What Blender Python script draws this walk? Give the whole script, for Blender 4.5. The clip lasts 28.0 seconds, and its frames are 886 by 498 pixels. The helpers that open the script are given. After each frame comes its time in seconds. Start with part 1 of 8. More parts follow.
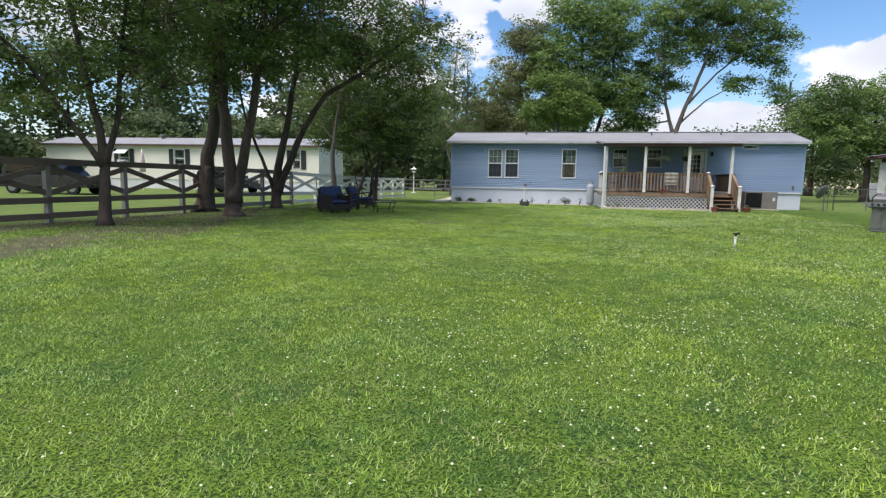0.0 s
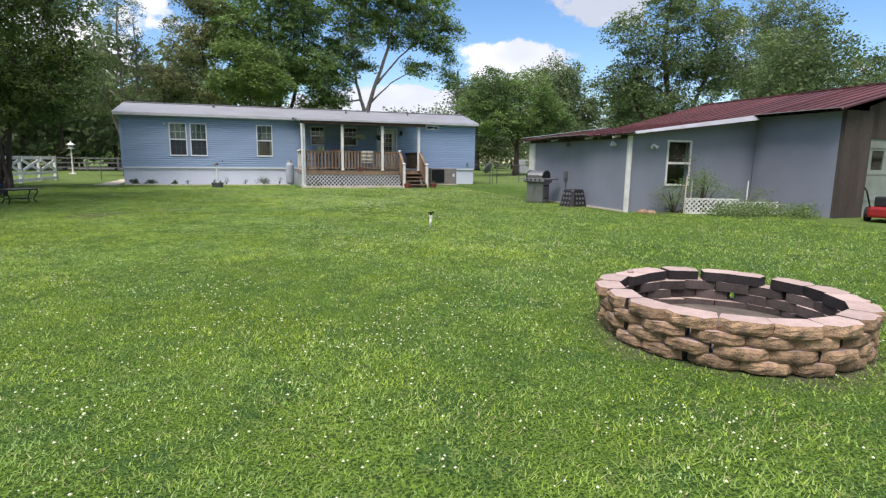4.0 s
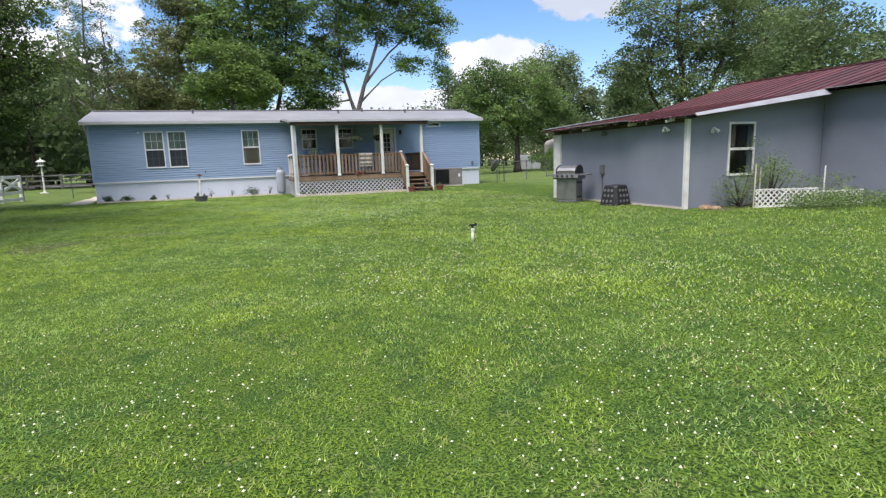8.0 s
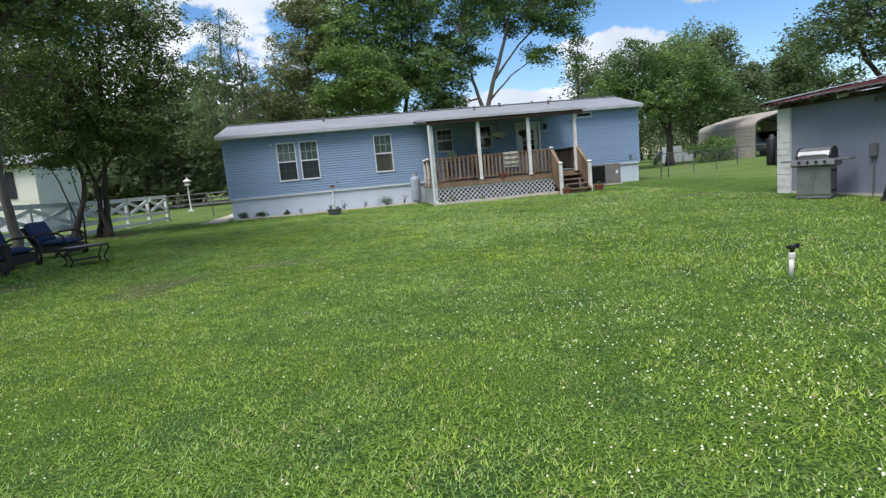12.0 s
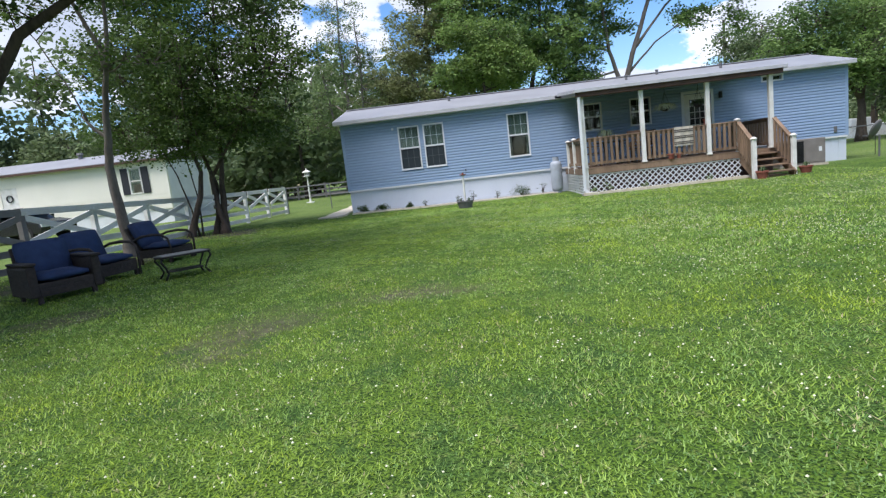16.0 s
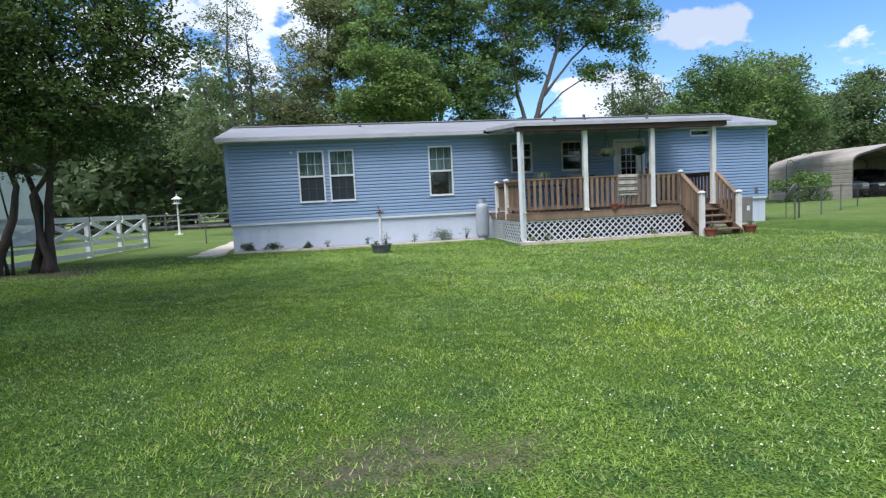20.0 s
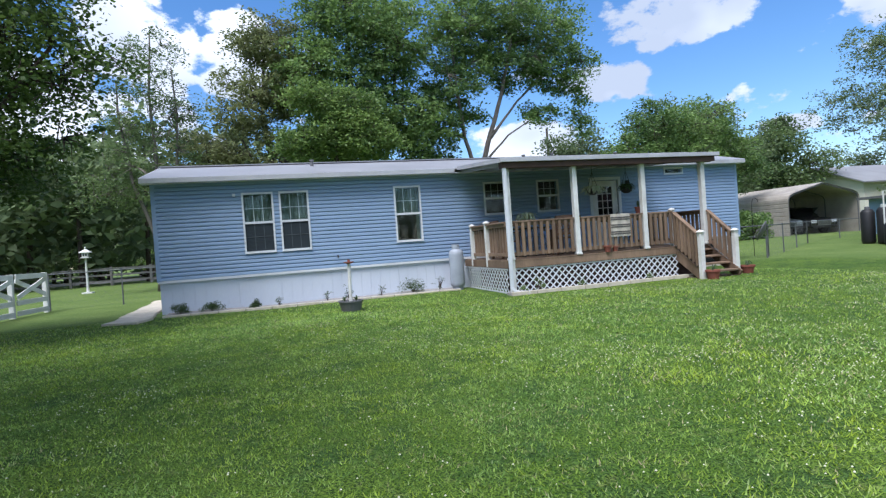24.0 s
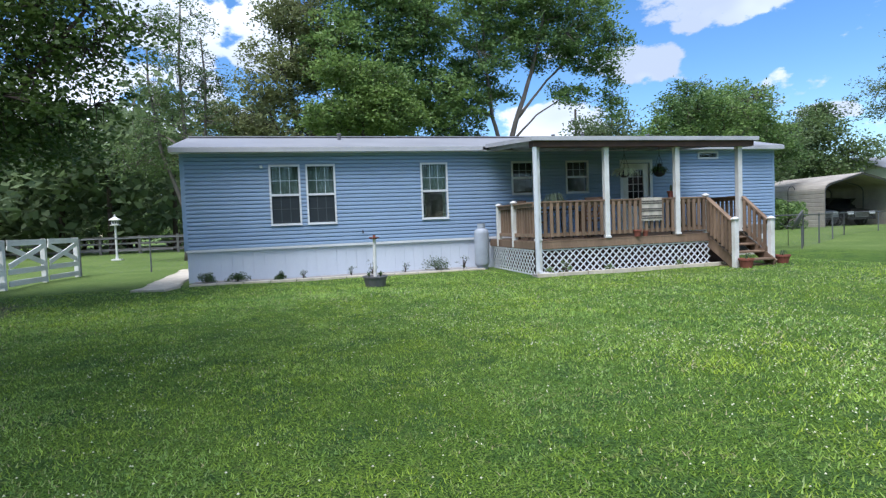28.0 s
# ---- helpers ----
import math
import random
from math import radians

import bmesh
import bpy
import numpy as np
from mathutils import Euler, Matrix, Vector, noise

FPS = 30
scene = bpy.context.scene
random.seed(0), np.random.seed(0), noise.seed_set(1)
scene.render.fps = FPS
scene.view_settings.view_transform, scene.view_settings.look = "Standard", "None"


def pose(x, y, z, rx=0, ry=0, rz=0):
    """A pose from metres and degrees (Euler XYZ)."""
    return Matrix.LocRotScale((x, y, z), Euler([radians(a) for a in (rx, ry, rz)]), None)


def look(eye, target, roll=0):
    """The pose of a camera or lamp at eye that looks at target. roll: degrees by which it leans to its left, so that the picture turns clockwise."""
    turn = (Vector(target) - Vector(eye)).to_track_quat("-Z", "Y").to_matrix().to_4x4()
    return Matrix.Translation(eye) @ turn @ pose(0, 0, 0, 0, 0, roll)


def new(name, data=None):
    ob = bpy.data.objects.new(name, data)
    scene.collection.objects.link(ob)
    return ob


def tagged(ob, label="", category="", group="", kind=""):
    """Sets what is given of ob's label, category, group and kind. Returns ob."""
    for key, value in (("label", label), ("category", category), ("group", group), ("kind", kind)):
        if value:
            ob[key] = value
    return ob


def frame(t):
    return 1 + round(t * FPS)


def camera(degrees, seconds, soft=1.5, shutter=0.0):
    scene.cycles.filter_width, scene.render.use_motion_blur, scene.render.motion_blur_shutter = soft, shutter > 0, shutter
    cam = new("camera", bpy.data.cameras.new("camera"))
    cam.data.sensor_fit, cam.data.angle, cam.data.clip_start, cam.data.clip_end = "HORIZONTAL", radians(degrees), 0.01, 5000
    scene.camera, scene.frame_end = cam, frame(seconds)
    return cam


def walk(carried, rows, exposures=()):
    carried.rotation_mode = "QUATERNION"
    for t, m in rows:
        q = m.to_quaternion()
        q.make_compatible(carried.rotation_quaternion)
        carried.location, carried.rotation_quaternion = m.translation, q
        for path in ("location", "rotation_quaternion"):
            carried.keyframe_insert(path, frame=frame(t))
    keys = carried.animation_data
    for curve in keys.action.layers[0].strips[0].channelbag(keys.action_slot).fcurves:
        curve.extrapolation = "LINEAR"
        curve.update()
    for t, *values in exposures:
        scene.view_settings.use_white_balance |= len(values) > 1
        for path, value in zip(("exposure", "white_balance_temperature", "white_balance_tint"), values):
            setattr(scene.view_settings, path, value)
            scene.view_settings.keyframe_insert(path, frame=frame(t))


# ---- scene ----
cam = camera(77.7, 28.0, 1.3)
PATH = [
    (0, (-0.295, -0.121, 1.177), (-0.684, 1.825, 0.928), 1.2),
    (0.5, (-0.249, 0.185, 1.192), (-1.003, 2.01, 0.876), 1.0),
    (1, (-0.279, 0.4, 1.223), (-1.105, 2.191, 0.894), 0.5),
    (1.5, (-0.389, 0.59, 1.313), (-0.98, 2.478, 1.021), 0.6),
    (2, (-0.313, 0.703, 1.302), (-0.565, 2.67, 1.046), 0.8),
    (2.5, (-0.242, 0.775, 1.288), (-0.152, 2.759, 1.055), 0.9),
    (3, (-0.241, 0.759, 1.294), (0.159, 2.704, 1.05), 0.9),
    (3.5, (-0.213, 0.762, 1.294), (0.424, 2.639, 1.027), 0.8),
    (5.5, (-0.122, 1.375, 1.203), (0.453, 3.235, 0.743), -0.3),
    (6, (-0.256, 1.736, 1.196), (0.216, 3.626, 0.744), -1.2),
    (6.5, (-0.358, 2.123, 1.245), (0.073, 4.033, 0.839), -2.2),
    (7, (-0.409, 2.496, 1.249), (-0.009, 4.431, 0.945), -3.6),
    (7.5, (-0.333, 2.926, 1.25), (0.26, 4.809, 0.931), -3.3),
    (8, (-0.227, 3.362, 1.275), (0.445, 5.219, 0.96), -1.8),
    (8.5, (-0.206, 3.809, 1.251), (0.501, 5.653, 0.932), -1.4),
    (9, (-0.166, 4.23, 1.256), (0.518, 6.086, 0.961), -1.0),
    (9.5, (-0.169, 4.675, 1.251), (0.421, 6.57, 1.011), -1.1),
    (10, (-0.29, 5.105, 1.233), (0.193, 7.035, 1.03), -2.1),
    (10.5, (-0.356, 5.541, 1.233), (0.028, 7.493, 1.03), -3.5),
    (11, (-0.407, 5.973, 1.262), (-0.093, 7.935, 1.038), -4.5),
    (11.5, (-0.543, 6.407, 1.238), (-0.267, 8.371, 0.982), -4.9),
    (13.5, (-0.708, 8.094, 1.204), (-0.458, 10.054, 0.894), -5.1),
    (14, (-0.736, 8.51, 1.208), (-0.533, 10.473, 0.885), -5.5),
    (14.5, (-0.895, 8.898, 1.223), (-0.783, 10.868, 0.895), -5.9),
    (15, (-1.054, 9.25, 1.22), (-1.049, 11.224, 0.898), -6.2),
    (15.5, (-1.216, 9.637, 1.247), (-1.3, 11.612, 0.943), -6.3),
    (16, (-1.451, 10.032, 1.248), (-1.58, 12.008, 0.963), -6.3),
    (16.5, (-1.555, 10.435, 1.235), (-1.671, 12.414, 0.965), -5.9),
    (17, (-1.672, 10.841, 1.242), (-1.745, 12.824, 0.986), -5.4),
    (17.5, (-1.82, 11.199, 1.262), (-1.86, 13.184, 1.019), -4.8),
    (18, (-1.904, 11.534, 1.242), (-1.926, 13.52, 1.012), -4.5),
    (18.5, (-2.007, 11.948, 1.261), (-2.001, 13.936, 1.041), -4.2),
    (19, (-2.173, 12.325, 1.249), (-2.108, 14.313, 1.039), -3.9),
    (19.5, (-2.269, 12.728, 1.218), (-2.095, 14.711, 1.025), -3.3),
    (20, (-2.292, 13.142, 1.215), (-1.989, 15.111, 1.044), -2.6),
    (20.5, (-2.368, 13.508, 1.232), (-1.963, 15.461, 1.089), -2.0),
    (21, (-2.412, 13.874, 1.215), (-1.938, 15.813, 1.097), -1.5),
    (21.5, (-2.459, 14.24, 1.237), (-1.962, 16.175, 1.137), -1.2),
    (23.5, (-2.983, 15.181, 1.274), (-2.523, 17.126, 1.219), -3.6),
    (24, (-3.085, 15.342, 1.288), (-2.518, 17.259, 1.268), -3.9),
    (24.5, (-3.089, 15.425, 1.276), (-2.43, 17.313, 1.288), -3.9),
    (25, (-3.063, 15.464, 1.294), (-2.404, 17.352, 1.323), -3.7),
    (25.5, (-3.089, 15.475, 1.309), (-2.527, 17.394, 1.351), -3.6),
    (26, (-3.14, 15.473, 1.301), (-2.723, 17.429, 1.344), -3.3),
    (26.5, (-3.163, 15.471, 1.287), (-2.859, 17.448, 1.31), -2.9),
    (27, (-3.182, 15.479, 1.271), (-2.927, 17.463, 1.258), -2.6),
    (27.5, (-3.183, 15.477, 1.254), (-2.863, 17.45, 1.197), -2.3),
    (28, (-3.156, 15.501, 1.258), (-2.666, 17.438, 1.168), -2.0),
]
walk(cam, [(t, look(eye, target, roll)) for t, eye, target, roll in PATH], [(0, 1.16, 6500, 16), (2, 1.24, 6500, 18), (4.5, 1.21, 6500, 17), (7, 1.3, 6500, 18), (9, 1.22, 6350, 16), (11, 1.03, 6200, 13), (13.5, 1.15, 6150, 13), (16, 1.29, 6100, 16), (19, 1.32, 5950, 16), (21, 1.24, 5900, 14), (24, 1.24, 5800, 15), (26, 1.01, 5800, 14), (27, 1.01, 5800, 13), (28, 1.28, 5750, 14)])

# ---- world, sun ----
SUN_AZ, SUN_EL = 224.0, 63.0          # azimuth from +y towards +x, elevation
world = bpy.data.worlds.new("sky")
scene.world = world
world.use_nodes = True
wn, wl = world.node_tree.nodes, world.node_tree.links
wn.clear()


def wnode(kind, **values):
    n = wn.new(kind)
    for k, v in values.items():
        n.inputs[k].default_value = v
    return n


w_out = wn.new("ShaderNodeOutputWorld")
w_sky = wn.new("ShaderNodeTexSky")
w_sky.sky_type, w_sky.sun_disc = "NISHITA", False
w_sky.sun_elevation, w_sky.sun_rotation = radians(SUN_EL), radians(SUN_AZ)
w_sky.air_density, w_sky.dust_density, w_sky.ozone_density = 1.0, 0.3, 1.6
w_co = wn.new("ShaderNodeTexCoord")
# cumulus clouds: puffs round a few directions, broken up by noise
w_n1 = wnode("ShaderNodeTexNoise", Scale=11.0, Detail=10.0, Roughness=0.58)
w_n2 = wnode("ShaderNodeTexNoise", Scale=2.6, Detail=4.0, Roughness=0.5)
for n in (w_n1, w_n2):
    n.noise_dimensions = "3D"
w_flat = wn.new("ShaderNodeVectorMath")
w_flat.operation = "MULTIPLY"
w_flat.inputs[1].default_value = (1.0, 1.0, 1.7)
wl.new(w_co.outputs["Generated"], w_flat.inputs[0])
wl.new(w_flat.outputs[0], w_n1.inputs["Vector"])
wl.new(w_flat.outputs[0], w_n2.inputs["Vector"])
# azimuth, elevation, half width, half height of each bank, in degrees
CLOUDS = ((41, 19.5, 8.0, 3.6), (33.5, 14.5, 5.5, 2.6), (-11, 20, 7.5, 5.5), (-3, 19, 4.5, 5.0), (58, 17, 5, 3.0), (49, 8.3, 3.2, 1.1),
          (25, 9.5, 8, 3.6), (14, 5, 18, 3.0), (-21, 11, 17, 7), (-42, 17, 19, 10), (-66, 16, 14, 9), (-30, 28, 14, 6), (72, 11, 9, 3.2),
          # banks out of view, added as soft fill light from above and behind
          (120, 30, 30, 14), (-120, 30, 34, 16), (178, 30, 40, 18), (180, 50, 80, 40), (95, 58, 50, 24), (-95, 58, 50, 24), (0, 80, 70, 38))
total = None


def wmath(op, a, b, clamp=False):
    n = wn.new("ShaderNodeMath")
    n.operation, n.use_clamp = op, clamp
    for i, s in enumerate((a, b)):
        if hasattr(s, "is_output"):
            wl.new(s, n.inputs[i])
        else:
            n.inputs[i].default_value = s
    return n.outputs[0]


for az, el, half_w, half_h in CLOUDS:
    ca, sa, ce, se = math.cos(radians(az)), math.sin(radians(az)), math.cos(radians(el)), math.sin(radians(el))
    terms = []
    for axis, half in (((ca, -sa, 0), half_w), ((-sa * se, -ca * se, ce), half_h)):
        d = wn.new("ShaderNodeVectorMath")
        d.operation = "DOT_PRODUCT"
        wl.new(w_co.outputs["Generated"], d.inputs[0])
        d.inputs[1].default_value = axis
        s = wmath("MULTIPLY", d.outputs["Value"], 1 / math.sin(radians(half)))
        terms.append(wmath("MULTIPLY", s, s))
    front = wn.new("ShaderNodeVectorMath")
    front.operation = "DOT_PRODUCT"
    wl.new(w_co.outputs["Generated"], front.inputs[0])
    front.inputs[1].default_value = (sa * ce, ca * ce, se)
    puff = wmath("SUBTRACT", 1.0, wmath("ADD", terms[0], terms[1]), True)
    puff = wmath("MULTIPLY", puff, wmath("GREATER_THAN", front.outputs["Value"], 0.3))
    total = puff if total is None else wmath("MAXIMUM", total, puff)
w_a = wmath("ADD", wmath("MULTIPLY", total, 0.8), wmath("MULTIPLY", wmath("SUBTRACT", w_n1.outputs["Fac"], 0.5), 2.4))
w_mask = wn.new("ShaderNodeMapRange")
w_mask.interpolation_type = "SMOOTHSTEP"
w_mask.inputs["From Min"].default_value, w_mask.inputs["From Max"].default_value = 0.30, 0.52
wl.new(w_a, w_mask.inputs["Value"])
w_tone = wn.new("ShaderNodeMapRange")
w_tone.inputs["From Min"].default_value, w_tone.inputs["From Max"].default_value = 0.38, 0.62
wl.new(w_n2.outputs["Fac"], w_tone.inputs["Value"])
w_ccol = wn.new("ShaderNodeMix")
w_ccol.data_type = "RGBA"
w_ccol.inputs["A"].default_value, w_ccol.inputs["B"].default_value = (0.47, 0.53, 0.61, 1), (0.93, 0.97, 0.99, 1)
wl.new(w_tone.outputs[0], w_ccol.inputs["Factor"])
w_sky_bg, w_cloud_bg, w_mix = wn.new("ShaderNodeBackground"), wn.new("ShaderNodeBackground"), wn.new("ShaderNodeMixShader")
w_sky_bg.inputs["Strength"].default_value, w_cloud_bg.inputs["Strength"].default_value = 0.078, 0.58
w_hs = wnode("ShaderNodeHueSaturation", Saturation=1.24)
wl.new(w_sky.outputs[0], w_hs.inputs["Color"])
wl.new(w_hs.outputs[0], w_sky_bg.inputs["Color"])
wl.new(w_ccol.outputs["Result"], w_cloud_bg.inputs["Color"])
wl.new(w_mask.outputs[0], w_mix.inputs[0])
wl.new(w_sky_bg.outputs[0], w_mix.inputs[1])
wl.new(w_cloud_bg.outputs[0], w_mix.inputs[2])
wl.new(w_mix.outputs[0], w_out.inputs["Surface"])

sun = new("sun", bpy.data.lights.new("sun", "SUN"))
sun.data.energy, sun.data.angle, sun.data.color = 2.2, radians(34), (1.0, 0.96, 0.90)
sun_from = Vector((math.sin(radians(SUN_AZ)) * math.cos(radians(SUN_EL)), math.cos(radians(SUN_AZ)) * math.cos(radians(SUN_EL)), math.sin(radians(SUN_EL))))
sun.matrix_world = look(sun_from * 60, (0, 0, 0))

# ---- materials ----


def material(name, colour, other=None, rough=0.7, metal=0.0, scale=3.0, fine=60.0, spread=0.5, bump=0.15, stretch=(1, 1, 1), random_tint=0.0, spec=0.4, translucent=None, attribute="", hue=""):
    """A surface with two sizes of variation: colour to other by broad and fine noise, and fine relief."""
    m = bpy.data.materials.new(name)
    m.use_nodes = True
    nd, ln = m.node_tree.nodes, m.node_tree.links
    nd.clear()
    out, bsdf = nd.new("ShaderNodeOutputMaterial"), nd.new("ShaderNodeBsdfPrincipled")
    bsdf.inputs["Roughness"].default_value, bsdf.inputs["Metallic"].default_value = rough, metal
    bsdf.inputs["Specular IOR Level"].default_value = spec
    other = other or tuple(c * 0.72 for c in colour)
    co, mp = nd.new("ShaderNodeTexCoord"), nd.new("ShaderNodeMapping")
    mp.inputs["Scale"].default_value = stretch
    ln.new(co.outputs["Object"], mp.inputs["Vector"])
    broad, small = nd.new("ShaderNodeTexNoise"), nd.new("ShaderNodeTexNoise")
    broad.inputs["Scale"].default_value, broad.inputs["Detail"].default_value = scale, 5
    small.inputs["Scale"].default_value, small.inputs["Detail"].default_value = fine, 4
    for n in (broad, small):
        ln.new(mp.outputs[0], n.inputs["Vector"])
    add = nd.new("ShaderNodeMath")
    add.operation = "MULTIPLY_ADD"
    ln.new(small.outputs["Fac"], add.inputs[0])
    add.inputs[1].default_value = 0.5
    ln.new(broad.outputs["Fac"], add.inputs[2])
    ramp = nd.new("ShaderNodeMapRange")
    ramp.inputs["From Min"].default_value, ramp.inputs["From Max"].default_value = 0.75 - spread * 0.5, 0.75 + spread * 0.5
    ln.new(add.outputs[0], ramp.inputs["Value"])
    mix = nd.new("ShaderNodeMix")
    mix.data_type = "RGBA"
    mix.inputs["A"].default_value, mix.inputs["B"].default_value = (*other, 1), (*colour, 1)
    fac = ramp.outputs[0]
    if attribute:
        at = nd.new("ShaderNodeAttribute")
        at.attribute_name = attribute
        fac = at.outputs["Fac"]
    ln.new(fac, mix.inputs["Factor"])
    shade = mix.outputs["Result"]
    if random_tint:
        info, hsv = nd.new("ShaderNodeObjectInfo"), nd.new("ShaderNodeHueSaturation")
        rng = nd.new("ShaderNodeMapRange")
        rng.inputs["To Min"].default_value, rng.inputs["To Max"].default_value = 1 - random_tint, 1 + random_tint
        ln.new(info.outputs["Random"], rng.inputs["Value"])
        ln.new(rng.outputs[0], hsv.inputs["Value"])
        ln.new(shade, hsv.inputs["Color"])
        shade = hsv.outputs[0]
    if hue:
        at, hsv = nd.new("ShaderNodeAttribute"), nd.new("ShaderNodeHueSaturation")
        at.attribute_name = hue
        for socket, lo, hi in (("Hue", 0.517, 0.482), ("Saturation", 0.92, 1.12)):
            rng = nd.new("ShaderNodeMapRange")
            rng.inputs["To Min"].default_value, rng.inputs["To Max"].default_value = lo, hi
            ln.new(at.outputs["Fac"], rng.inputs["Value"])
            ln.new(rng.outputs[0], hsv.inputs[socket])
        ln.new(shade, hsv.inputs["Color"])
        shade = hsv.outputs[0]
    ln.new(shade, bsdf.inputs["Base Color"])
    if bump:
        bp = nd.new("ShaderNodeBump")
        bp.inputs["Strength"].default_value, bp.inputs["Distance"].default_value = bump, 0.01
        ln.new(small.outputs["Fac"], bp.inputs["Height"])
        ln.new(bp.outputs[0], bsdf.inputs["Normal"])
    top = bsdf.outputs[0]
    if translucent:
        tr, ms = nd.new("ShaderNodeBsdfTranslucent"), nd.new("ShaderNodeMixShader")
        ln.new(shade, tr.inputs["Color"])
        ms.inputs[0].default_value = translucent
        ln.new(top, ms.inputs[1])
        ln.new(tr.outputs[0], ms.inputs[2])
        top = ms.outputs[0]
    ln.new(top, out.inputs["Surface"])
    return m


def glass(name, tint=(0.9, 0.95, 0.95)):
    """A thin pane: clear, with the gloss of glass."""
    m = bpy.data.materials.new(name)
    m.use_nodes = True
    nd, ln = m.node_tree.nodes, m.node_tree.links
    nd.clear()
    out, mix, clear, gloss, fres = (nd.new("ShaderNode" + k) for k in ("OutputMaterial", "MixShader", "BsdfTransparent", "BsdfGlossy", "LayerWeight"))
    clear.inputs["Color"].default_value, gloss.inputs["Roughness"].default_value = (*tint, 1), 0.03
    steep, gain = nd.new("ShaderNodeMath"), nd.new("ShaderNodeMath")
    steep.operation, gain.operation = "POWER", "MULTIPLY_ADD"
    steep.inputs[1].default_value, gain.inputs[1].default_value, gain.inputs[2].default_value = 5.0, 0.9, 0.035
    ln.new(fres.outputs["Facing"], steep.inputs[0])
    ln.new(steep.outputs[0], gain.inputs[0])
    ln.new(gain.outputs[0], mix.inputs[0])
    ln.new(clear.outputs[0], mix.inputs[1])
    ln.new(gloss.outputs[0], mix.inputs[2])
    ln.new(mix.outputs[0], out.inputs["Surface"])
    return m


SIDING = material("blue_vinyl", (0.265, 0.365, 0.525), (0.24, 0.335, 0.49), rough=0.5, scale=0.8, fine=25, stretch=(0.3, 1, 4), bump=0.05, random_tint=0.025)
WHITE = material("white_vinyl", (0.70, 0.72, 0.75), (0.58, 0.60, 0.63), rough=0.45, scale=1.5, fine=40, bump=0.04)
WHITE_PAINT = material("white_paint", (0.74, 0.74, 0.72), (0.55, 0.54, 0.50), rough=0.6, scale=4, fine=50, bump=0.1)
SKIRT = material("skirting_vinyl", (0.60, 0.65, 0.73), (0.54, 0.585, 0.67), rough=0.5, scale=1.2, fine=30, stretch=(1, 1, 0.3), bump=0.05)
ROOF_METAL = material("pale_roof_metal", (0.30, 0.305, 0.325), (0.235, 0.238, 0.255), rough=0.5, metal=0.1, scale=0.9, fine=20, bump=0.05)
TRIM_METAL = material("trim_metal", (0.50, 0.50, 0.52), (0.38, 0.38, 0.40), rough=0.45, metal=0.1, scale=2, fine=30, bump=0.05)
DECK_WOOD = material("deck_wood", (0.25, 0.17, 0.112), (0.135, 0.09, 0.06), rough=0.8, scale=4, fine=50, stretch=(1, 1, 0.2), bump=0.3, random_tint=0.18)
CHAIR_WOOD = material("dark_chair_wood", (0.13, 0.075, 0.045), (0.06, 0.036, 0.024), rough=0.7, scale=5, fine=50, stretch=(1, 1, 0.3), bump=0.2)
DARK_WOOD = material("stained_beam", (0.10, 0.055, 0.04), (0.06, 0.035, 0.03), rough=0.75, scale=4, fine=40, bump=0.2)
FENCE_WOOD = material("brown_fence_board", (0.19, 0.145, 0.112), (0.095, 0.073, 0.058), rough=0.9, scale=3, fine=45, stretch=(1, 0.15, 1), bump=0.4, random_tint=0.15)
FENCE_WHITE = material("worn_white_fence_board", (0.80, 0.80, 0.78), (0.55, 0.54, 0.51), rough=0.85, scale=3, fine=45, stretch=(1, 0.2, 1), bump=0.3, random_tint=0.08)
FENCE_GREY = material("greyed_fence_board", (0.28, 0.265, 0.25), (0.16, 0.148, 0.138), rough=0.9, scale=3, fine=45, stretch=(1, 0.2, 1), bump=0.3, random_tint=0.1)
BARK = material("grey_brown_bark", (0.10, 0.076, 0.062), (0.042, 0.032, 0.027), rough=0.95, scale=5, fine=30, stretch=(1, 1, 0.22), bump=1.0, spread=0.35)
BARK_PALE = material("pale_bark", (0.20, 0.175, 0.15), (0.10, 0.085, 0.075), rough=0.95, scale=4, fine=30, stretch=(1, 1, 0.3), bump=0.7)
LEAF_DARK = material("dark_green_leaf", (0.14, 0.215, 0.048), (0.045, 0.086, 0.022), rough=0.5, translucent=0.42, attribute="tone", bump=0)
LEAF_MID = material("mid_green_leaf", (0.235, 0.35, 0.10), (0.062, 0.125, 0.038), rough=0.5, translucent=0.42, attribute="tone", bump=0)
LEAF_YOUNG = material("yellow_green_leaf", (0.23, 0.335, 0.08), (0.07, 0.13, 0.036), rough=0.5, translucent=0.42, attribute="tone", bump=0)
LEAF_OLIVE = material("olive_leaf", (0.24, 0.27, 0.11), (0.11, 0.13, 0.055), rough=0.55, translucent=0.42, attribute="tone", bump=0)
LEAF_GREY = material("dull_green_leaf", (0.185, 0.26, 0.09), (0.07, 0.115, 0.044), rough=0.55, translucent=0.42, attribute="tone", bump=0)
# lifted leaf colour with the haze of distance mixed in
LEAF_HAZED = material("hazed_far_leaf", (0.18, 0.24, 0.10), (0.085, 0.125, 0.058), rough=0.6, translucent=0.4, attribute="tone", bump=0)
PLANT = material("garden_leaf", (0.075, 0.13, 0.04), (0.034, 0.064, 0.022), rough=0.55, translucent=0.3, attribute="tone", bump=0)
SPIDER = material("pale_striped_leaf", (0.62, 0.64, 0.44), (0.32, 0.40, 0.18), rough=0.55, translucent=0.3, attribute="tone", bump=0)
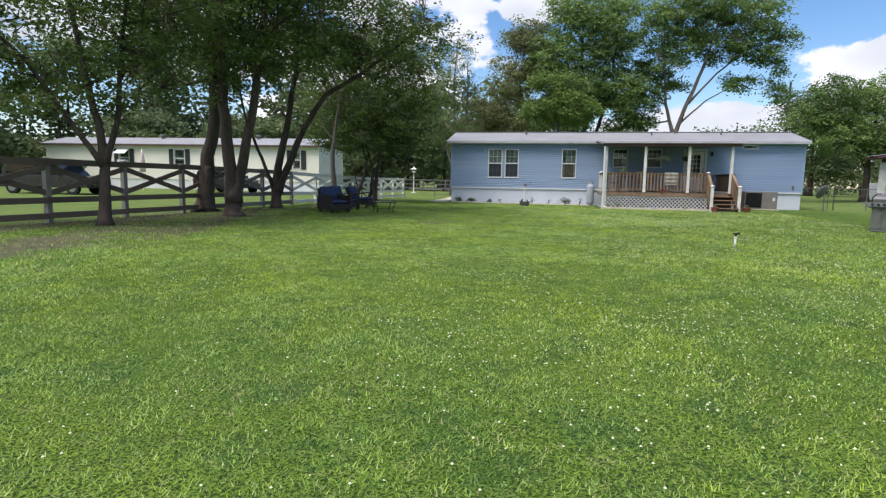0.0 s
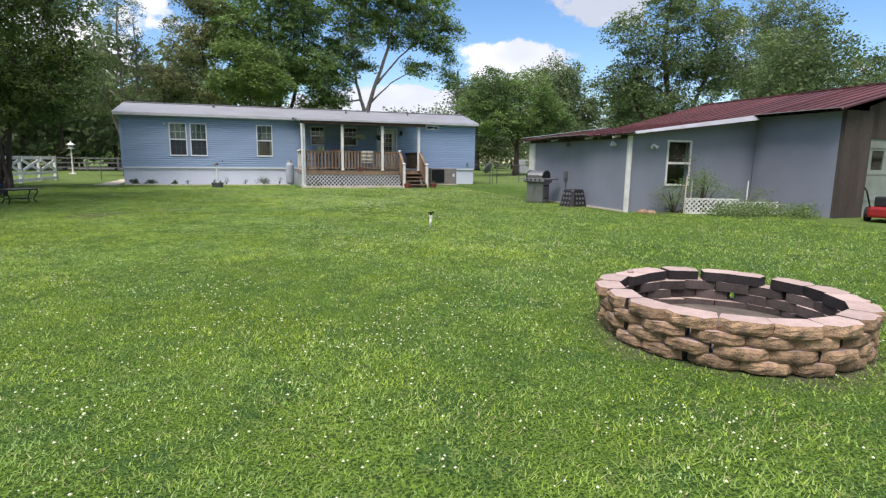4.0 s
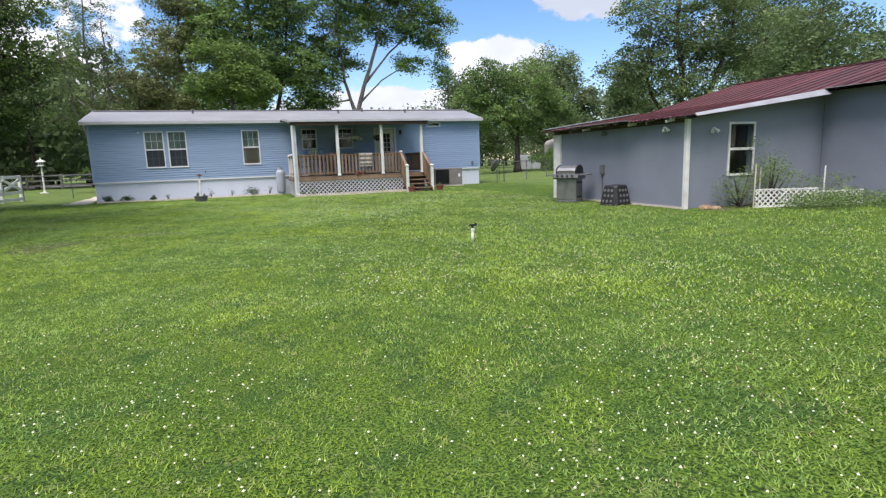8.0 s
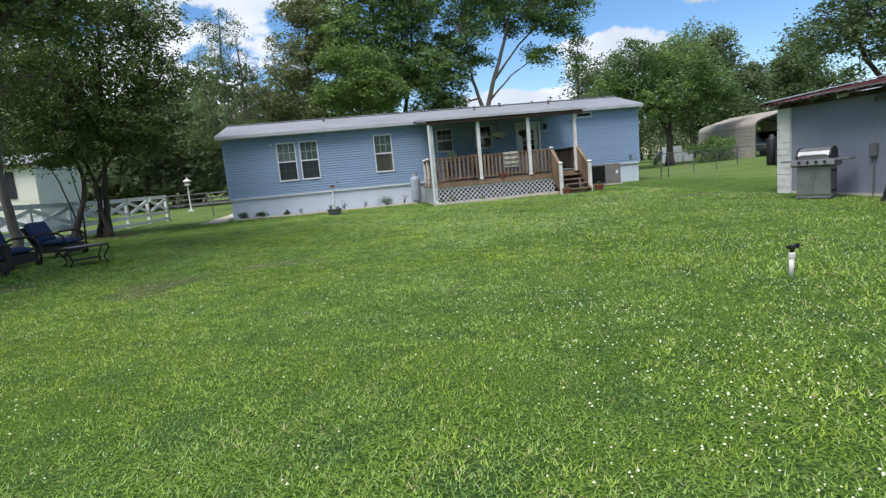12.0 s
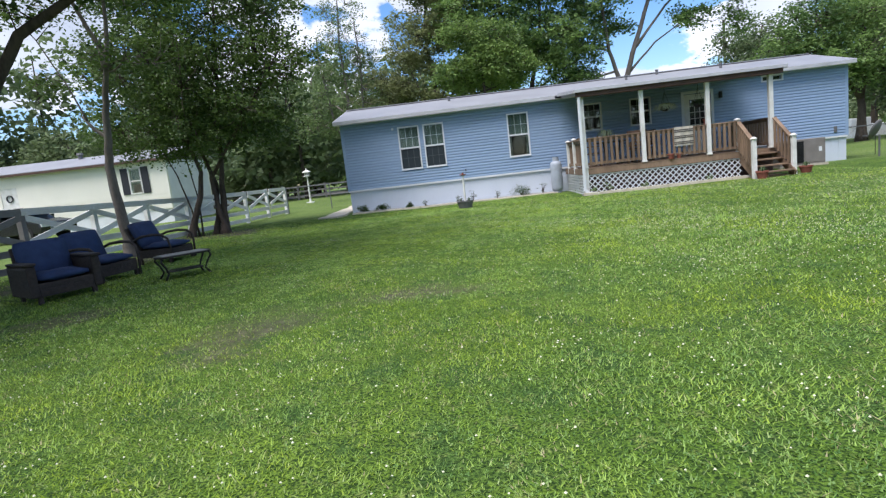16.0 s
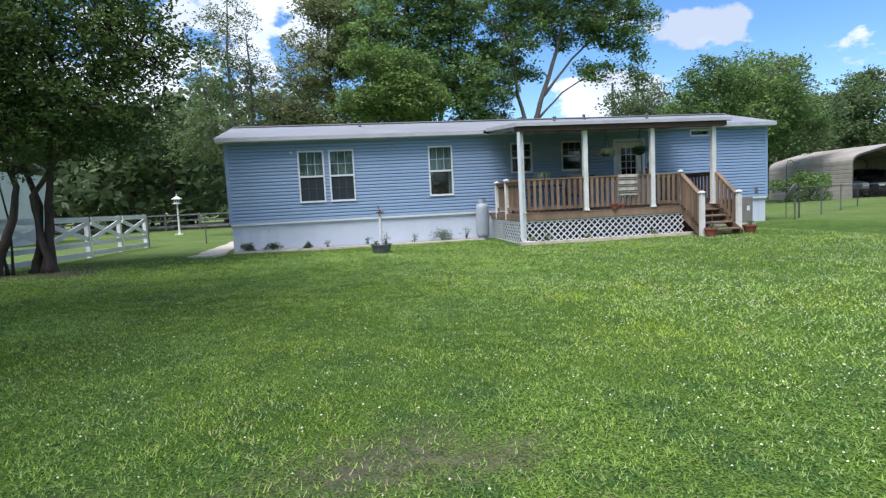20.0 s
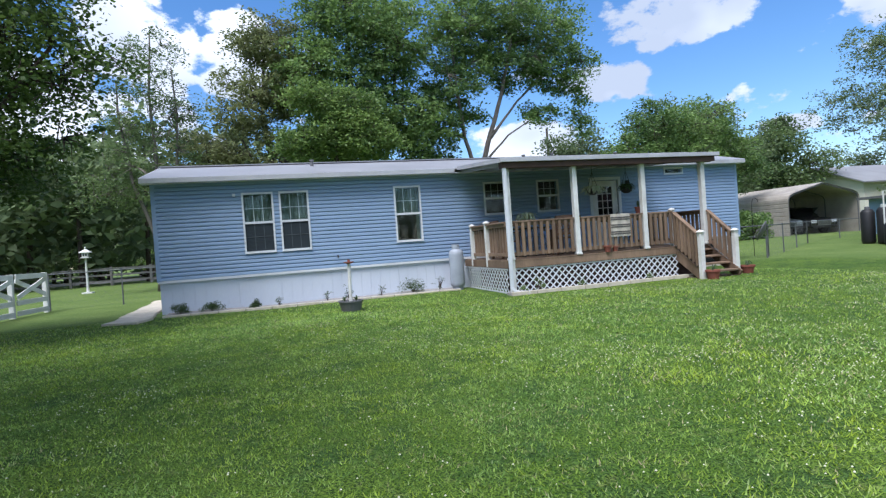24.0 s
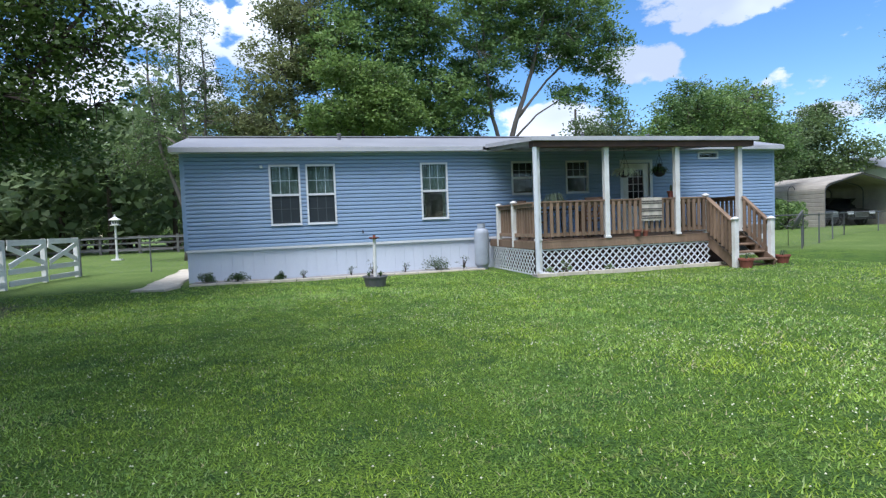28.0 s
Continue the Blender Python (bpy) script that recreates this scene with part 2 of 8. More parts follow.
GRASS = material("grass_blade", (0.385, 0.54, 0.10), (0.075, 0.165, 0.022), rough=0.5, translucent=0.4, attribute="tone", bump=0, spec=0.3, hue="kind")
STRAW = material("dry_grass_blade", (0.50, 0.44, 0.25), (0.28, 0.27, 0.13), rough=0.6, translucent=0.35, attribute="tone", bump=0, spec=0.3)
CLOVER = material("clover_leaf", (0.25, 0.38, 0.10), (0.10, 0.20, 0.05), rough=0.5, translucent=0.3, attribute="tone", bump=0, spec=0.3)
AIRY = material("pale_garden_leaf", (0.22, 0.31, 0.11), (0.11, 0.18, 0.06), rough=0.6, translucent=0.4, attribute="tone", bump=0)
TANK_GREY = material("grey_tank_enamel", (0.36, 0.40, 0.46), (0.28, 0.31, 0.36), rough=0.5, bump=0.05)
PALE_GRASS = material("pale_grass_blade", (0.46, 0.54, 0.20), (0.18, 0.28, 0.08), rough=0.45, translucent=0.35, attribute="tone", bump=0, spec=0.4)
FLOWER = material("clover_flower", (0.70, 0.69, 0.53), (0.52, 0.53, 0.36), rough=0.8, bump=0)
SHED_WALL = material("grey_stucco", (0.225, 0.245, 0.30), (0.19, 0.206, 0.255), rough=0.85, scale=1.2, fine=90, bump=0.2)
SHED_ROOF = material("rusty_red_roof_metal", (0.15, 0.052, 0.054), (0.07, 0.029, 0.031), rough=0.5, metal=0.1, scale=1.3, fine=25, stretch=(0.25, 1, 1), bump=0.15, random_tint=0.16)
BARE_METAL = material("bare_roof_metal", (0.40, 0.42, 0.46), (0.30, 0.29, 0.30), rough=0.45, metal=0.4, scale=3, fine=30, bump=0.1)
STONE = material("tan_wall_block", (0.42, 0.27, 0.16), (0.11, 0.078, 0.062), rough=0.95, scale=16, fine=90, spread=0.45, bump=1.0, random_tint=0.32)
STONE_TOP = material("pinkish_wall_block", (0.50, 0.385, 0.345), (0.34, 0.25, 0.22), rough=0.95, scale=9, fine=80, spread=0.6, bump=0.4, random_tint=0.12)
SOOT = material("sooty_block", (0.036, 0.029, 0.030), (0.012, 0.010, 0.011), rough=0.95, scale=6, fine=60, bump=0.6, random_tint=0.3)
SMOKED = material("smoke_stained_block", (0.105, 0.082, 0.076), (0.038, 0.030, 0.029), rough=0.95, scale=6, fine=60, bump=0.6, random_tint=0.4)
ASH = material("ash_and_soil", (0.16, 0.13, 0.11), (0.07, 0.06, 0.05), rough=1, scale=6, fine=40, bump=0.6)
NAVY = material("navy_cushion", (0.020, 0.042, 0.115), (0.011, 0.022, 0.066), rough=0.8, scale=6, fine=220, bump=0.3)
WICKER = material("dark_wicker", (0.045, 0.035, 0.032), (0.018, 0.014, 0.014), rough=0.7, scale=20, fine=180, bump=0.8)
IRON = material("dark_iron", (0.035, 0.032, 0.032), (0.015, 0.014, 0.014), rough=0.5, metal=0.4, bump=0.1)
SLATE = material("slate_tile", (0.30, 0.29, 0.29), (0.15, 0.145, 0.15), rough=0.5, scale=9, fine=50, bump=0.1)
STEEL = material("stainless_steel", (0.33, 0.33, 0.33), (0.24, 0.24, 0.24), rough=0.42, metal=0.75, scale=4, fine=40, bump=0.05)
BLACK = material("black_plastic", (0.018, 0.018, 0.02), (0.010, 0.010, 0.011), rough=0.55, bump=0.1)
GREY_PLASTIC = material("grey_plastic", (0.15, 0.15, 0.155), (0.10, 0.10, 0.105), rough=0.6, bump=0.1)
TERRACOTTA = material("terracotta", (0.27, 0.085, 0.055), (0.17, 0.055, 0.04), rough=0.85, bump=0.2)
TAN_PAINT = material("tan_enamel", (0.23, 0.21, 0.195), (0.16, 0.145, 0.135), rough=0.55, bump=0.05)
CREAM = material("cream_siding", (0.80, 0.78, 0.69), (0.72, 0.70, 0.61), rough=0.6, scale=0.6, fine=20, bump=0.05)
DARK_SHUTTER = material("dark_shutter", (0.03, 0.032, 0.04), (0.02, 0.021, 0.026), rough=0.6, bump=0.1)
CURTAIN = material("pale_green_curtain", (0.14, 0.185, 0.16), (0.095, 0.13, 0.11), rough=0.9, scale=12, fine=60, stretch=(4, 1, 0.2), bump=0.2)
SCREEN = material("insect_screen", (0.024, 0.034, 0.042), (0.018, 0.026, 0.033), rough=0.8, bump=0.1)
# white bars dimmed in their colour, as if seen through the mesh
MUNTIN_DIMMED = material("dimmed_muntin", (0.075, 0.085, 0.095), (0.055, 0.065, 0.075), rough=0.8, bump=0.05)
# near black: the dimness of the unlit rooms is put into this colour
ROOM_SHADE = material("shade_dark_room", (0.035, 0.035, 0.04), (0.025, 0.025, 0.03), rough=0.9, bump=0.05)
GALV = material("galvanised_wire", (0.20, 0.205, 0.21), (0.13, 0.135, 0.14), rough=0.5, metal=0.5, bump=0.05)
GRAVEL = material("grey_gravel", (0.36, 0.345, 0.33), (0.19, 0.18, 0.175), rough=0.95, scale=20, fine=70, bump=0.9)
PALE_STONE = material("pale_flagstone", (0.62, 0.56, 0.46), (0.44, 0.39, 0.31), rough=0.9, scale=6, fine=50, bump=0.4, random_tint=0.1)
CARPORT_METAL = material("beige_ribbed_metal", (0.47, 0.43, 0.37), (0.30, 0.265, 0.23), rough=0.55, metal=0.1, scale=1.2, fine=20, bump=0.05)
WOOD_RAW = material("rough_board", (0.085, 0.068, 0.058), (0.042, 0.033, 0.029), rough=0.95, scale=3, fine=40, stretch=(1, 1, 0.15), bump=0.5)
DOOR_GREEN = material("weathered_green_paint", (0.26, 0.30, 0.27), (0.18, 0.205, 0.185), rough=0.8, scale=3, fine=40, bump=0.15)
RED = material("red_enamel", (0.33, 0.02, 0.02), (0.22, 0.015, 0.015), rough=0.35, bump=0.05)
BLUE_TARP = material("blue_tarp", (0.02, 0.09, 0.33), (0.015, 0.06, 0.24), rough=0.5, bump=0.3)
CAR_DARK = material("dark_car_paint", (0.02, 0.02, 0.022), (0.015, 0.015, 0.017), rough=0.25, bump=0, spec=0.6)
CAR_SILVER = material("silver_car_paint", (0.36, 0.38, 0.42), (0.30, 0.32, 0.36), rough=0.3, metal=0.5, bump=0)
TYRE = material("tyre_rubber", (0.02, 0.02, 0.02), (0.012, 0.012, 0.012), rough=0.9, bump=0.2)
PALE_TANK = material("pale_tank", (0.29, 0.29, 0.27), (0.22, 0.22, 0.205), rough=0.5, bump=0.05)
TOWEL = material("cream_striped_towel", (0.52, 0.47, 0.40), (0.42, 0.38, 0.32), rough=0.95, scale=5, fine=120, bump=0.4)
TOWEL_STRIPE = material("grey_towel_stripe", (0.11, 0.098, 0.09), (0.08, 0.07, 0.066), rough=0.95, fine=120, bump=0.4)
GLASS = glass("window_glass")
CAR_GLASS = glass("car_glass", (0.35, 0.42, 0.42))

# ---- builders ----


class Shape:
    """Collects faces of one mesh; origin is taken off every point."""

    def __init__(self, origin=(0, 0, 0)):
        self.o, self.v, self.f = Vector(origin), [], []

    def add(self, pts, faces):
        n = len(self.v)
        self.v += [tuple(Vector(p) - self.o) for p in pts]
        self.f += [tuple(n + i for i in f) for f in faces]
        return self

    def box(self, x0, x1, y0, y1, z0, z1):
        return self.add([(x, y, z) for z in (z0, z1) for y in (y0, y1) for x in (x0, x1)],
                        [(0, 2, 3, 1), (4, 5, 7, 6), (0, 1, 5, 4), (1, 3, 7, 5), (3, 2, 6, 7), (2, 0, 4, 6)])

    def turned(self, m, sx, sy, sz):
        """A box of that size round the pose m."""
        pts = [m @ Vector((x * sx / 2, y * sy / 2, z * sz / 2)) for z in (-1, 1) for y in (-1, 1) for x in (-1, 1)]
        return self.add(pts, [(0, 2, 3, 1), (4, 5, 7, 6), (0, 1, 5, 4), (1, 3, 7, 5), (3, 2, 6, 7), (2, 0, 4, 6)])

    def bar(self, a, b, w, d, up=(0, 0, 1)):
        """A rectangular bar from a to b, w across, d along up."""
        a, b = Vector(a), Vector(b)
        t = (b - a).normalized()
        s = t.cross(Vector(up))
        if s.length < 1e-4:
            s = t.cross(Vector((0, 1, 0)))
        s.normalize()
        u = s.cross(t)
        pts = [p + s * i * w / 2 + u * j * d / 2 for p in (a, b) for j in (-1, 1) for i in (-1, 1)]
        return self.add(pts, [(0, 1, 3, 2), (4, 6, 7, 5), (0, 4, 5, 1), (1, 5, 7, 3), (3, 7, 6, 2), (2, 6, 4, 0)])

    def tube(self, pts, radii, n=8):
        pts = [Vector(p) for p in pts]
        radii = radii if isinstance(radii, (list, tuple)) else [radii] * len(pts)
        ring, k = [], len(pts)
        for i, p in enumerate(pts):
            t = (pts[min(i + 1, k - 1)] - pts[max(i - 1, 0)]).normalized()
            s = t.cross(Vector((0.31, 0.95, 0.05)))
            if s.length < 0.05:
                s = t.cross(Vector((1, 0, 0)))
            s.normalize()
            u = s.cross(t)
            ring += [p + (s * math.cos(j * math.tau / n) + u * math.sin(j * math.tau / n)) * radii[i] for j in range(n)]
        faces = [(i * n + j, i * n + (j + 1) % n, (i + 1) * n + (j + 1) % n, (i + 1) * n + j) for i in range(k - 1) for j in range(n)]
        faces += [tuple(range(n - 1, -1, -1)), tuple((k - 1) * n + j for j in range(n))]
        return self.add(ring, faces)

    def lathe(self, at, profile, n=16):
        """Rings of (radius, height) round the upright axis through at."""
        x, y, z = at
        pts = [(x + r * math.cos(j * math.tau / n), y + r * math.sin(j * math.tau / n), z + h) for r, h in profile for j in range(n)]
        faces = [(i * n + j, i * n + (j + 1) % n, (i + 1) * n + (j + 1) % n, (i + 1) * n + j) for i in range(len(profile) - 1) for j in range(n)]
        faces += [tuple(range(n - 1, -1, -1)), tuple((len(profile) - 1) * n + j for j in range(n))]
        return self.add(pts, faces)

    def prism(self, outline, y0, y1):
        """An outline of (x, z) drawn out from y0 to y1."""
        n = len(outline)
        pts = [(x, y0, z) for x, z in outline] + [(x, y1, z) for x, z in outline]
        return self.add(pts, [tuple(range(n)), tuple(range(2 * n - 1, n - 1, -1))] + [(i, n + i, n + (i + 1) % n, (i + 1) % n) for i in range(n)])

    def sheet(self, x0, x1, z0, z1, y0, y1, holes):
        """An upright slab along x with rectangular holes (x0, x1, z0, z1)."""
        xs = sorted({x0, x1, *[h[i] for h in holes for i in (0, 1) if x0 < h[i] < x1]})
        zs = sorted({z0, z1, *[h[i] for h in holes for i in (2, 3) if z0 < h[i] < z1]})
        nx, nz = len(xs) - 1, len(zs) - 1

        def solid(i, j):
            if not (0 <= i < nx and 0 <= j < nz):
                return False
            x, z = (xs[i] + xs[i + 1]) / 2, (zs[j] + zs[j + 1]) / 2
            return not any(h[0] < x < h[1] and h[2] < z < h[3] for h in holes)

        def at(i, j, k):
            return (k * (nz + 1) + j) * (nx + 1) + i

        faces = []
        for i in range(nx):
            for j in range(nz):
                if not solid(i, j):
                    continue
                ring = ((i, j), (i + 1, j), (i + 1, j + 1), (i, j + 1))
                faces += [tuple(at(*p, 0) for p in ring), tuple(at(*p, 1) for p in ring[::-1])]
                for n, (di, dj) in enumerate(((0, -1), (1, 0), (0, 1), (-1, 0))):
                    if not solid(i + di, j + dj):
                        p, q = ring[n], ring[(n + 1) % 4]
                        faces.append((at(*q, 0), at(*p, 0), at(*p, 1), at(*q, 1)))
        used = sorted({i for f in faces for i in f})
        pts = [(x, y, z) for y in (y0, y1) for z in zs for x in xs]
        back = {v: k for k, v in enumerate(used)}
        return self.add([pts[i] for i in used], [tuple(back[i] for i in f) for f in faces])

    def mesh(self, name, mat, bevel=0.0, smooth=False):
        me = bpy.data.meshes.new(name)
        me.from_pydata(self.v, [], self.f)
        if bevel or smooth:
            bm = bmesh.new()
            bm.from_mesh(me)
            bmesh.ops.recalc_face_normals(bm, faces=bm.faces)
            if bevel:
                bmesh.ops.bevel(bm, geom=list(bm.edges), offset=bevel, segments=2, profile=0.6, affect="EDGES")
            for f in bm.faces:
                f.smooth = smooth
            bm.to_mesh(me)
            bm.free()
        me.materials.append(mat)
        return me


def part(name, shape, mat, parent, label="", bevel=0.0, smooth=False):
    ob = new(name, shape.mesh(name, mat, bevel, smooth))
    ob.parent = parent
    return tagged(ob, label)


def thing(name, at, label, category, group="", kind="", turn=0.0):
    ob = new(name)
    ob.empty_display_size = 0.2
    ob.matrix_basis = pose(*at, 0, 0, turn)
    return tagged(ob, label, category, group, kind)


def single(name, shape, mat, at, label, category, group="", kind="", bevel=0.0, smooth=False, turn=0.0):
    ob = new(name, shape.mesh(name, mat, bevel, smooth))
    ob.matrix_basis = pose(*at, 0, 0, turn)
    return tagged(ob, label, category, group, kind)


def smoothstep(a, b, x):
    t = np.clip((x - a) / (b - a), 0, 1)
    return t * t * (3 - 2 * t)


def gz(x, y):
    """The height of the ground: nearly level, a little higher beside the porch steps."""
    x, y = np.asarray(x, float), np.asarray(y, float)
    h = 0.06 * smoothstep(3, 11, x) * smoothstep(17, 27, y) + 0.3 * smoothstep(14, 24, x) * smoothstep(25, 38, y)
    h = h + 0.012 * np.sin(x * 0.9 + 1.3) * np.sin(y * 0.7) + 0.008 * np.sin(x * 2.3 + y * 1.7)
    return h


def g(x, y):
    return float(gz(x, y))


THIN = ((-3.45, 14.95, 0.75, 0.35), (-2.9, 15.5, 0.8, 0.32), (-1.85, 15.75, 0.7, 0.28), (-3.65, 14.1, 0.5, 0.4), (-2.65, 15.75, 0.6, 0.3), (-5.0, 12.0, 0.5, 0.3), (-6.5, 16.0, 0.8, 0.5))
BARE = ((-9.4, 4.8, 1.3, 1.2), (-8.6, 7.3, 1.5, 2.4), (-8.7, 10.4, 1.5, 2.6), (-9.6, 14.0, 2.0, 3.0), (-10.2, 17.5, 1.3, 2.5), (-11.2, 12, 1.0, 6),
        (-9.4, 26.6, 1.6, 1.5), (8.0, 20.5, 1.4, 0.4), (10.4, 12.95, 0.9, 0.35), (-9.5, 21.5, 1.2, 2.0))


def bare(x, y):
    """How far the turf is worn away: 0 whole, 1 soil."""
    x, y = np.asarray(x, float), np.asarray(y, float)
    wob = 0.25 * np.sin(x * 3.1 + y * 1.3) + 0.2 * np.sin(y * 4.7 - x * 2.2) + 0.15 * np.sin(x * 9.0) * np.sin(y * 8.0)
    best = np.zeros(np.broadcast(x, y).shape)
    for cx, cy, rx, ry in BARE:
        d = ((x - cx) / rx) ** 2 + ((y - cy) / ry) ** 2
        best = np.maximum(best, 0.78 * np.clip(0.9 * (1.25 - d) + 1.3 * wob, 0, 1))
    for cx, cy, rx, ry in THIN:
        d = ((x - cx) / rx) ** 2 + ((y - cy) / ry) ** 2
        best = np.maximum(best, 0.64 * np.clip(1.3 - d + 1.9 * wob, 0, 1))
    pit = np.hypot(x - 3.26, y - 4.03)
    return np.maximum(best, np.clip((1.0 - pit) * 8, 0, 1))


def tone_attribute(me, values, name="tone"):
    at = me.attributes.new(name, "FLOAT", "POINT")
    at.data.foreach_set("value", np.asarray(values, np.float32))


def mesh_from_arrays(name, verts, size, mat):
    """A mesh of loose polygons of the same size from an (n, size, 3) array."""
    n = len(verts)
    me = bpy.data.meshes.new(name)
    me.vertices.add(n * size)
    me.vertices.foreach_set("co", verts.reshape(-1).astype(np.float32))
    me.loops.add(n * size)
    me.loops.foreach_set("vertex_index", np.arange(n * size, dtype=np.int32))
    me.polygons.add(n)
    me.polygons.foreach_set("loop_start", np.arange(0, n * size, size, dtype=np.int32))
    me.update(calc_edges=True)
    me.materials.append(mat)
    return me


def leaves(rng, centres, spread, count, length, width, droop=0.0):
    """Leaf blades scattered round the centres: an array (n, 4, 3)."""
    centres = np.asarray(centres, float)
    k = rng.integers(0, len(centres), count)
    spread = np.broadcast_to(np.asarray(spread, float), (len(centres),))
    off = rng.normal(size=(count, 3))
    r = np.linalg.norm(off, axis=1)[:, None]
    off *= np.minimum(r, 1.75 + 0.3 * rng.uniform(0, 1, (count, 1))) / r * spread[k][:, None] * np.array((1, 1, 0.7))
    return blades(rng, centres[k] + off, length, width, droop), k


def blades(rng, c, length, width, droop, flat=0.6):
    """One four-cornered leaf at each place c; flat below 0.6 lays them nearer the level."""
    count = len(c)
    u = rng.normal(size=(count, 3))
    u[:, 2] = u[:, 2] * flat - droop
    u /= np.linalg.norm(u, axis=1)[:, None]
    n = rng.normal(size=(count, 3)) * (1, 1, 0.6 / flat) + (0, 0, 0.6 - flat)
    w = np.cross(u, n)
    w /= np.linalg.norm(w, axis=1)[:, None] + 1e-9
    s = rng.uniform(0.65, 1.35, (count, 1))
    a, b = u * length * s / 2, w * width * s / 2
    return np.stack((c - a, c + b - a * 0.1, c + a, c - b - a * 0.1), axis=1)


def lumps(h, r, low, seed):
    """Lobes of a full crown: (dx, dy, z, rx, ry, rz)."""
    rng = np.random.default_rng(seed + 900)
    out = []
    for i in range(11):
        f = low + (0.93 - low) * (i + 0.5) / 11
        a = i * 2.4 + rng.uniform(-0.6, 0.6)
        reach = r * 0.72 * math.sin(math.pi * min(1.0, 0.22 + 0.78 * (f - low) / (1 - low))) * rng.uniform(0.6, 1.1)
        q = r * rng.uniform(0.28, 0.5)
        out.append((reach * math.cos(a), reach * math.sin(a), h * f, q, q, q * 0.72))
    return out


def tree(name, base, label, trunks, lobes, bark, leaf, count, length, width, seed, tips=500, spray=0.4, gaps=0.0, group="", sides=9, clear=2.0):
    """trunks: paths of (dx, dy, z) with the girth at foot and tip; lobes: (dx, dy, z, rx, ry, rz) of the crown's masses, each with a
    bough of its own; tips: twigs in all; spray: reach of the leaves round a twig's end; gaps: how much of the crown is left open."""
    rng = np.random.default_rng(seed)
    x0, y0 = base
    top = thing(name, (x0, y0, g(x0, y0) - 0.05), label, "tree", group)
    nodes = []
    for path, r0, r1 in trunks:
        pts = [Vector(p) for p in path]
        fine = []
        for a, b in zip(pts, pts[1:]):
            for s in range(4):
                q = a.lerp(b, s / 4)
                fine.append(q + Vector(rng.normal(0, 0.016 * r0 / 0.2, 3)) * (0 if not fine else 1))
        fine.append(pts[-1])
        n = len(fine)
        rad = [(r0 + (r1 - r0) * (i / (n - 1)) ** 0.8) * (1.45 if i == 0 else 1.12 if i == 1 else 1) for i in range(n)]
        part("trunk", Shape().tube(fine, rad, sides), bark, top, smooth=True)
        nodes += [(*p, r) for p, r in zip(fine, rad) if p.z > 0.12 * fine[-1].z]
    stems = np.array(nodes)
    wood, joints = Shape(), [stems[:, :3]]
    for lx, ly, lz, rx, ry, rz in lobes:
        c = np.array((lx, ly, lz))
        d = np.linalg.norm(stems[:, :3] - c, axis=1) + 1.5 * np.maximum(stems[:, 2] - lz + rz * 0.5, 0)
        s = stems[np.argmin(d)]
        r = min(s[3] * 0.6, 0.03 + 0.035 * max(rx, rz))
        mid = (s[:3] + c) / 2 + (0, 0, -0.12 * np.linalg.norm(c - s[:3])) + rng.normal(0, 0.12, 3) * rx
        line = [s[:3], mid, c]
        wood.tube([tuple(q) for q in line], [r, r * 0.72, r * 0.45], 6)
        joints.append(np.array([s[:3] * (1 - f) + mid * f for f in (0.4, 0.8)] + [mid * (1 - f) + c * f for f in (0.3, 0.6, 1.0)]))
        for i in range(7):
            e = rng.normal(size=3)
            e = e / np.linalg.norm(e) * (rx, ry, rz) * 0.68 + (0, 0, rz * 0.1)
            st = mid * 0.35 + c * 0.65
            en = c + e
            bend = (st + en) / 2 + rng.normal(0, 0.08, 3) * rx
            wood.tube([tuple(st), tuple(bend), tuple(en)], [r * 0.42, r * 0.28, r * 0.12], 5)
            joints.append(np.array([st * 0.5 + bend * 0.5, bend, (bend + en) / 2, en]))
    joints = np.concatenate(joints)
    lob = np.array(lobes)
    share = (lob[:, 3] * lob[:, 4] * lob[:, 5]) ** 0.8
    which = rng.choice(len(lob), tips * 3, p=share / share.sum())
    d = rng.normal(size=(tips * 3, 3))
    d /= np.linalg.norm(d, axis=1)[:, None]
    ends = lob[which, :3] + d * lob[which, 3:] * (rng.uniform(0.08, 1.5, (tips * 3, 1)) ** 0.5)
    wave = 2.1 / max(0.5, float(np.median(lob[:, 3])))
    hole = np.sin(ends[:, 0] * wave * 1.7 + seed) * np.sin(ends[:, 1] * wave * 1.5 + 2 * seed) + np.sin(ends[:, 2] * wave * 2.3 + 0.6 * seed + ends[:, 0] * wave)
    hole = hole + rng.normal(0, 0.45, len(ends))
    ends, lobe_of = ends[(hole > gaps - 1.0) & (ends[:, 2] > clear)][:tips], which[(hole > gaps - 1.0) & (ends[:, 2] > clear)][:tips]
    for e in ends:
        j = joints[np.argmin(((joints - e) ** 2).sum(1))]
        wood.tube([tuple(j), tuple((j + e) / 2 + rng.normal(0, 0.05, 3)), tuple(e)], [0.016 + 0.004 * spray, 0.011, 0.005], 3)
    tagged(part("branch", wood, bark, top, smooth=True), kind="stuff")
    k = rng.integers(0, len(ends), count)
    size = rng.uniform(0.6, 1.3, len(ends)) * spray
    off = rng.normal(size=(count, 3)) * (0.62, 0.62, 0.3)
    reach = np.linalg.norm(off, axis=1)[:, None]
    off *= np.minimum(reach, 1.3) / reach * size[k][:, None]
    off[:, 2] -= 0.25 * size[k] * (off[:, 0] ** 2 + off[:, 1] ** 2) / size[k] ** 2
    v = blades(rng, ends[k] + off, length, width, 0.22, 0.45)
    me = mesh_from_arrays("crown", v, 4, leaf)
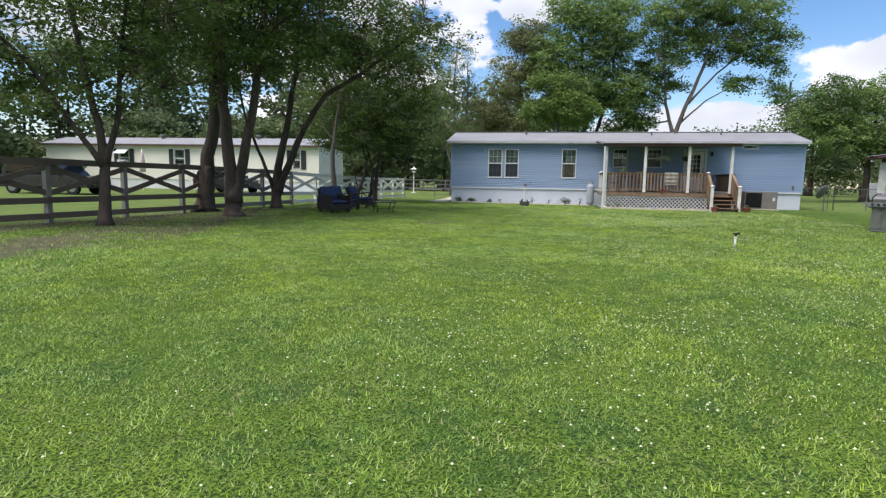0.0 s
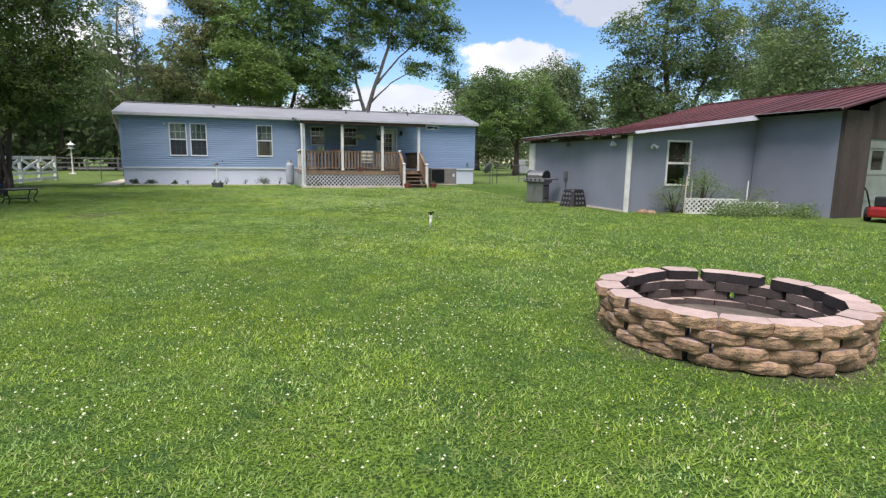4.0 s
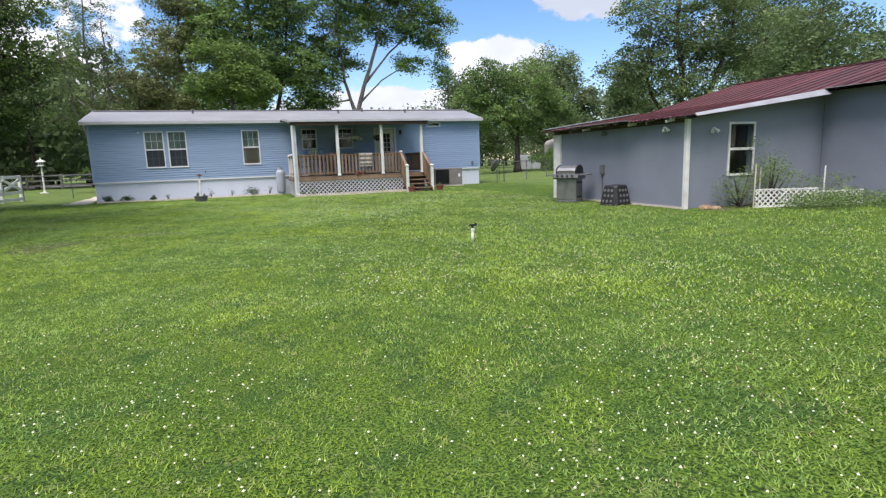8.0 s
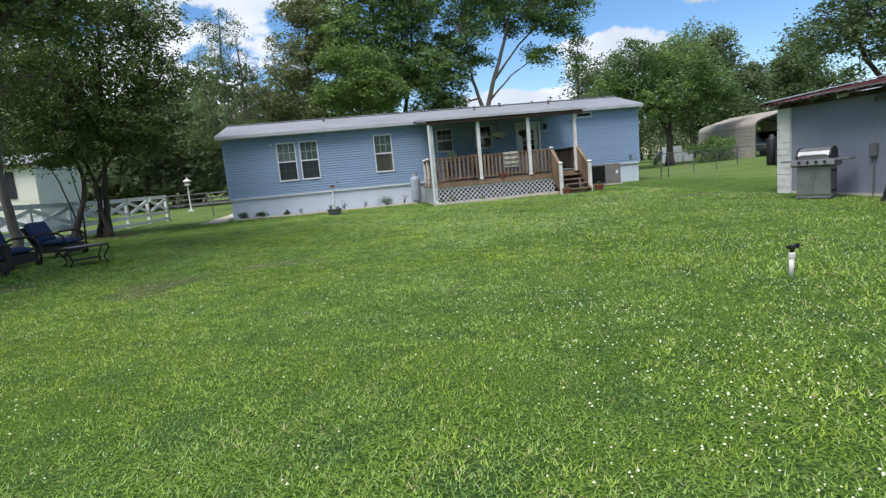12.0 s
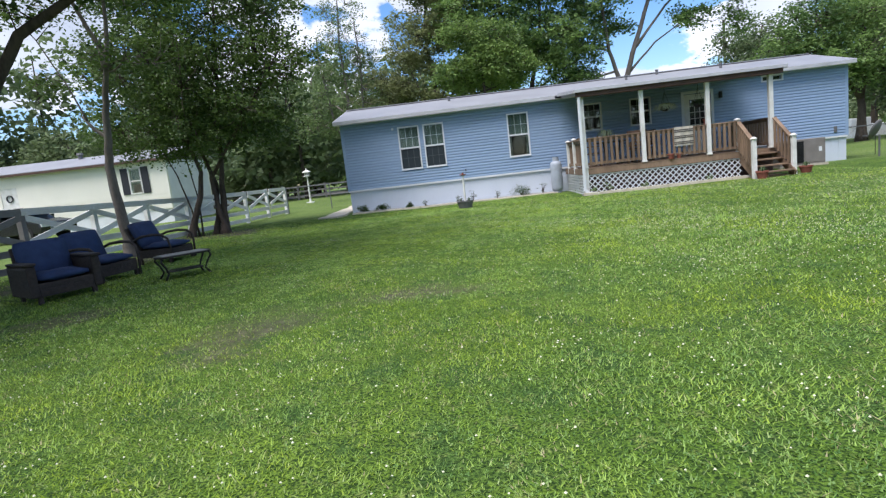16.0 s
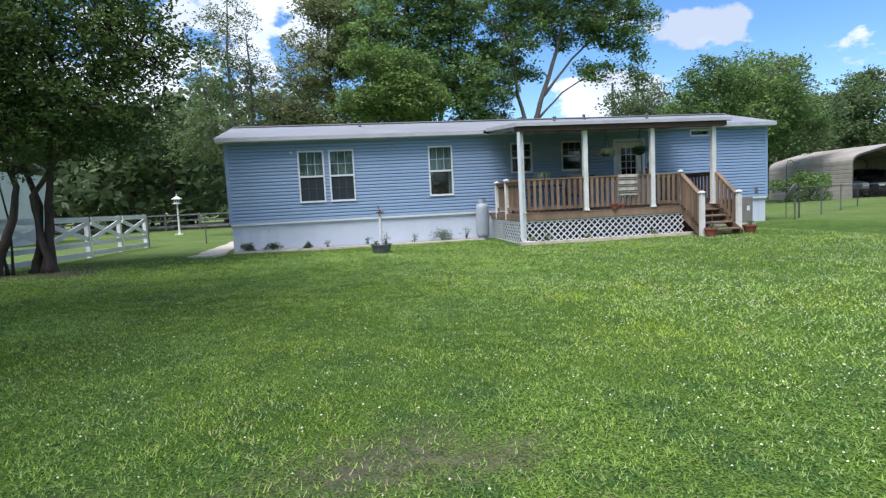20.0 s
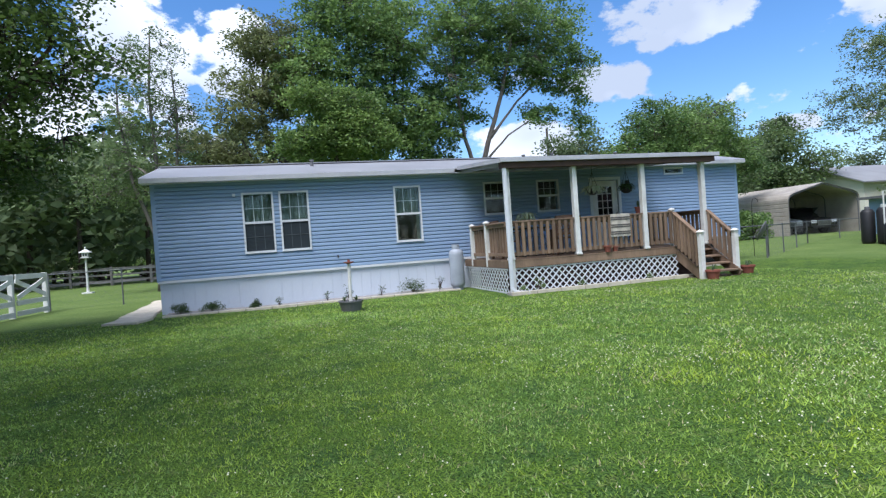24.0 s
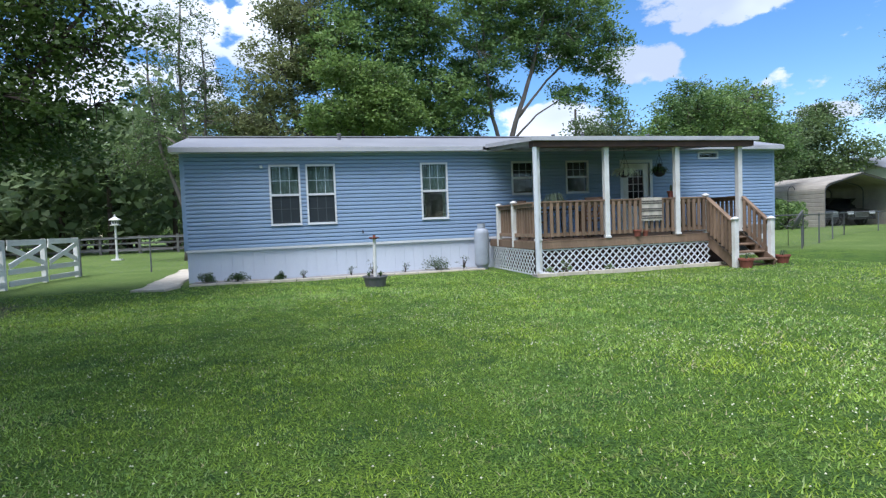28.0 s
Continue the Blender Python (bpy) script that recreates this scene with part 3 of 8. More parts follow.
    tone = 0.55 * rng.uniform(0, 1, len(lob))[lobe_of] + 0.45 * rng.uniform(0, 1, len(ends))
    tone_attribute(me, np.repeat(np.clip(tone[k] + rng.normal(0, 0.16, count), 0, 1), 4))
    new("crown", me).parent = top
    return top


def bush(name, at, size, label, count, leaf, length, seed, category="bush", group="", spread=0.17):
    rng = np.random.default_rng(seed)
    top = thing(name, at, label, category, group)
    lobes = rng.normal(size=(14, 3)) * np.array(size) * (0.30, 0.30, 0.22) + (0, 0, size[2] * 0.5)
    lobes[:, 2] = np.clip(lobes[:, 2], 0.1 * size[2], None)
    stems = Shape()
    for c in lobes[:8]:
        stems.tube([(0, 0, 0), tuple(c * 0.5 + (0, 0, 0.02)), tuple(c)], [0.03 * size[2], 0.02 * size[2], 0.006 * size[2]], 5)
    part("stem", stems, BARK, top)
    v, k = leaves(rng, lobes, min(size) * spread, count, length, length * 0.5)
    v[:, :, 2] = np.maximum(v[:, :, 2], 0.01)
    me = mesh_from_arrays("foliage", v, 4, leaf)
    tone_attribute(me, np.repeat(rng.uniform(0, 1, len(k)), 4))
    new("foliage", me).parent = top
    return top


# ---- ground ----
def ground_sheet():
    far = [-1500, -700, -350, -180, -110, -75, -55, -40, -30]
    xs = np.array(far + list(np.arange(-22, 24.01, 0.4)) + [26, 30, 36, 44, 55, 75, 110, 180, 350, 700, 1500])
    ys = np.array([-1500, -700, -350, -180, -90, -45, -25, -15] + list(np.arange(-8, 38.01, 0.4)) + [40, 44, 50, 58, 70, 90, 130, 200, 350, 700, 1500])
    gx, gy = np.meshgrid(xs, ys)
    verts = np.stack((gx, gy, gz(gx, gy) * (np.abs(gx) < 80)), -1).reshape(-1, 3)
    nx, ny = len(xs), len(ys)
    idx = np.arange(nx * ny).reshape(ny, nx)
    quads = np.stack((idx[:-1, :-1], idx[:-1, 1:], idx[1:, 1:], idx[1:, :-1]), -1).reshape(-1, 4)
    me = bpy.data.meshes.new("ground")
    me.from_pydata(verts.tolist(), [], quads.tolist())
    at = me.attributes.new("bare", "FLOAT", "POINT")
    at.data.foreach_set("value", bare(verts[:, 0], verts[:, 1]).astype(np.float32))
    # where blades stand, the shade between them goes into the ground colour
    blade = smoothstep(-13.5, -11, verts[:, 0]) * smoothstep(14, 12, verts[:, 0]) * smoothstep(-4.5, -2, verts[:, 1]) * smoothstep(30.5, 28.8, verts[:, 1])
    me.attributes.new("gap_shade", "FLOAT", "POINT").data.foreach_set("value", blade.astype(np.float32))
    for p in me.polygons:
        p.use_smooth = True
    m = bpy.data.materials.new("lawn")
    m.use_nodes = True
    nd, ln = m.node_tree.nodes, m.node_tree.links
    b = nd["Principled BSDF"]
    b.inputs["Roughness"].default_value, b.inputs["Specular IOR Level"].default_value = 0.9, 0.15
    co = nd.new("ShaderNodeTexCoord")

    def noise_at(scale, detail=4):
        n = nd.new("ShaderNodeTexNoise")
        n.inputs["Scale"].default_value, n.inputs["Detail"].default_value = scale, detail
        ln.new(co.outputs["Object"], n.inputs["Vector"])
        return n.outputs["Fac"]

    def blend(fac, a, c, lo=0.35, hi=0.65):
        r, x = nd.new("ShaderNodeMapRange"), nd.new("ShaderNodeMix")
        r.inputs["From Min"].default_value, r.inputs["From Max"].default_value = lo, hi
        ln.new(fac, r.inputs["Value"])
        x.data_type = "RGBA"
        for s, v in (("A", a), ("B", c)):
            if hasattr(v, "is_output"):
                ln.new(v, x.inputs[s])
            else:
                x.inputs[s].default_value = (*v, 1)
        ln.new(r.outputs[0], x.inputs["Factor"])
        return x.outputs["Result"]

    small = noise_at(70, 7)
    turf = blend(noise_at(0.45), (0.10, 0.18, 0.022), (0.16, 0.25, 0.03))
    turf = blend(noise_at(2.2, 6), (0.07, 0.135, 0.03), turf, 0.36, 0.52)
    turf = blend(noise_at(9.0, 5), (0.19, 0.25, 0.06), turf, 0.34, 0.44)
    # among the blades the ground is darkened for the shade in their gaps
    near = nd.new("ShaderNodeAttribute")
    near.attribute_name = "gap_shade"
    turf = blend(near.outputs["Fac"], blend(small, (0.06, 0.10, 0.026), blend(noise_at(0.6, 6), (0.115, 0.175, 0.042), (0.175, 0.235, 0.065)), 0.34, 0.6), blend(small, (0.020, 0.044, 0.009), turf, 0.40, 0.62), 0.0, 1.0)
    soil = blend(noise_at(9, 6), (0.045, 0.038, 0.03), (0.145, 0.12, 0.092))
    at = nd.new("ShaderNodeAttribute")
    at.attribute_name = "bare"
    brk = nd.new("ShaderNodeMath")
    brk.operation = "MULTIPLY_ADD"
    ln.new(noise_at(14, 5), brk.inputs[0])
    brk.inputs[1].default_value = 0.9
    ln.new(at.outputs["Fac"], brk.inputs[2])
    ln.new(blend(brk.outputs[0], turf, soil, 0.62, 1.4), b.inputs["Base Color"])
    bp = nd.new("ShaderNodeBump")
    bp.inputs["Strength"].default_value, bp.inputs["Distance"].default_value = 0.7, 0.03
    ln.new(small, bp.inputs["Height"])
    ln.new(bp.outputs[0], b.inputs["Normal"])
    me.materials.append(m)
    return tagged(new("ground", me), "green lawn of grass and clover with worn soil patches", "ground", kind="structure")


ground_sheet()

# ---- the blue house ----
HX0, HX1, HY, HB = -5.95, 11.65, 30.18, 35.08
SKIRT_TOP, EAVE = 0.87, 3.27
O = Vector((2.85, 30.18, 0.0))
LEAN_HOUSE = -0.28                       # the house stands a touch higher at its east end
house = thing("house", O, "blue vinyl-sided mobile home with white trim and skirting", "house")
house.rotation_euler = (0, radians(LEAN_HOUSE), 0)

WINDOWS = ((-3.88, -3.20, 1.45, 2.90, "curtain"), (-2.97, -2.31, 1.45, 2.90, "curtain"), (0.05, 0.72, 1.47, 2.91, "part"),
           (2.68, 3.30, 2.07, 2.92, "dark"), (4.36, 5.00, 2.07, 2.92, "dark"))
SLOT = (8.86, 9.50, 3.02, 3.15)
DOOR = (6.18, 7.10, 0.84, 2.88)
HOLES = [w[:4] for w in WINDOWS] + [SLOT, DOOR]

wall = part("wall_front", Shape(O).sheet(HX0, HX1, SKIRT_TOP, EAVE, HY + 0.03, HY + 0.13, HOLES), SIDING, house)
# lapped siding, each course cut round the openings
for i in range(24):
    z0 = SKIRT_TOP + i * 0.1
    cuts = sorted((h[0] - 0.04, h[1] + 0.04) for h in HOLES if h[2] - 0.04 < z0 + 0.05 < h[3] + 0.04)
    a = HX0
    spans = []
    for c, d in cuts:
        if c > a:
            spans.append((a, c))
        a = max(a, d)
    spans.append((a, HX1))
    for a, b in spans:
        s = Shape(O)
        prof = ((HY + 0.028, z0), (HY - 0.02, z0), (HY - 0.022, z0 + 0.012), (HY - 0.018, z0 + 0.062), (HY + 0.012, z0 + 0.1), (HY + 0.028, z0 + 0.1))
        k = len(prof)
        s.add([(x, y, z) for x in (a, b) for y, z in prof], [tuple(range(k)), tuple(range(2 * k - 1, k - 1, -1))] + [(i, k + i, k + (i + 1) % k, (i + 1) % k) for i in range(k)])
        part("siding_board", s, SIDING, wall)
for x, name in ((HX0, "corner_trim"), (HX1, "corner_trim")):
    part(name, Shape(O).box(x - 0.05, x + 0.05, HY - 0.02, HY + 0.1, SKIRT_TOP - 0.02, EAVE), SIDING, house, bevel=0.008)
part("wall_west", Shape(O).box(HX0, HX0 + 0.1, HY + 0.13, HB - 0.1, SKIRT_TOP, EAVE).add([(HX0, HY + 0.1, EAVE), (HX0, HB, EAVE), (HX0, 32.63, 3.95), (HX0 + 0.1, HY + 0.1, EAVE), (HX0 + 0.1, HB, EAVE), (HX0 + 0.1, 32.63, 3.95)], [(0, 2, 1), (3, 4, 5), (0, 1, 4, 3), (1, 2, 5, 4), (2, 0, 3, 5)]), SIDING, house)
part("wall_east", Shape(O).box(HX1 - 0.1, HX1, HY + 0.13, HB - 0.1, SKIRT_TOP, EAVE).add([(HX1, HY + 0.1, EAVE), (HX1, HB, EAVE), (HX1, 32.63, 3.95), (HX1 - 0.1, HY + 0.1, EAVE), (HX1 - 0.1, HB, EAVE), (HX1 - 0.1, 32.63, 3.95)], [(0, 1, 2), (3, 5, 4), (0, 3, 4, 1), (1, 4, 5, 2), (2, 5, 3, 0)]), SIDING, house)
part("wall_back", Shape(O).box(HX0, HX1, HB - 0.1, HB, SKIRT_TOP, EAVE), SIDING, house)
# room surfaces coloured near black for the darkness behind the windows
part("interior_floor", Shape(O).box(HX0 + 0.1, HX1 - 0.1, HY + 0.13, HB - 0.1, SKIRT_TOP - 0.12, SKIRT_TOP), ROOM_SHADE, house)
part("interior_ceiling", Shape(O).box(HX0 + 0.1, HX1 - 0.1, HY + 0.13, HB - 0.1, EAVE - 0.08, EAVE), ROOM_SHADE, house)
part("interior_wall", Shape(O).box(HX0 + 0.1, HX1 - 0.1, 31.9, 32.0, SKIRT_TOP, EAVE - 0.08), ROOM_SHADE, house)
# skirting with its ribbed panels and the white band over it
skirt = part("skirting", Shape(O).box(HX0 + 0.01, HX1 - 0.01, HY + 0.05, HY + 0.09, -0.12, SKIRT_TOP - 0.02), SKIRT, house)
n = 68
for i in range(n):
    a = HX0 + (HX1 - HX0) * i / n
    b = HX0 + (HX1 - HX0) * (i + 1) / n
    part("panel", Shape(O).box(a + 0.004, b - 0.003, HY + 0.038, HY + 0.052, -0.1, SKIRT_TOP - 0.05), SKIRT, skirt)
for side, x in (("skirting_side", HX0 + 0.02), ("skirting_side", HX1 - 0.06)):
    part(side, Shape(O).box(x, x + 0.04, HY + 0.09, HB, -0.12, SKIRT_TOP), SKIRT, house)
part("band", Shape(O).box(HX0 - 0.02, HX1 + 0.02, HY - 0.02, HY + 0.03, SKIRT_TOP - 0.065, SKIRT_TOP + 0.005), WHITE, house, "white starter strip", bevel=0.006)
# roof
R0, R1, RY0, RY1, RIDGE = HX0 - 0.22, HX1 + 0.15, HY - 0.28, HB + 0.28, 32.63


def roof_z(y):
    return 3.36 + (4.02 - 3.36) * (1 - abs(y - RIDGE) / (RIDGE - RY0))


def slope(x0, x1, ya, yb, lift=0.0, thick=0.03):
    s = Shape(O)
    pts = [(x, y, roof_z(y) + dz + lift) for dz in (-thick, 0) for y in (ya, yb) for x in (x0, x1)]
    return s.add(pts, [(0, 2, 3, 1), (4, 5, 7, 6), (0, 1, 5, 4), (1, 3, 7, 5), (3, 2, 6, 7), (2, 0, 4, 6)])


roof = part("roof", slope(R0, R1, RY0, RIDGE), ROOF_METAL, house)
part("roof_back", slope(R0, R1, RY1, RIDGE), ROOF_METAL, house)
part("ridge_cap", Shape(O).bar((R0, RIDGE, 4.03), (R1, RIDGE, 4.03), 0.3, 0.03), ROOF_METAL, roof)
part("fascia", Shape(O).box(R0, 1.72, RY0 - 0.03, RY0, 3.235, 3.355), TRIM_METAL, house, "pale metal fascia board", bevel=0.004)
part("fascia", Shape(O).box(7.62, R1, RY0 - 0.03, RY0, 3.235, 3.355), TRIM_METAL, house, "pale metal fascia board", bevel=0.004)
part("soffit", Shape(O).box(R0, R1, RY0, HY + 0.03, 3.235, 3.25), WHITE, house)
for x in (R0, R1):
    s = Shape(O)
    for ya in (RY0, RY1):
        s.bar((x, ya, roof_z(ya) - 0.06), (x, RIDGE, roof_z(RIDGE) - 0.06), 0.025, 0.13)
    part("barge_board", s, TRIM_METAL, house)
for x, y in ((-2.0, 31.9), (4.7, 31.7), (8.2, 31.8), (6.0, 32.2)):
    part("vent_pipe", Shape(O).lathe((x, y, roof_z(y) - 0.02), [(0.05, 0), (0.05, 0.16), (0.07, 0.17), (0.06, 0.2)], 10), GREY_PLASTIC, roof)


def house_window(x0, x1, z0, z1, dress):
    w = part("window", Shape(O).sheet(x0 - 0.045, x1 + 0.045, z0 - 0.045, z1 + 0.045, HY - 0.04, HY + 0.045, [(x0, x1, z0, z1)]), WHITE, house, "white vinyl sash window", bevel=0.0)
    zm = (z0 + z1) / 2
    part("meeting_rail", Shape(O).box(x0, x1, HY - 0.02, HY + 0.03, zm - 0.028, zm + 0.028), WHITE, w)
    part("sill", Shape(O).box(x0 - 0.05, x1 + 0.05, HY - 0.05, HY - 0.02, z0 - 0.06, z0 - 0.04), WHITE, w, bevel=0.005)
    for a, b, y in ((z0, zm, HY + 0.025), (zm, z1, HY + 0.008)):
        p = part("pane", Shape(O).box(x0, x1, y, y + 0.005, a, b), GLASS, w)
        p.visible_shadow = False
        # lower bars take the dark mesh colour, dimmed as if behind the screen
        for i in (1, 2):
            part("muntin", Shape(O).box(x0 + (x1 - x0) * i / 3 - 0.007, x0 + (x1 - x0) * i / 3 + 0.007, y + 0.006, y + 0.014, a, b), WHITE if b == z1 else SCREEN, w)
        part("muntin", Shape(O).box(x0, x1, y + 0.006, y + 0.014, (a + b) / 2 - 0.007, (a + b) / 2 + 0.007), WHITE if b == z1 else SCREEN, w)
    if dress != "dark":
        def folds(xa, xb, za, zb, y):
            k, pts = 24, []
            for i in range(k + 1):
                x = xa + (xb - xa) * i / k
                pts.append((x, y + 0.012 * math.sin(i * 1.9)))
            s = Shape(O)
            s.add([(x, yy, z) for z in (za, zb) for x, yy in pts], [(i, i + 1, k + 2 + i, k + 1 + i) for i in range(k)])
            return s
        part("curtain", folds(x0 - 0.03, x1 + 0.03, zm if dress == "curtain" else zm + 0.02, z1 + 0.03, HY + 0.16), CURTAIN, w, "pale green curtain")
        if dress == "curtain":
            part("insect_screen", Shape(O).box(x0, x1, HY + 0.006, HY + 0.009, z0, zm - 0.02), SCREEN, w)
            # dim grey bars before the mesh stand in for the white grille behind
            for i in (1, 2):
                part("muntin", Shape(O).box(x0 + (x1 - x0) * i / 3 - 0.008, x0 + (x1 - x0) * i / 3 + 0.008, HY + 0.001, HY + 0.006, z0, zm - 0.03), MUNTIN_DIMMED, w)
            part("muntin", Shape(O).box(x0, x1, HY - 0.001, HY + 0.004, (z0 + zm) / 2 - 0.008, (z0 + zm) / 2 + 0.008), MUNTIN_DIMMED, w)
        else:
            part("curtain", folds(x0 - 0.03, x0 + 0.10, z0, zm, HY + 0.16), CURTAIN, w, "pale green curtain")
            part("curtain", folds(x1 - 0.08, x1 + 0.03, z0, zm, HY + 0.16), CURTAIN, w, "pale green curtain")
    else:
        part("curtain", Shape(O).box(x0, x1, HY + 0.14, HY + 0.15, zm + 0.05, z1), DARK_SHUTTER, w)
    return w


for spec in WINDOWS:
    house_window(*spec)
x0, x1, z0, z1 = SLOT
w = part("window", Shape(O).sheet(x0 - 0.05, x1 + 0.05, z0 - 0.05, z1 + 0.05, HY - 0.035, HY + 0.045, [SLOT]), WHITE, house, "small horizontal white-framed window")
part("pane", Shape(O).box(x0, x1, HY + 0.01, HY + 0.015, z0, z1), GLASS, w).visible_shadow = False
# dark sheet added behind the glass to make the slot look unlit
part("dark_slot_backing", Shape(O).box(x0 - 0.02, x1 + 0.02, HY + 0.135, HY + 0.145, z0 - 0.02, z1 + 0.02), SCREEN, w)
# door with nine lights
x0, x1, z0, z1 = DOOR
d = part("door", Shape(O).sheet(x0 + 0.02, x1 - 0.02, z0, z1 - 0.02, HY + 0.02, HY + 0.06, [(x0 + 0.2, x1 - 0.2, z0 + 0.75, z1 - 0.2)]), WHITE_PAINT, house, "white glazed back door")
part("door_frame", Shape(O).sheet(x0 - 0.09, x1 + 0.09, z0, z1 + 0.09, HY - 0.03, HY + 0.02, [(x0, x1, z0 - 1, z1)]), WHITE, d)
part("pane", Shape(O).box(x0 + 0.2, x1 - 0.2, HY + 0.035, HY + 0.04, z0 + 0.75, z1 - 0.2), GLASS, d).visible_shadow = False
for i in (1, 2):
    xx = x0 + 0.2 + (x1 - x0 - 0.4) * i / 3
    part("muntin", Shape(O).box(xx - 0.01, xx + 0.01, HY + 0.022, HY + 0.034, z0 + 0.75, z1 - 0.2), WHITE_PAINT, d)
for i in range(1, 5):
    zz = z0 + 0.75 + (z1 - 0.2 - z0 - 0.75) * i / 5
    part("muntin", Shape(O).box(x0 + 0.2, x1 - 0.2, HY + 0.022, HY + 0.034, zz - 0.01, zz + 0.01), WHITE_PAINT, d)
part("door_handle", Shape(O).lathe((x1 - 0.09, HY - 0.02, z0 + 0.98), [(0.008, 0), (0.03, 0.01), (0.03, 0.05), (0.008, 0.06)], 10), STEEL, d)
part("wall_lamp", Shape(O).box(7.36, 7.46, HY - 0.12, HY - 0.02, 2.62, 2.84), BLACK, house, "small black porch lamp", bevel=0.02)
part("wall_lamp", Shape(O).box(-4.13, -4.06, HY - 0.09, HY - 0.01, 2.86, 2.93), WHITE, house, "small white floodlight", bevel=0.01)
part("hose_tap", Shape(O).tube([(-1.62, HY, 1.18), (-1.62, HY - 0.1, 1.18), (-1.62, HY - 0.13, 1.12)], 0.018, 8), BLACK, house)
part("utility_box", Shape(O).box(11.2, 11.3, HY - 0.05, HY, 1.0, 1.2), GREY_PLASTIC, house, bevel=0.01)

# ---- porch ----
PY = 27.10
DECK = 0.80
porch = thing("porch", O, "brown wooden deck porch with white posts and lattice skirt", "porch")
porch.rotation_euler = (0, radians(LEAN_HOUSE), 0)
POSTS = (2.03, 3.78, 5.69, 7.50)
for i, x in enumerate(POSTS):
    p = part("post", Shape(O).box(x - 0.06, x + 0.06, PY - 0.06, PY + 0.06, -0.05 if i in (0,) else DECK, 2.94), WHITE_PAINT, porch, "white-wrapped porch post", bevel=0.008)
    part("post_cap", Shape(O).box(x - 0.07, x + 0.07, PY - 0.07, PY + 0.07, 2.89, 2.93), WHITE_PAINT, p, bevel=0.01)
    part("post_foot", Shape(O).box(x - 0.075, x + 0.075, PY - 0.075, PY + 0.075, DECK, DECK + 0.05), WHITE_PAINT, p, bevel=0.01)
part("downspout", Shape(O).bar((1.93, PY - 0.16, 3.02), (1.93, PY - 0.16, 0.14), 0.075, 0.06, (0, 1, 0)).bar((1.93, PY - 0.16, 0.17), (2.03, PY - 0.2, 0.07), 0.075, 0.06).bar((2.02, PY - 0.2, 0.075), (2.30, PY - 0.3, 0.05), 0.075, 0.06), WHITE, porch, "white aluminium downspout")
part("beam", Shape(O).box(1.88, 7.78, PY - 0.20, PY + 0.03, 2.91, 3.06), DARK_WOOD, porch, "dark-stained header beam", bevel=0.006)
# lean-to roof of the porch
s = Shape(O)
ROOF_F, ROOF_B = (26.87, 3.12), (30.4, 3.43)
pr = [(x, y, z + dz) for dz in (-0.05, 0) for (y, z) in (ROOF_F, ROOF_B) for x in (1.84, 7.86)]
s.add(pr, [(0, 2, 3, 1), (4, 5, 7, 6), (0, 1, 5, 4), (1, 3, 7, 5), (3, 2, 6, 7), (2, 0, 4, 6)])
proof = part("porch_roof", s, ROOF_METAL, porch)
part("fascia", Shape(O).box(1.82, 7.88, 26.83, 26.87, 3.04, 3.135), TRIM_METAL, porch, "pale metal gutter edge", bevel=0.006)
for x in (1.82, 7.86):
    part("side_fascia", Shape(O).bar((x, 26.85, 3.08), (x, 29.95, 3.36), 0.03, 0.1), TRIM_METAL, porch)
for i in range(9):
    x = 1.98 + i * 0.71
    part("rafter", Shape(O).bar((x, 27.15, 3.03), (x, 30.12, 3.28), 0.04, 0.1), TRIM_METAL, proof)
# deck floor
deck = part("deck", Shape(O).box(1.96, 7.70, PY - 0.02 + 0.06, HY - 0.03, DECK - 0.19, DECK - 0.03), DECK_WOOD, porch)
for i in range(21):
    y0 = PY - 0.05 + i * 0.143
    xb = 6.62 if y0 < PY + 0.2 else 7.74
    part("deck_board", Shape(O).box(1.92, xb, y0, y0 + 0.137, DECK - 0.03, DECK), DECK_WOOD, deck)
part("rim_board", Shape(O).box(1.92, 6.60, PY - 0.045, PY - 0.005, DECK - 0.19, DECK - 0.032), DECK_WOOD, porch)
part("rim_board", Shape(O).box(1.92, 1.96, PY - 0.045, HY - 0.05, DECK - 0.19, DECK - 0.032), DECK_WOOD, porch)


def railing(a, b, zt=1.68, zb=0.93, gap=0.145):
    """A run of rail from a to b with its balusters."""
    a, b = Vector((*a, 0)), Vector((*b, 0))
    za, zc = (zt, zt) if not isinstance(zt, tuple) else zt
    ba, bc = (zb, zb) if not isinstance(zb, tuple) else zb
    r = part("railing", Shape(O).bar(a + Vector((0, 0, za)), b + Vector((0, 0, zc)), 0.12, 0.038), DECK_WOOD, porch, bevel=0.004)
    part("rail", Shape(O).bar(a + Vector((0, 0, za - 0.06)), b + Vector((0, 0, zc - 0.06)), 0.038, 0.08), DECK_WOOD, r)
    part("rail", Shape(O).bar(a + Vector((0, 0, ba)), b + Vector((0, 0, bc)), 0.038, 0.08), DECK_WOOD, r)
    k = max(2, int((b - a).length / gap))
    n = (b - a).normalized().cross(Vector((0, 0, 1))) * 0.038
    for i in range(k):
        f = (i + 0.5) / k
        p = a.lerp(b, f) + n
        part("baluster", Shape(O).bar(p + Vector((0, 0, ba + (bc - ba) * f - 0.05)), p + Vector((0, 0, za + (zc - za) * f - 0.03)), 0.04, 0.07, (b - a).normalized()), DECK_WOOD, r)
    return r


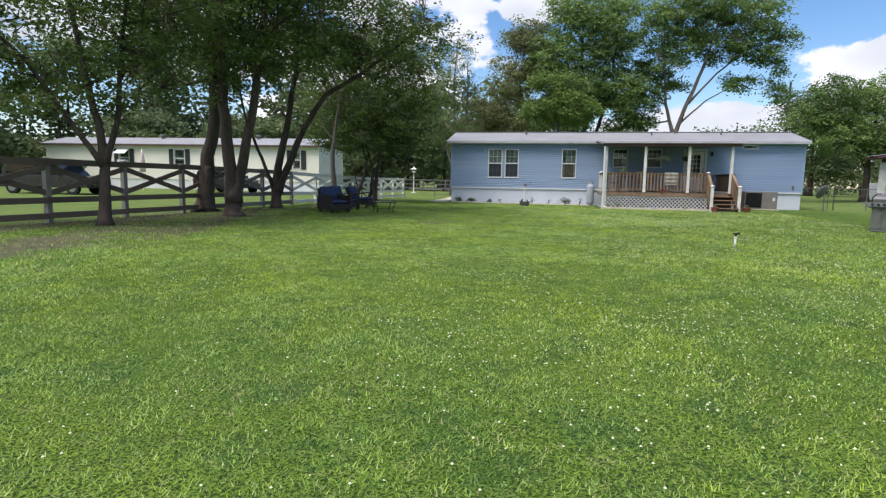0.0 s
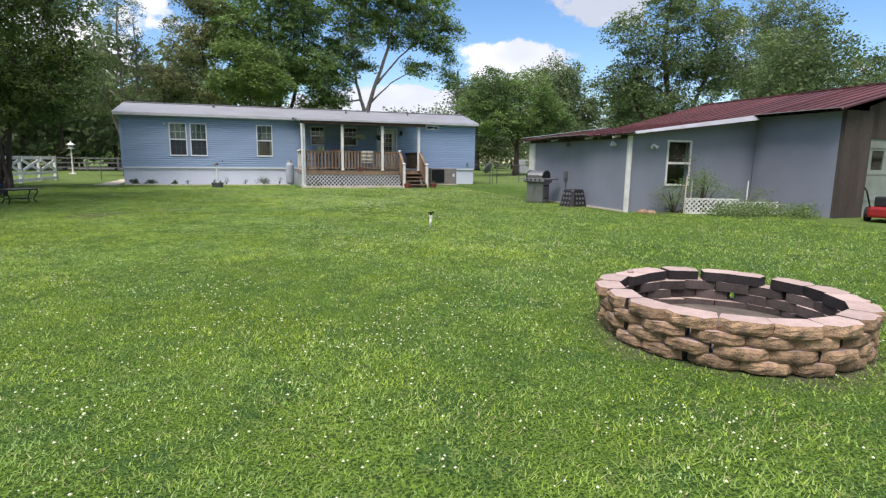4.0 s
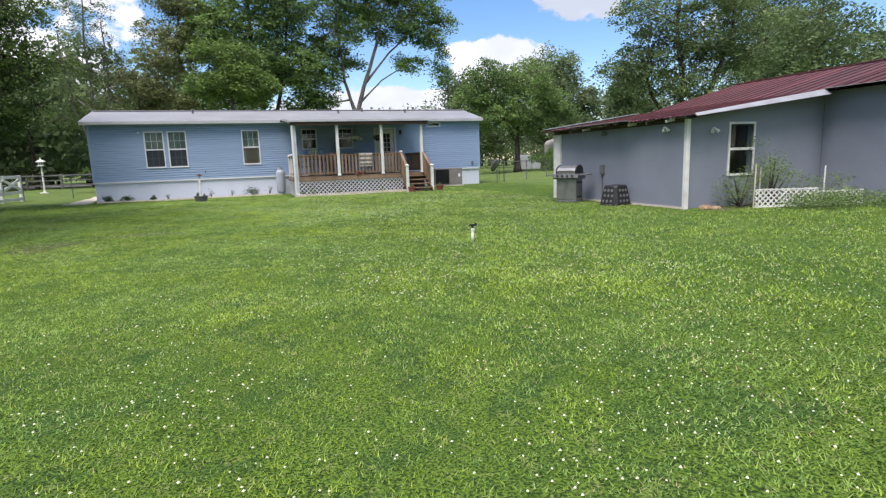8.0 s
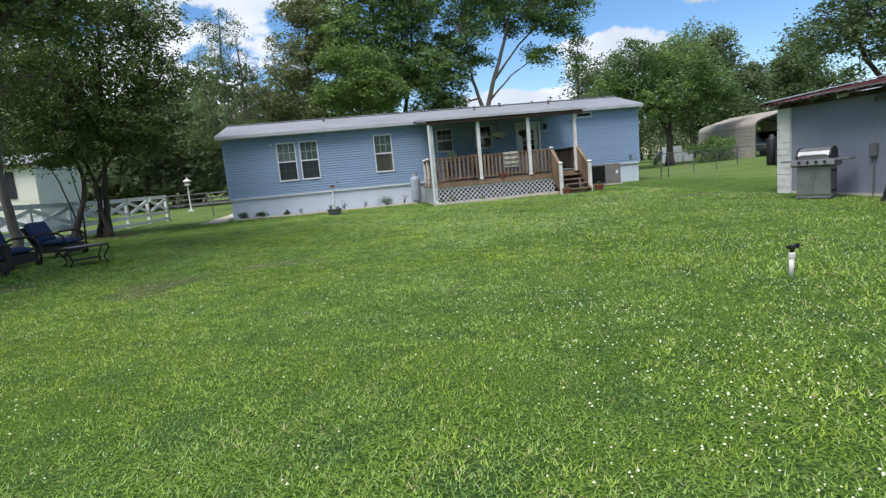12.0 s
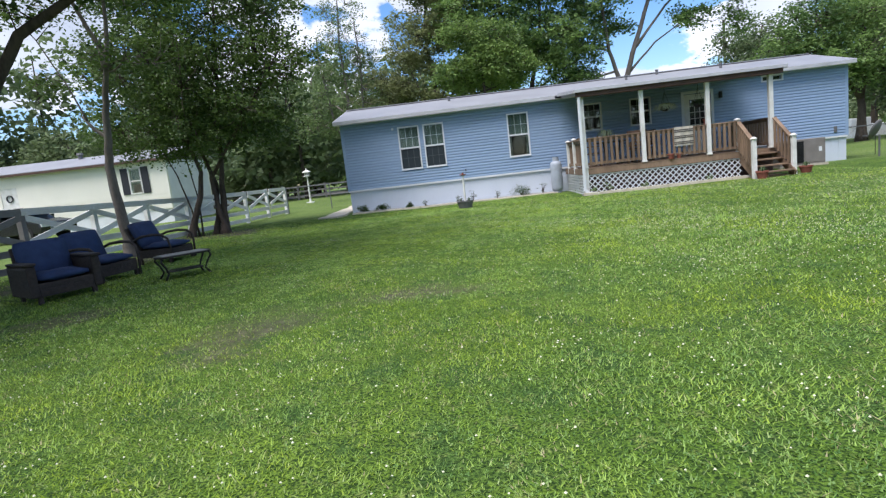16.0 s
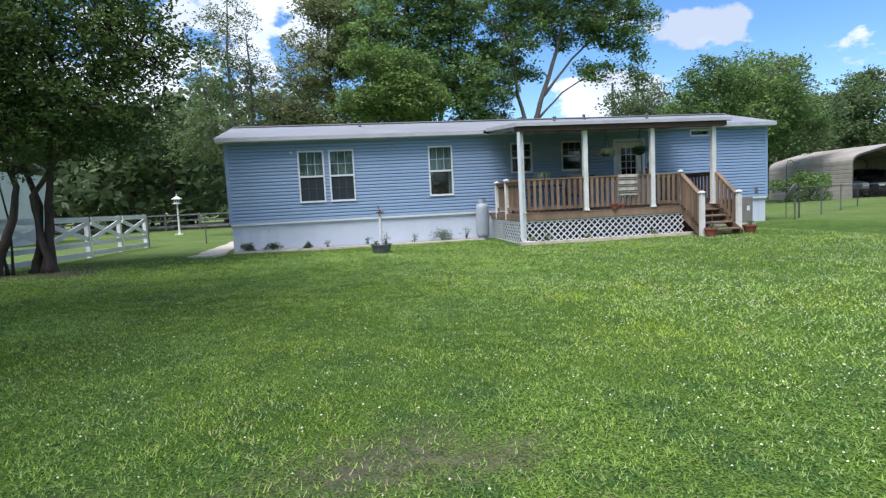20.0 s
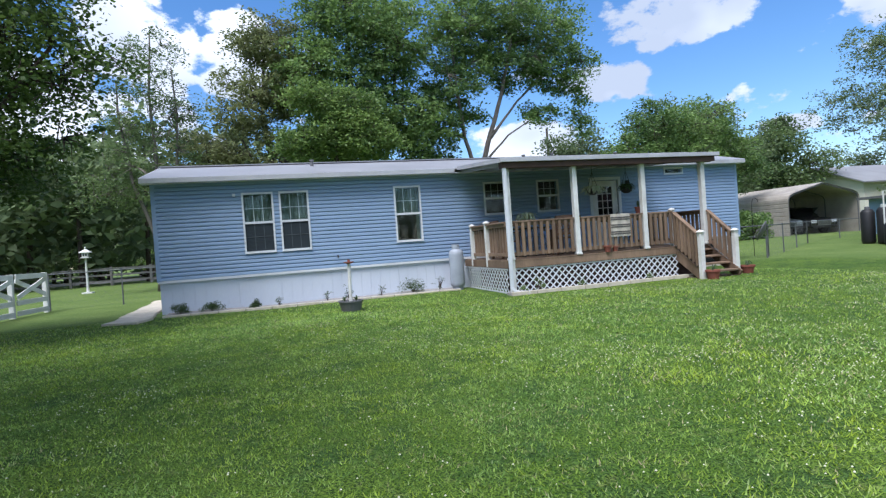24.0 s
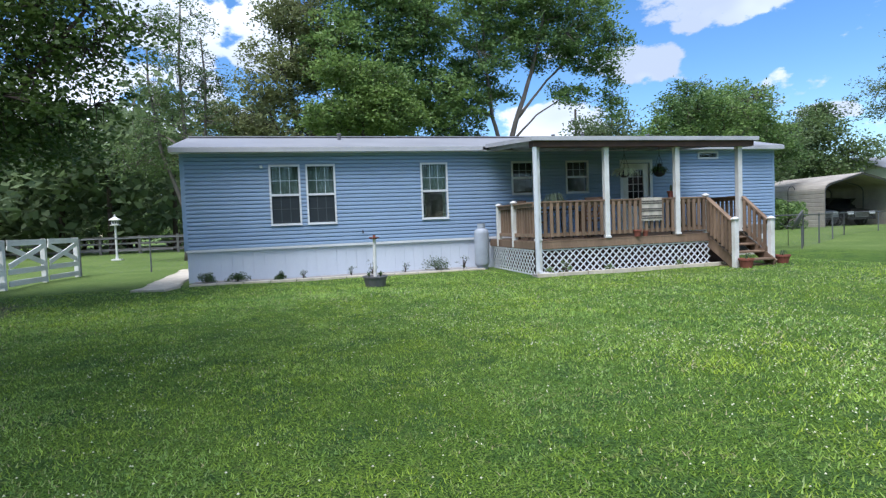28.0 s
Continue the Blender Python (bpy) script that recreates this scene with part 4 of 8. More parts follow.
def newel(x, y, z0, z1, w=0.11):
    p = part("newel_post", Shape(O).box(x - w / 2, x + w / 2, y - w / 2, y + w / 2, z0, z1), WHITE_PAINT, porch, bevel=0.006)
    part("cap", Shape(O).lathe((x, y, z1), [(w * 0.85, 0), (w * 0.85, 0.02), (w * 0.6, 0.035), (w * 0.2, 0.06)], 4 * 4), WHITE_PAINT, p)
    return p


railing((2.11, PY), (3.70, PY))
railing((3.86, PY), (5.61, PY))
railing((5.77, PY), (6.50, PY))
railing((1.97, PY + 0.1), (1.97, 28.35))
railing((1.97, 28.45), (1.97, 29.45))
railing((7.66, PY + 0.1), (7.66, 30.1))
newel(1.97, 28.4, 0.62, 1.72)
newel(1.97, 29.5, 0.62, 1.70)
newel(6.56, PY + 0.06, 0.7, 1.72)
newel(6.52, 26.16, -0.05, 1.12)
newel(7.69, 26.32, -0.05, 1.10)
railing((6.55, PY - 0.02), (6.53, 26.22), (1.66, 1.06), (0.90, 0.34), 0.12)
railing((7.55, PY - 0.08), (7.67, 26.38), (1.66, 1.06), (0.90, 0.34), 0.12)
# steps
stair = part("stair", Shape(O).prism([(6.58, -0.05), (7.62, -0.05), (7.62, 0.02), (6.58, 0.02)], 26.25, 27.35), DECK_WOOD, porch)
for i in range(4):
    z, y = 0.17 * (i + 1), 26.16 + 0.27 * i
    for k in (0, 1):
        part("tread", Shape(O).box(6.60, 7.62, y + 0.147 * k, y + 0.14 + 0.147 * k, z - 0.04, z), DECK_WOOD, stair, bevel=0.005)
for x in (6.58, 7.63):
    part("stringer", Shape(O).bar((x, 26.16, 0.02), (x, 27.3, 0.72), 0.04, 0.24), DECK_WOOD, stair)


def lattice(a, b, z0, z1, mat, parent, gap=0.122, strip=0.030, origin=O, name="lattice_panel"):
    """Crossed strips between a and b, within a thin frame."""
    a, b = Vector((*a, 0)), Vector((*b, 0))
    ln, h, t = (b - a).length, z1 - z0, (b - a).normalized()
    n = t.cross(Vector((0, 0, 1)))
    fr = Shape(origin)
    for z in (z0 + 0.015, z1 - 0.015):
        fr.bar(a + Vector((0, 0, z)), b + Vector((0, 0, z)), 0.02, 0.03)
    panel = part(name, fr, mat, parent)
    d = gap * math.sqrt(2)
    for way in (1, -1):
        k = -h
        while k < ln:
            u0, u1 = max(k, 0), min(k + h, ln)
            if u1 - u0 > 0.03:
                if way == 1:
                    q0, q1 = z0 + (u0 - k), z0 + (u1 - k)
                else:
                    q0, q1 = z1 - (u0 - k), z1 - (u1 - k)
                off = n * 0.005 * way
                part("slat", Shape(origin).bar(a + t * u0 + off + Vector((0, 0, q0)), a + t * u1 + off + Vector((0, 0, q1)), 0.008, strip, (t * -way + Vector((0, 0, 1))).normalized()), mat, panel)
            k += d
    return panel


lattice((1.96, PY - 0.01), (6.6, PY - 0.01), 0.02, DECK - 0.2, WHITE, porch)
# dark boards behind the strips stand in for the shade under the deck
part("shade_lining", Shape(O).box(2.36, 6.6, 27.55, 27.58, -0.05, DECK - 0.2), DARK_WOOD, porch)
part("shade_lining", Shape(O).box(2.36, 2.39, 27.58, HY - 0.06, -0.05, DECK - 0.2), DARK_WOOD, porch)
part("under_soil", Shape(O).box(2.01, 6.6, PY + 0.02, 27.55, -0.06, 0.02), ASH, porch)
# boards added to keep light out from under the deck
part("end_boards", Shape(O).box(7.68, 7.71, 27.45, HY - 0.05, 0.0, DECK - 0.04), DECK_WOOD, porch)
part("back_light_stop", Shape(O).box(6.6, 7.69, 27.47, 27.5, 0.0, DECK - 0.04), DARK_WOOD, porch)
lattice((1.94, 29.9), (1.94, PY + 0.06), 0.02, DECK - 0.2, WHITE, porch)

# things on and by the porch
HT = math.tan(radians(-LEAN_HOUSE))


def hz(x, z):
    return z + (x - O.x) * HT


tw = thing("striped_towel", (4.93, PY - 0.09, hz(4.93, 1.16)), "cream and grey striped towel hung over the deck rail", "towel")
cols = 10
edge = [(-0.28 + 0.56 * i / cols, 0.012 * math.sin(i * 1.4)) for i in range(cols + 1)]
rows = [[(x, y, 0.0) for x, y in edge], [(x, y, 0.55) for x, y in edge], [(x, 0.2, 0.56) for x, y in edge], [(x, y + 0.012, 0.0) for x, y in edge]]
s = Shape()
s.add([p for row in rows for p in row], [(r * 11 + i, r * 11 + i + 1, (r + 1) % 4 * 11 + i + 1, (r + 1) % 4 * 11 + i) for r in range(4) for i in range(cols)])
part("cloth", s, TOWEL, tw)
for zz in (0.05, 0.10, 0.22, 0.27, 0.40, 0.45):
    st = Shape()
    for i in range(cols):
        a, b = -0.28 + 0.56 * i / cols, -0.28 + 0.56 * (i + 1) / cols
        st.add([(a, 0.012 * math.sin(i * 1.4) - 0.009, zz), (b, 0.012 * math.sin((i + 1) * 1.4) - 0.009, zz), (b, 0.012 * math.sin((i + 1) * 1.4) - 0.009, zz + 0.028), (a, 0.012 * math.sin(i * 1.4) - 0.009, zz + 0.028)], [(0, 1, 2, 3)])
    part("stripe", st, TOWEL_STRIPE, tw)


def spider_plant(parent, at, n, reach, seed, rise=0.25, mat=PLANT):
    rng = np.random.default_rng(seed)
    s = Shape()
    for i in range(n):
        az, r, up = rng.uniform(0, math.tau), reach * rng.uniform(0.5, 1), rise * rng.uniform(0.4, 1)
        dx, dy = math.cos(az), math.sin(az)
        pts = [(dx * r * f, dy * r * f, up * math.sin(min(f * 2.2, 3.0)) - 0.5 * reach * f * f) for f in (0, 0.3, 0.65, 1)]
        w = (0.013, 0.015, 0.011, 0.002)
        v = []
        for (x, y, z), k in zip(pts, w):
            v += [(at[0] + x - dy * k, at[1] + y + dx * k, at[2] + z), (at[0] + x + dy * k, at[1] + y - dx * k, at[2] + z)]
        s.add(v, [(0, 1, 3, 2), (2, 3, 5, 4), (4, 5, 7, 6)])
    ob = part("leaves", s, mat, parent)
    tone_attribute(ob.data, rng.uniform(0.3, 1, len(ob.data.vertices)))
    return ob


for i, (x, y, z) in enumerate(((4.68, 27.75, 2.42), (5.68, 27.75, 2.42))):
    b = thing("hanging_basket", (x, y, hz(x, z)), "dark hanging basket with a spilling spider plant", "hanging basket", "hanging baskets on the porch")
    part("bowl", Shape().lathe((0, 0, -0.16), [(0.06, 0), (0.13, 0.05), (0.16, 0.16), (0.14, 0.155), (0.1, 0.06)], 14), BLACK, b, smooth=True)
    part("chain", Shape().tube([(0.15, 0, 0), (0, 0, 0.42)], 0.005, 4).tube([(-0.08, 0.12, 0), (0, 0, 0.42)], 0.005, 4).tube([(-0.08, -0.12, 0), (0, 0, 0.42)], 0.005, 4).tube([(0, 0, 0.42), (0, 0, 0.68)], 0.006, 4), IRON, b)
    part("hook", Shape().tube([(0, 0, 0.68), (0.03, 0, 0.70), (0.03, 0, 0.75), (0, 0, 0.78)], 0.008, 5), IRON, b)
    spider_plant(b, (0, 0, 0.0), 150 if i == 0 else 90, 0.44 if i == 0 else 0.32, 31 + i, 0.16, SPIDER if i == 0 else PLANT)

t = thing("patio_table", (3.05, 28.2, hz(3.05, DECK)), "dark round metal patio table on the porch", "table")
part("tabletop", Shape().lathe((0, 0, 0.7), [(0.5, 0), (0.52, 0.01), (0.52, 0.03), (0.5, 0.04)], 24), IRON, t)
for i in range(4):
    a = math.tau * (i + 0.5) / 4
    part("leg", Shape().tube([(0.4 * math.cos(a), 0.4 * math.sin(a), 0), (0.3 * math.cos(a), 0.3 * math.sin(a), 0.35), (0.36 * math.cos(a), 0.36 * math.sin(a), 0.7)], 0.018, 6), IRON, t)
pl = thing("potted_spider_plant", (2.9, 28.0, hz(2.9, DECK + 0.74)), "spider plant in a pale pot on the patio table", "plant")
part("pot", Shape().lathe((0, 0, 0), [(0.07, 0), (0.1, 0.16), (0.11, 0.17), (0.08, 0.165)], 14), PALE_STONE, pl, smooth=True)
spider_plant(pl, (0, 0, 0.17), 130, 0.36, 5, 0.3, SPIDER)


def patio_chair(x, y, turn):
    c = thing("patio_chair", (x, y, hz(x, DECK)), "brown wooden chair with a lattice back on the porch", "chair", "porch chairs", turn=turn)
    part("seat", Shape().box(-0.27, 0.27, -0.25, 0.25, 0.40, 0.44), CHAIR_WOOD, c, bevel=0.01)
    back = part("backrest", Shape().bar((-0.27, 0.27, 0.44), (-0.27, 0.34, 0.95), 0.05, 0.04, (0, 1, 0)).bar((0.27, 0.27, 0.44), (0.27, 0.34, 0.95), 0.05, 0.04, (0, 1, 0)).bar((-0.29, 0.335, 0.93), (0.29, 0.335, 0.93), 0.04, 0.08).bar((-0.27, 0.28, 0.52), (0.27, 0.28, 0.52), 0.03, 0.05), CHAIR_WOOD, c)
    for k in range(5):
        for way in (-1, 1):
            xa = -0.22 + 0.11 * k
            xb = xa + 0.16 * way
            if -0.26 < xb < 0.26:
                part("slat", Shape().bar((xa, 0.285, 0.54), (xb, 0.33, 0.90), 0.025, 0.012, (0, 1, 0)), CHAIR_WOOD, back)
    for sx in (-1, 1):
        part("armrest", Shape().bar((sx * 0.29, 0.30, 0.64), (sx * 0.29, -0.27, 0.64), 0.07, 0.03), CHAIR_WOOD, c)
        for sy in (-1, 1):
            part("leg", Shape().bar((sx * 0.27, sy * 0.24, 0.0), (sx * 0.27, sy * 0.24, 0.63 if sy < 0 else 0.44), 0.05, 0.05, (0, 1, 0)), CHAIR_WOOD, c)
    return c


patio_chair(2.50, 28.5, 95)
patio_chair(4.1, 28.35, -85)
patio_chair(3.75, 27.65, 165)
for x, y, r, h in ((4.55, 27.05, 0.09, 0.16), (4.8, 27.1, 0.07, 0.13)):
    p = thing("flower_pot", (x, y, hz(x, DECK)), "small terracotta pot on the deck", "flower pot", "pots on the deck")
    part("pot", Shape().lathe((0, 0, 0), [(r * 0.7, 0), (r, h * 0.8), (r * 1.15, h * 0.8), (r * 1.15, h), (r, h), (r * 0.9, h * 0.85)], 14), TERRACOTTA, p, smooth=False)
p = thing("rail_pot", (5.75, 27.4, hz(5.75, DECK)), "terracotta pot with an upright cactus on a tall stand", "flower pot")
part("stand", Shape().tube([(0, 0, 0), (0, 0, 0.88)], 0.02, 6).lathe((0, 0, 0.88), [(0.1, 0), (0.1, 0.02)], 12), IRON, p)
part("pot", Shape().lathe((0, 0, 0.9), [(0.06, 0), (0.085, 0.14), (0.1, 0.14), (0.1, 0.17), (0.08, 0.17)], 12), TERRACOTTA, p)
part("cactus", Shape().lathe((0, 0, 1.07), [(0.025, 0), (0.035, 0.06), (0.03, 0.12), (0.01, 0.16)], 9), PLANT, p)

for x, y, r, h, lab in ((6.62, 25.95, 0.16, 0.22, "red plastic flower pot at the foot of the steps"), (8.03, 26.34, 0.17, 0.2, "terracotta pot with a drooping plant by the steps")):
    p = thing("flower_pot", (x, y, g(x, y)), lab, "flower pot", "pots by the steps")
    part("pot", Shape().lathe((0, 0, 0), [(r * 0.72, 0), (r * 0.95, h * 0.8), (r * 1.05, h * 0.8), (r * 1.05, h), (r * 0.95, h), (r * 0.85, h * 0.85)], 16), TERRACOTTA, p)
    spider_plant(p, (0, 0, h * 0.9), 24, 0.16, int(x * 10), 0.2)

tank = thing("propane_tank", (1.53, 29.72, g(1.5, 29.7)), "pale grey upright propane tank beside the deck", "gas tank")
part("body", Shape().lathe((0, 0, 0.06), [(0.12, 0), (0.19, 0.05), (0.2, 0.12), (0.2, 0.9), (0.18, 1.0), (0.1, 1.05), (0.03, 1.06)], 18), TANK_GREY, tank, smooth=True)
part("collar", Shape().lathe((0, 0, 1.08), [(0.11, 0), (0.11, 0.16), (0.1, 0.16), (0.1, 0)], 14), TANK_GREY, tank)
part("foot_ring", Shape().lathe((0, 0, 0), [(0.15, 0), (0.15, 0.1), (0.13, 0.1)], 14), TANK_GREY, tank)
part("valve", Shape().lathe((0, 0, 1.1), [(0.03, 0), (0.03, 0.1), (0.045, 0.1), (0.045, 0.14)], 10), STEEL, tank)

ac = thing("air_conditioner", (9.45, 29.35, g(9.45, 29.35)), "brown-grey packaged air conditioning unit beside the house", "air conditioner")
part("cabinet", Shape().box(-0.72, 0.72, -0.4, 0.42, 0.06, 0.88), TAN_PAINT, ac, bevel=0.015)
part("base", Shape().box(-0.78, 0.78, -0.45, 0.47, -0.03, 0.06), PALE_STONE, ac)
gr = part("grille", Shape().box(-0.68, 0.02, -0.412, -0.402, 0.12, 0.82), BLACK, ac, "dark coil grille")
for i in range(14):
    part("louvre", Shape().box(-0.68, 0.02, -0.425, -0.41, 0.13 + i * 0.05, 0.145 + i * 0.05), IRON, gr)
part("panel", Shape().box(0.08, 0.66, -0.412, -0.402, 0.12, 0.82), TAN_PAINT, ac, bevel=0.004)
part("label_plate", Shape().box(0.5, 0.6, -0.418, -0.413, 0.45, 0.6), WHITE, ac)

# flower bed along the skirting
bed = thing("flower_bed", (-2.2, 29.75, 0), "narrow gravel bed along the white skirting", "flower bed", kind="structure")
s = Shape()
nb = 40
for i in range(nb):
    a, b = -3.6 + 7.3 * i / nb, -3.6 + 7.3 * (i + 1) / nb
    za, zb = g(a - 2.2, 29.7) + 0.03, g(b - 2.2, 29.7) + 0.03
    s.add([(a, -0.32, za), (b, -0.32, zb), (b, 0.48, zb), (a, 0.48, za)], [(0, 1, 2, 3)])
part("gravel", s, GRAVEL, bed)
for i in range(12):
    a, b = -3.6 + 7.3 * i / 12, -3.6 + 7.3 * (i + 1) / 12
    part("edging", Shape().box(a + 0.01, b - 0.01, -0.39, -0.32, -0.05, 0.05), PALE_STONE, bed, bevel=0.012)
bed2 = thing("edging_run", (4.46, 26.80, 0.02), "pale edging along the lattice of the porch", "edging", kind="structure")
for i in range(8):
    part("edging", Shape().box(-2.6 + i * 0.62, -2.0 + i * 0.62, -0.03, 0.04, -0.05, 0.06 + 0.004 * i), PALE_STONE, bed2, bevel=0.01)
part("gravel", Shape().box(-2.6, 2.3, 0.04, 0.32, -0.05, 0.035), GRAVEL, bed2)
for i, (x, sz) in enumerate(((-5.46, 0.28), (-4.75, 0.27), (-3.75, 0.2), (-3.2, 0.14), (-2.0, 0.15), (-1.45, 0.2), (-0.6, 0.2), (0.25, 0.5), (1.0, 0.24))):
    bush("bed_shrub", (x, 29.72, g(x, 29.7) + 0.03), (sz, sz * 0.8, sz * (0.75 if i in (0, 1, 2, 7) else 1.7)), "small green shrub in the gravel bed", 1300 if i < 3 or i == 7 else 110, PLANT, 0.034, 60 + i, "shrub", "shrubs along the skirting", 0.27 if i < 3 or i == 7 else 0.17)
for i, (x, sz) in enumerate(((2.6, 0.5), (3.7, 0.3), (5.6, 0.3), (2.2, 0.3))):
    bush("weed_clump", (x, 26.9, 0.04), (sz * 0.6, 0.2, sz * 0.7), "weedy green plant against the lattice", 110, AIRY, 0.045, 80 + i, "plant", "plants along the lattice")

flag = thing("flagstone_path", (-6.5, 29.0, 0), "pale concrete slabs leading round the house corner", "path", kind="structure")
for i in range(9):
    x, y = 0.12 - 0.045 * i + 0.03 * math.sin(i * 2.1), -0.1 + 0.78 * i
    part("flagstone", Shape().turned(pose(x, y, g(x - 6.5, y + 29.0) + 0.02, 0, 0, 3 * math.sin(i * 1.7) - (14 if i == 0 else 0)), 0.74, 0.76, 0.07), PALE_STONE, flag, bevel=0.015)

pp = thing("bird_bath_planter", (-1.72, 27.1, g(-1.72, 27.1)), "white pole with a rusty feeder cup in a dark planter tub", "planter")
part("tub", Shape().lathe((0, 0, 0), [(0.2, 0), (0.25, 0.2), (0.27, 0.2), (0.27, 0.23), (0.24, 0.23), (0.22, 0.17)], 18), GREY_PLASTIC, pp)
part("soil", Shape().lathe((0, 0, 0.15), [(0.22, 0), (0.22, 0.03)], 16), ASH, pp)
part("pole", Shape().tube([(0, 0, 0.1), (0.01, 0, 1.0)], 0.035, 10), WHITE_PAINT, pp)
part("cup", Shape().lathe((0.01, 0, 1.0), [(0.03, 0), (0.11, 0.03), (0.11, 0.045), (0.03, 0.04), (0.03, 0.09)], 12), TERRACOTTA, pp)
for i in range(2):
    spider_plant(pp, (0.12 * (-1) ** i, 0.05, 0.2), 7, 0.10, 100 + i, 0.15)

# ---- fire pit ----
PIT = (3.26, 4.03)
pit = thing("fire_pit", (*PIT, g(*PIT)), "round fire pit of tan concrete wall blocks, soot-blackened inside", "fire pit")
part("ash_bed", Shape().lathe((0, 0, -0.05), [(0.78, 0), (0.74, 0.08), (0.3, 0.10)], 24), ASH, pit)


def block_mesh(name, wide, deep, high, seed, inner):
    """A wall block with chamfered front corners, a rough split face and a narrower back."""
    rng = np.random.default_rng(seed)
    cols = [-0.5, -0.42, -0.30, -0.12, 0.08, 0.29, 0.43, 0.5]
    nx, nz = len(cols) - 1, 4
    s = Shape()
    front, fi = [], []
    chip = rng.normal(0, 0.006, (nx + 1))
    for j in range(nz + 1):
        for i, c in enumerate(cols):
            corner = max(0.0, abs(c) - 0.29) / 0.21
            rim = 0.011 if j in (0, nz) else 0.0
            front.append((wide * c, -deep / 2 + 0.062 * corner + rim + (chip[i] if j == nz else rng.uniform(-0.006, 0.005)), high * j / nz + (rng.normal(0, 0.003) if 0 < j < nz else 0)))
    k = 0.41
    back = [(-wide * k, deep / 2, 0), (wide * k, deep / 2, 0), (wide * k, deep / 2, high), (-wide * k, deep / 2, high)]
    n = len(front)
    for j in range(nz):
        for i in range(nx):
            a = j * (nx + 1) + i
            fi.append((a, a + 1, a + nx + 2, a + nx + 1))
    top = [nz * (nx + 1) + i for i in range(nx + 1)]
    bot = [i for i in range(nx + 1)]
    fi += [(*top, n + 2, n + 3), (*bot[::-1], n, n + 1), (n + 1, n, n + 3, n + 2),
           (*[j * (nx + 1) for j in range(nz, -1, -1)], n, n + 3), (*[j * (nx + 1) + nx for j in range(nz + 1)], n + 2, n + 1)]
    s.add(front + back, fi)
    me = s.mesh(name, STONE)
    me.materials.append(STONE_TOP)
    me.materials.append(inner)
    me.polygons[nx * nz].material_index = 1
    for i in (nx * nz + 2, nx * nz + 3, nx * nz + 4):
        me.polygons[i].material_index = 2
    return me


low_blocks = [block_mesh("block", 0.315, 0.19, 0.079, i, SMOKED) for i in range(6)]
top_blocks = [block_mesh("block", 0.318, 0.205, 0.082, 20 + i, SOOT) for i in range(6)]
rng = np.random.default_rng(11)
for row in range(4):
    count = 18
    for i in range(count):
        a = math.tau * (i + 0.5 * (row % 2) + 0.06 * rng.normal()) / count
        if (row, i) == (3, 4):
            a += 0.055
        ob = new("block", (top_blocks if row == 3 else low_blocks)[rng.integers(0, 6)])
        ob.parent = pit
        r = 0.848 + (0.012 if row == 3 else -0.012 * (row == 0)) + 0.012 * rng.normal()
        ob.matrix_basis = pose(r * math.cos(a), r * math.sin(a), row * 0.0815, rng.normal() * 1.0, rng.normal() * 0.8, math.degrees(a) + 90 + rng.normal() * 3.5)
part("stone_chip", Shape().lathe((-0.28, 0.80, 0.327), [(0.028, 0), (0.032, 0.012), (0.018, 0.028)], 6), STONE_TOP, pit)
part("stone_chip", Shape().lathe((0.02, -0.74, 0.245), [(0.05, 0), (0.055, 0.03), (0.03, 0.045)], 6), STONE_TOP, pit)

# ---- sprinkler ----
sp = thing("sprinkler_riser", (3.13, 11.27, g(3.13, 11.27)), "white plastic sprinkler riser with a black head in the lawn", "sprinkler")
part("riser", Shape().tube([(0, 0, -0.05), (0.01, 0, 0.24)], 0.022, 12), WHITE_PAINT, sp, smooth=True)
part("collar", Shape().lathe((0.01, 0, 0.20), [(0.028, 0), (0.03, 0.05), (0.022, 0.06)], 12), WHITE_PAINT, sp)
hd = part("head", Shape().lathe((0.01, 0, 0.24), [(0.017, 0), (0.019, 0.05), (0.028, 0.06), (0.028, 0.09), (0.014, 0.1)], 10), BLACK, sp)
part("arm", Shape().bar((0.01 - 0.05, 0, 0.32), (0.06, 0, 0.33), 0.02, 0.03), BLACK, hd)
part("spoon", Shape().bar((0.06, 0, 0.3), (0.07, 0, 0.35), 0.03, 0.02), BLACK, hd)
sp.scale = (1, 1, 0.86)

# ---- board fence ----
FX0, FY0, FSLOPE = -12.15, 5.75, 0.0694


def fence_x(y):
    return FX0 + (y - FY0) * FSLOPE


def fence_y(i):
    """Where post i stands: bays of 2.2 m that grow a little shorter towards the gate."""
    return 8.41 + 2.2 * i - 0.012 * i * (i - 1)


OF = Vector((FX0, FY0, 0))


def fence_z(y, z):
    """The fence is lower towards the gate."""
    return z * (1 - 0.175 * float(smoothstep(15, 31, y)))


def fence_bay(parent, y, y2, m):
    x, x2, o = fence_x(y), fence_x(y2), 0.085
    for z, d in ((1.40, 0.15), (0.52, 0.14), (0.16, 0.14)):
        part("rail", Shape(OF).bar((x + o, y - 0.06, fence_z(y, z + 0.01)), (x2 + o, y2 - 0.065, fence_z(y2, z)), 0.035, d), m, parent, bevel=0.004)
    part("brace", Shape(OF).bar((x + 0.02, y + 0.07, fence_z(y, 1.28)), (x2 + 0.02, y2 - 0.07, fence_z(y2, 0.70)), 0.03, 0.13), m, parent)
    part("brace", Shape(OF).bar((x + 0.052, y + 0.07, fence_z(y, 0.70)), (x2 + 0.052, y2 - 0.07, fence_z(y2, 1.28)), 0.03, 0.13), m, parent)


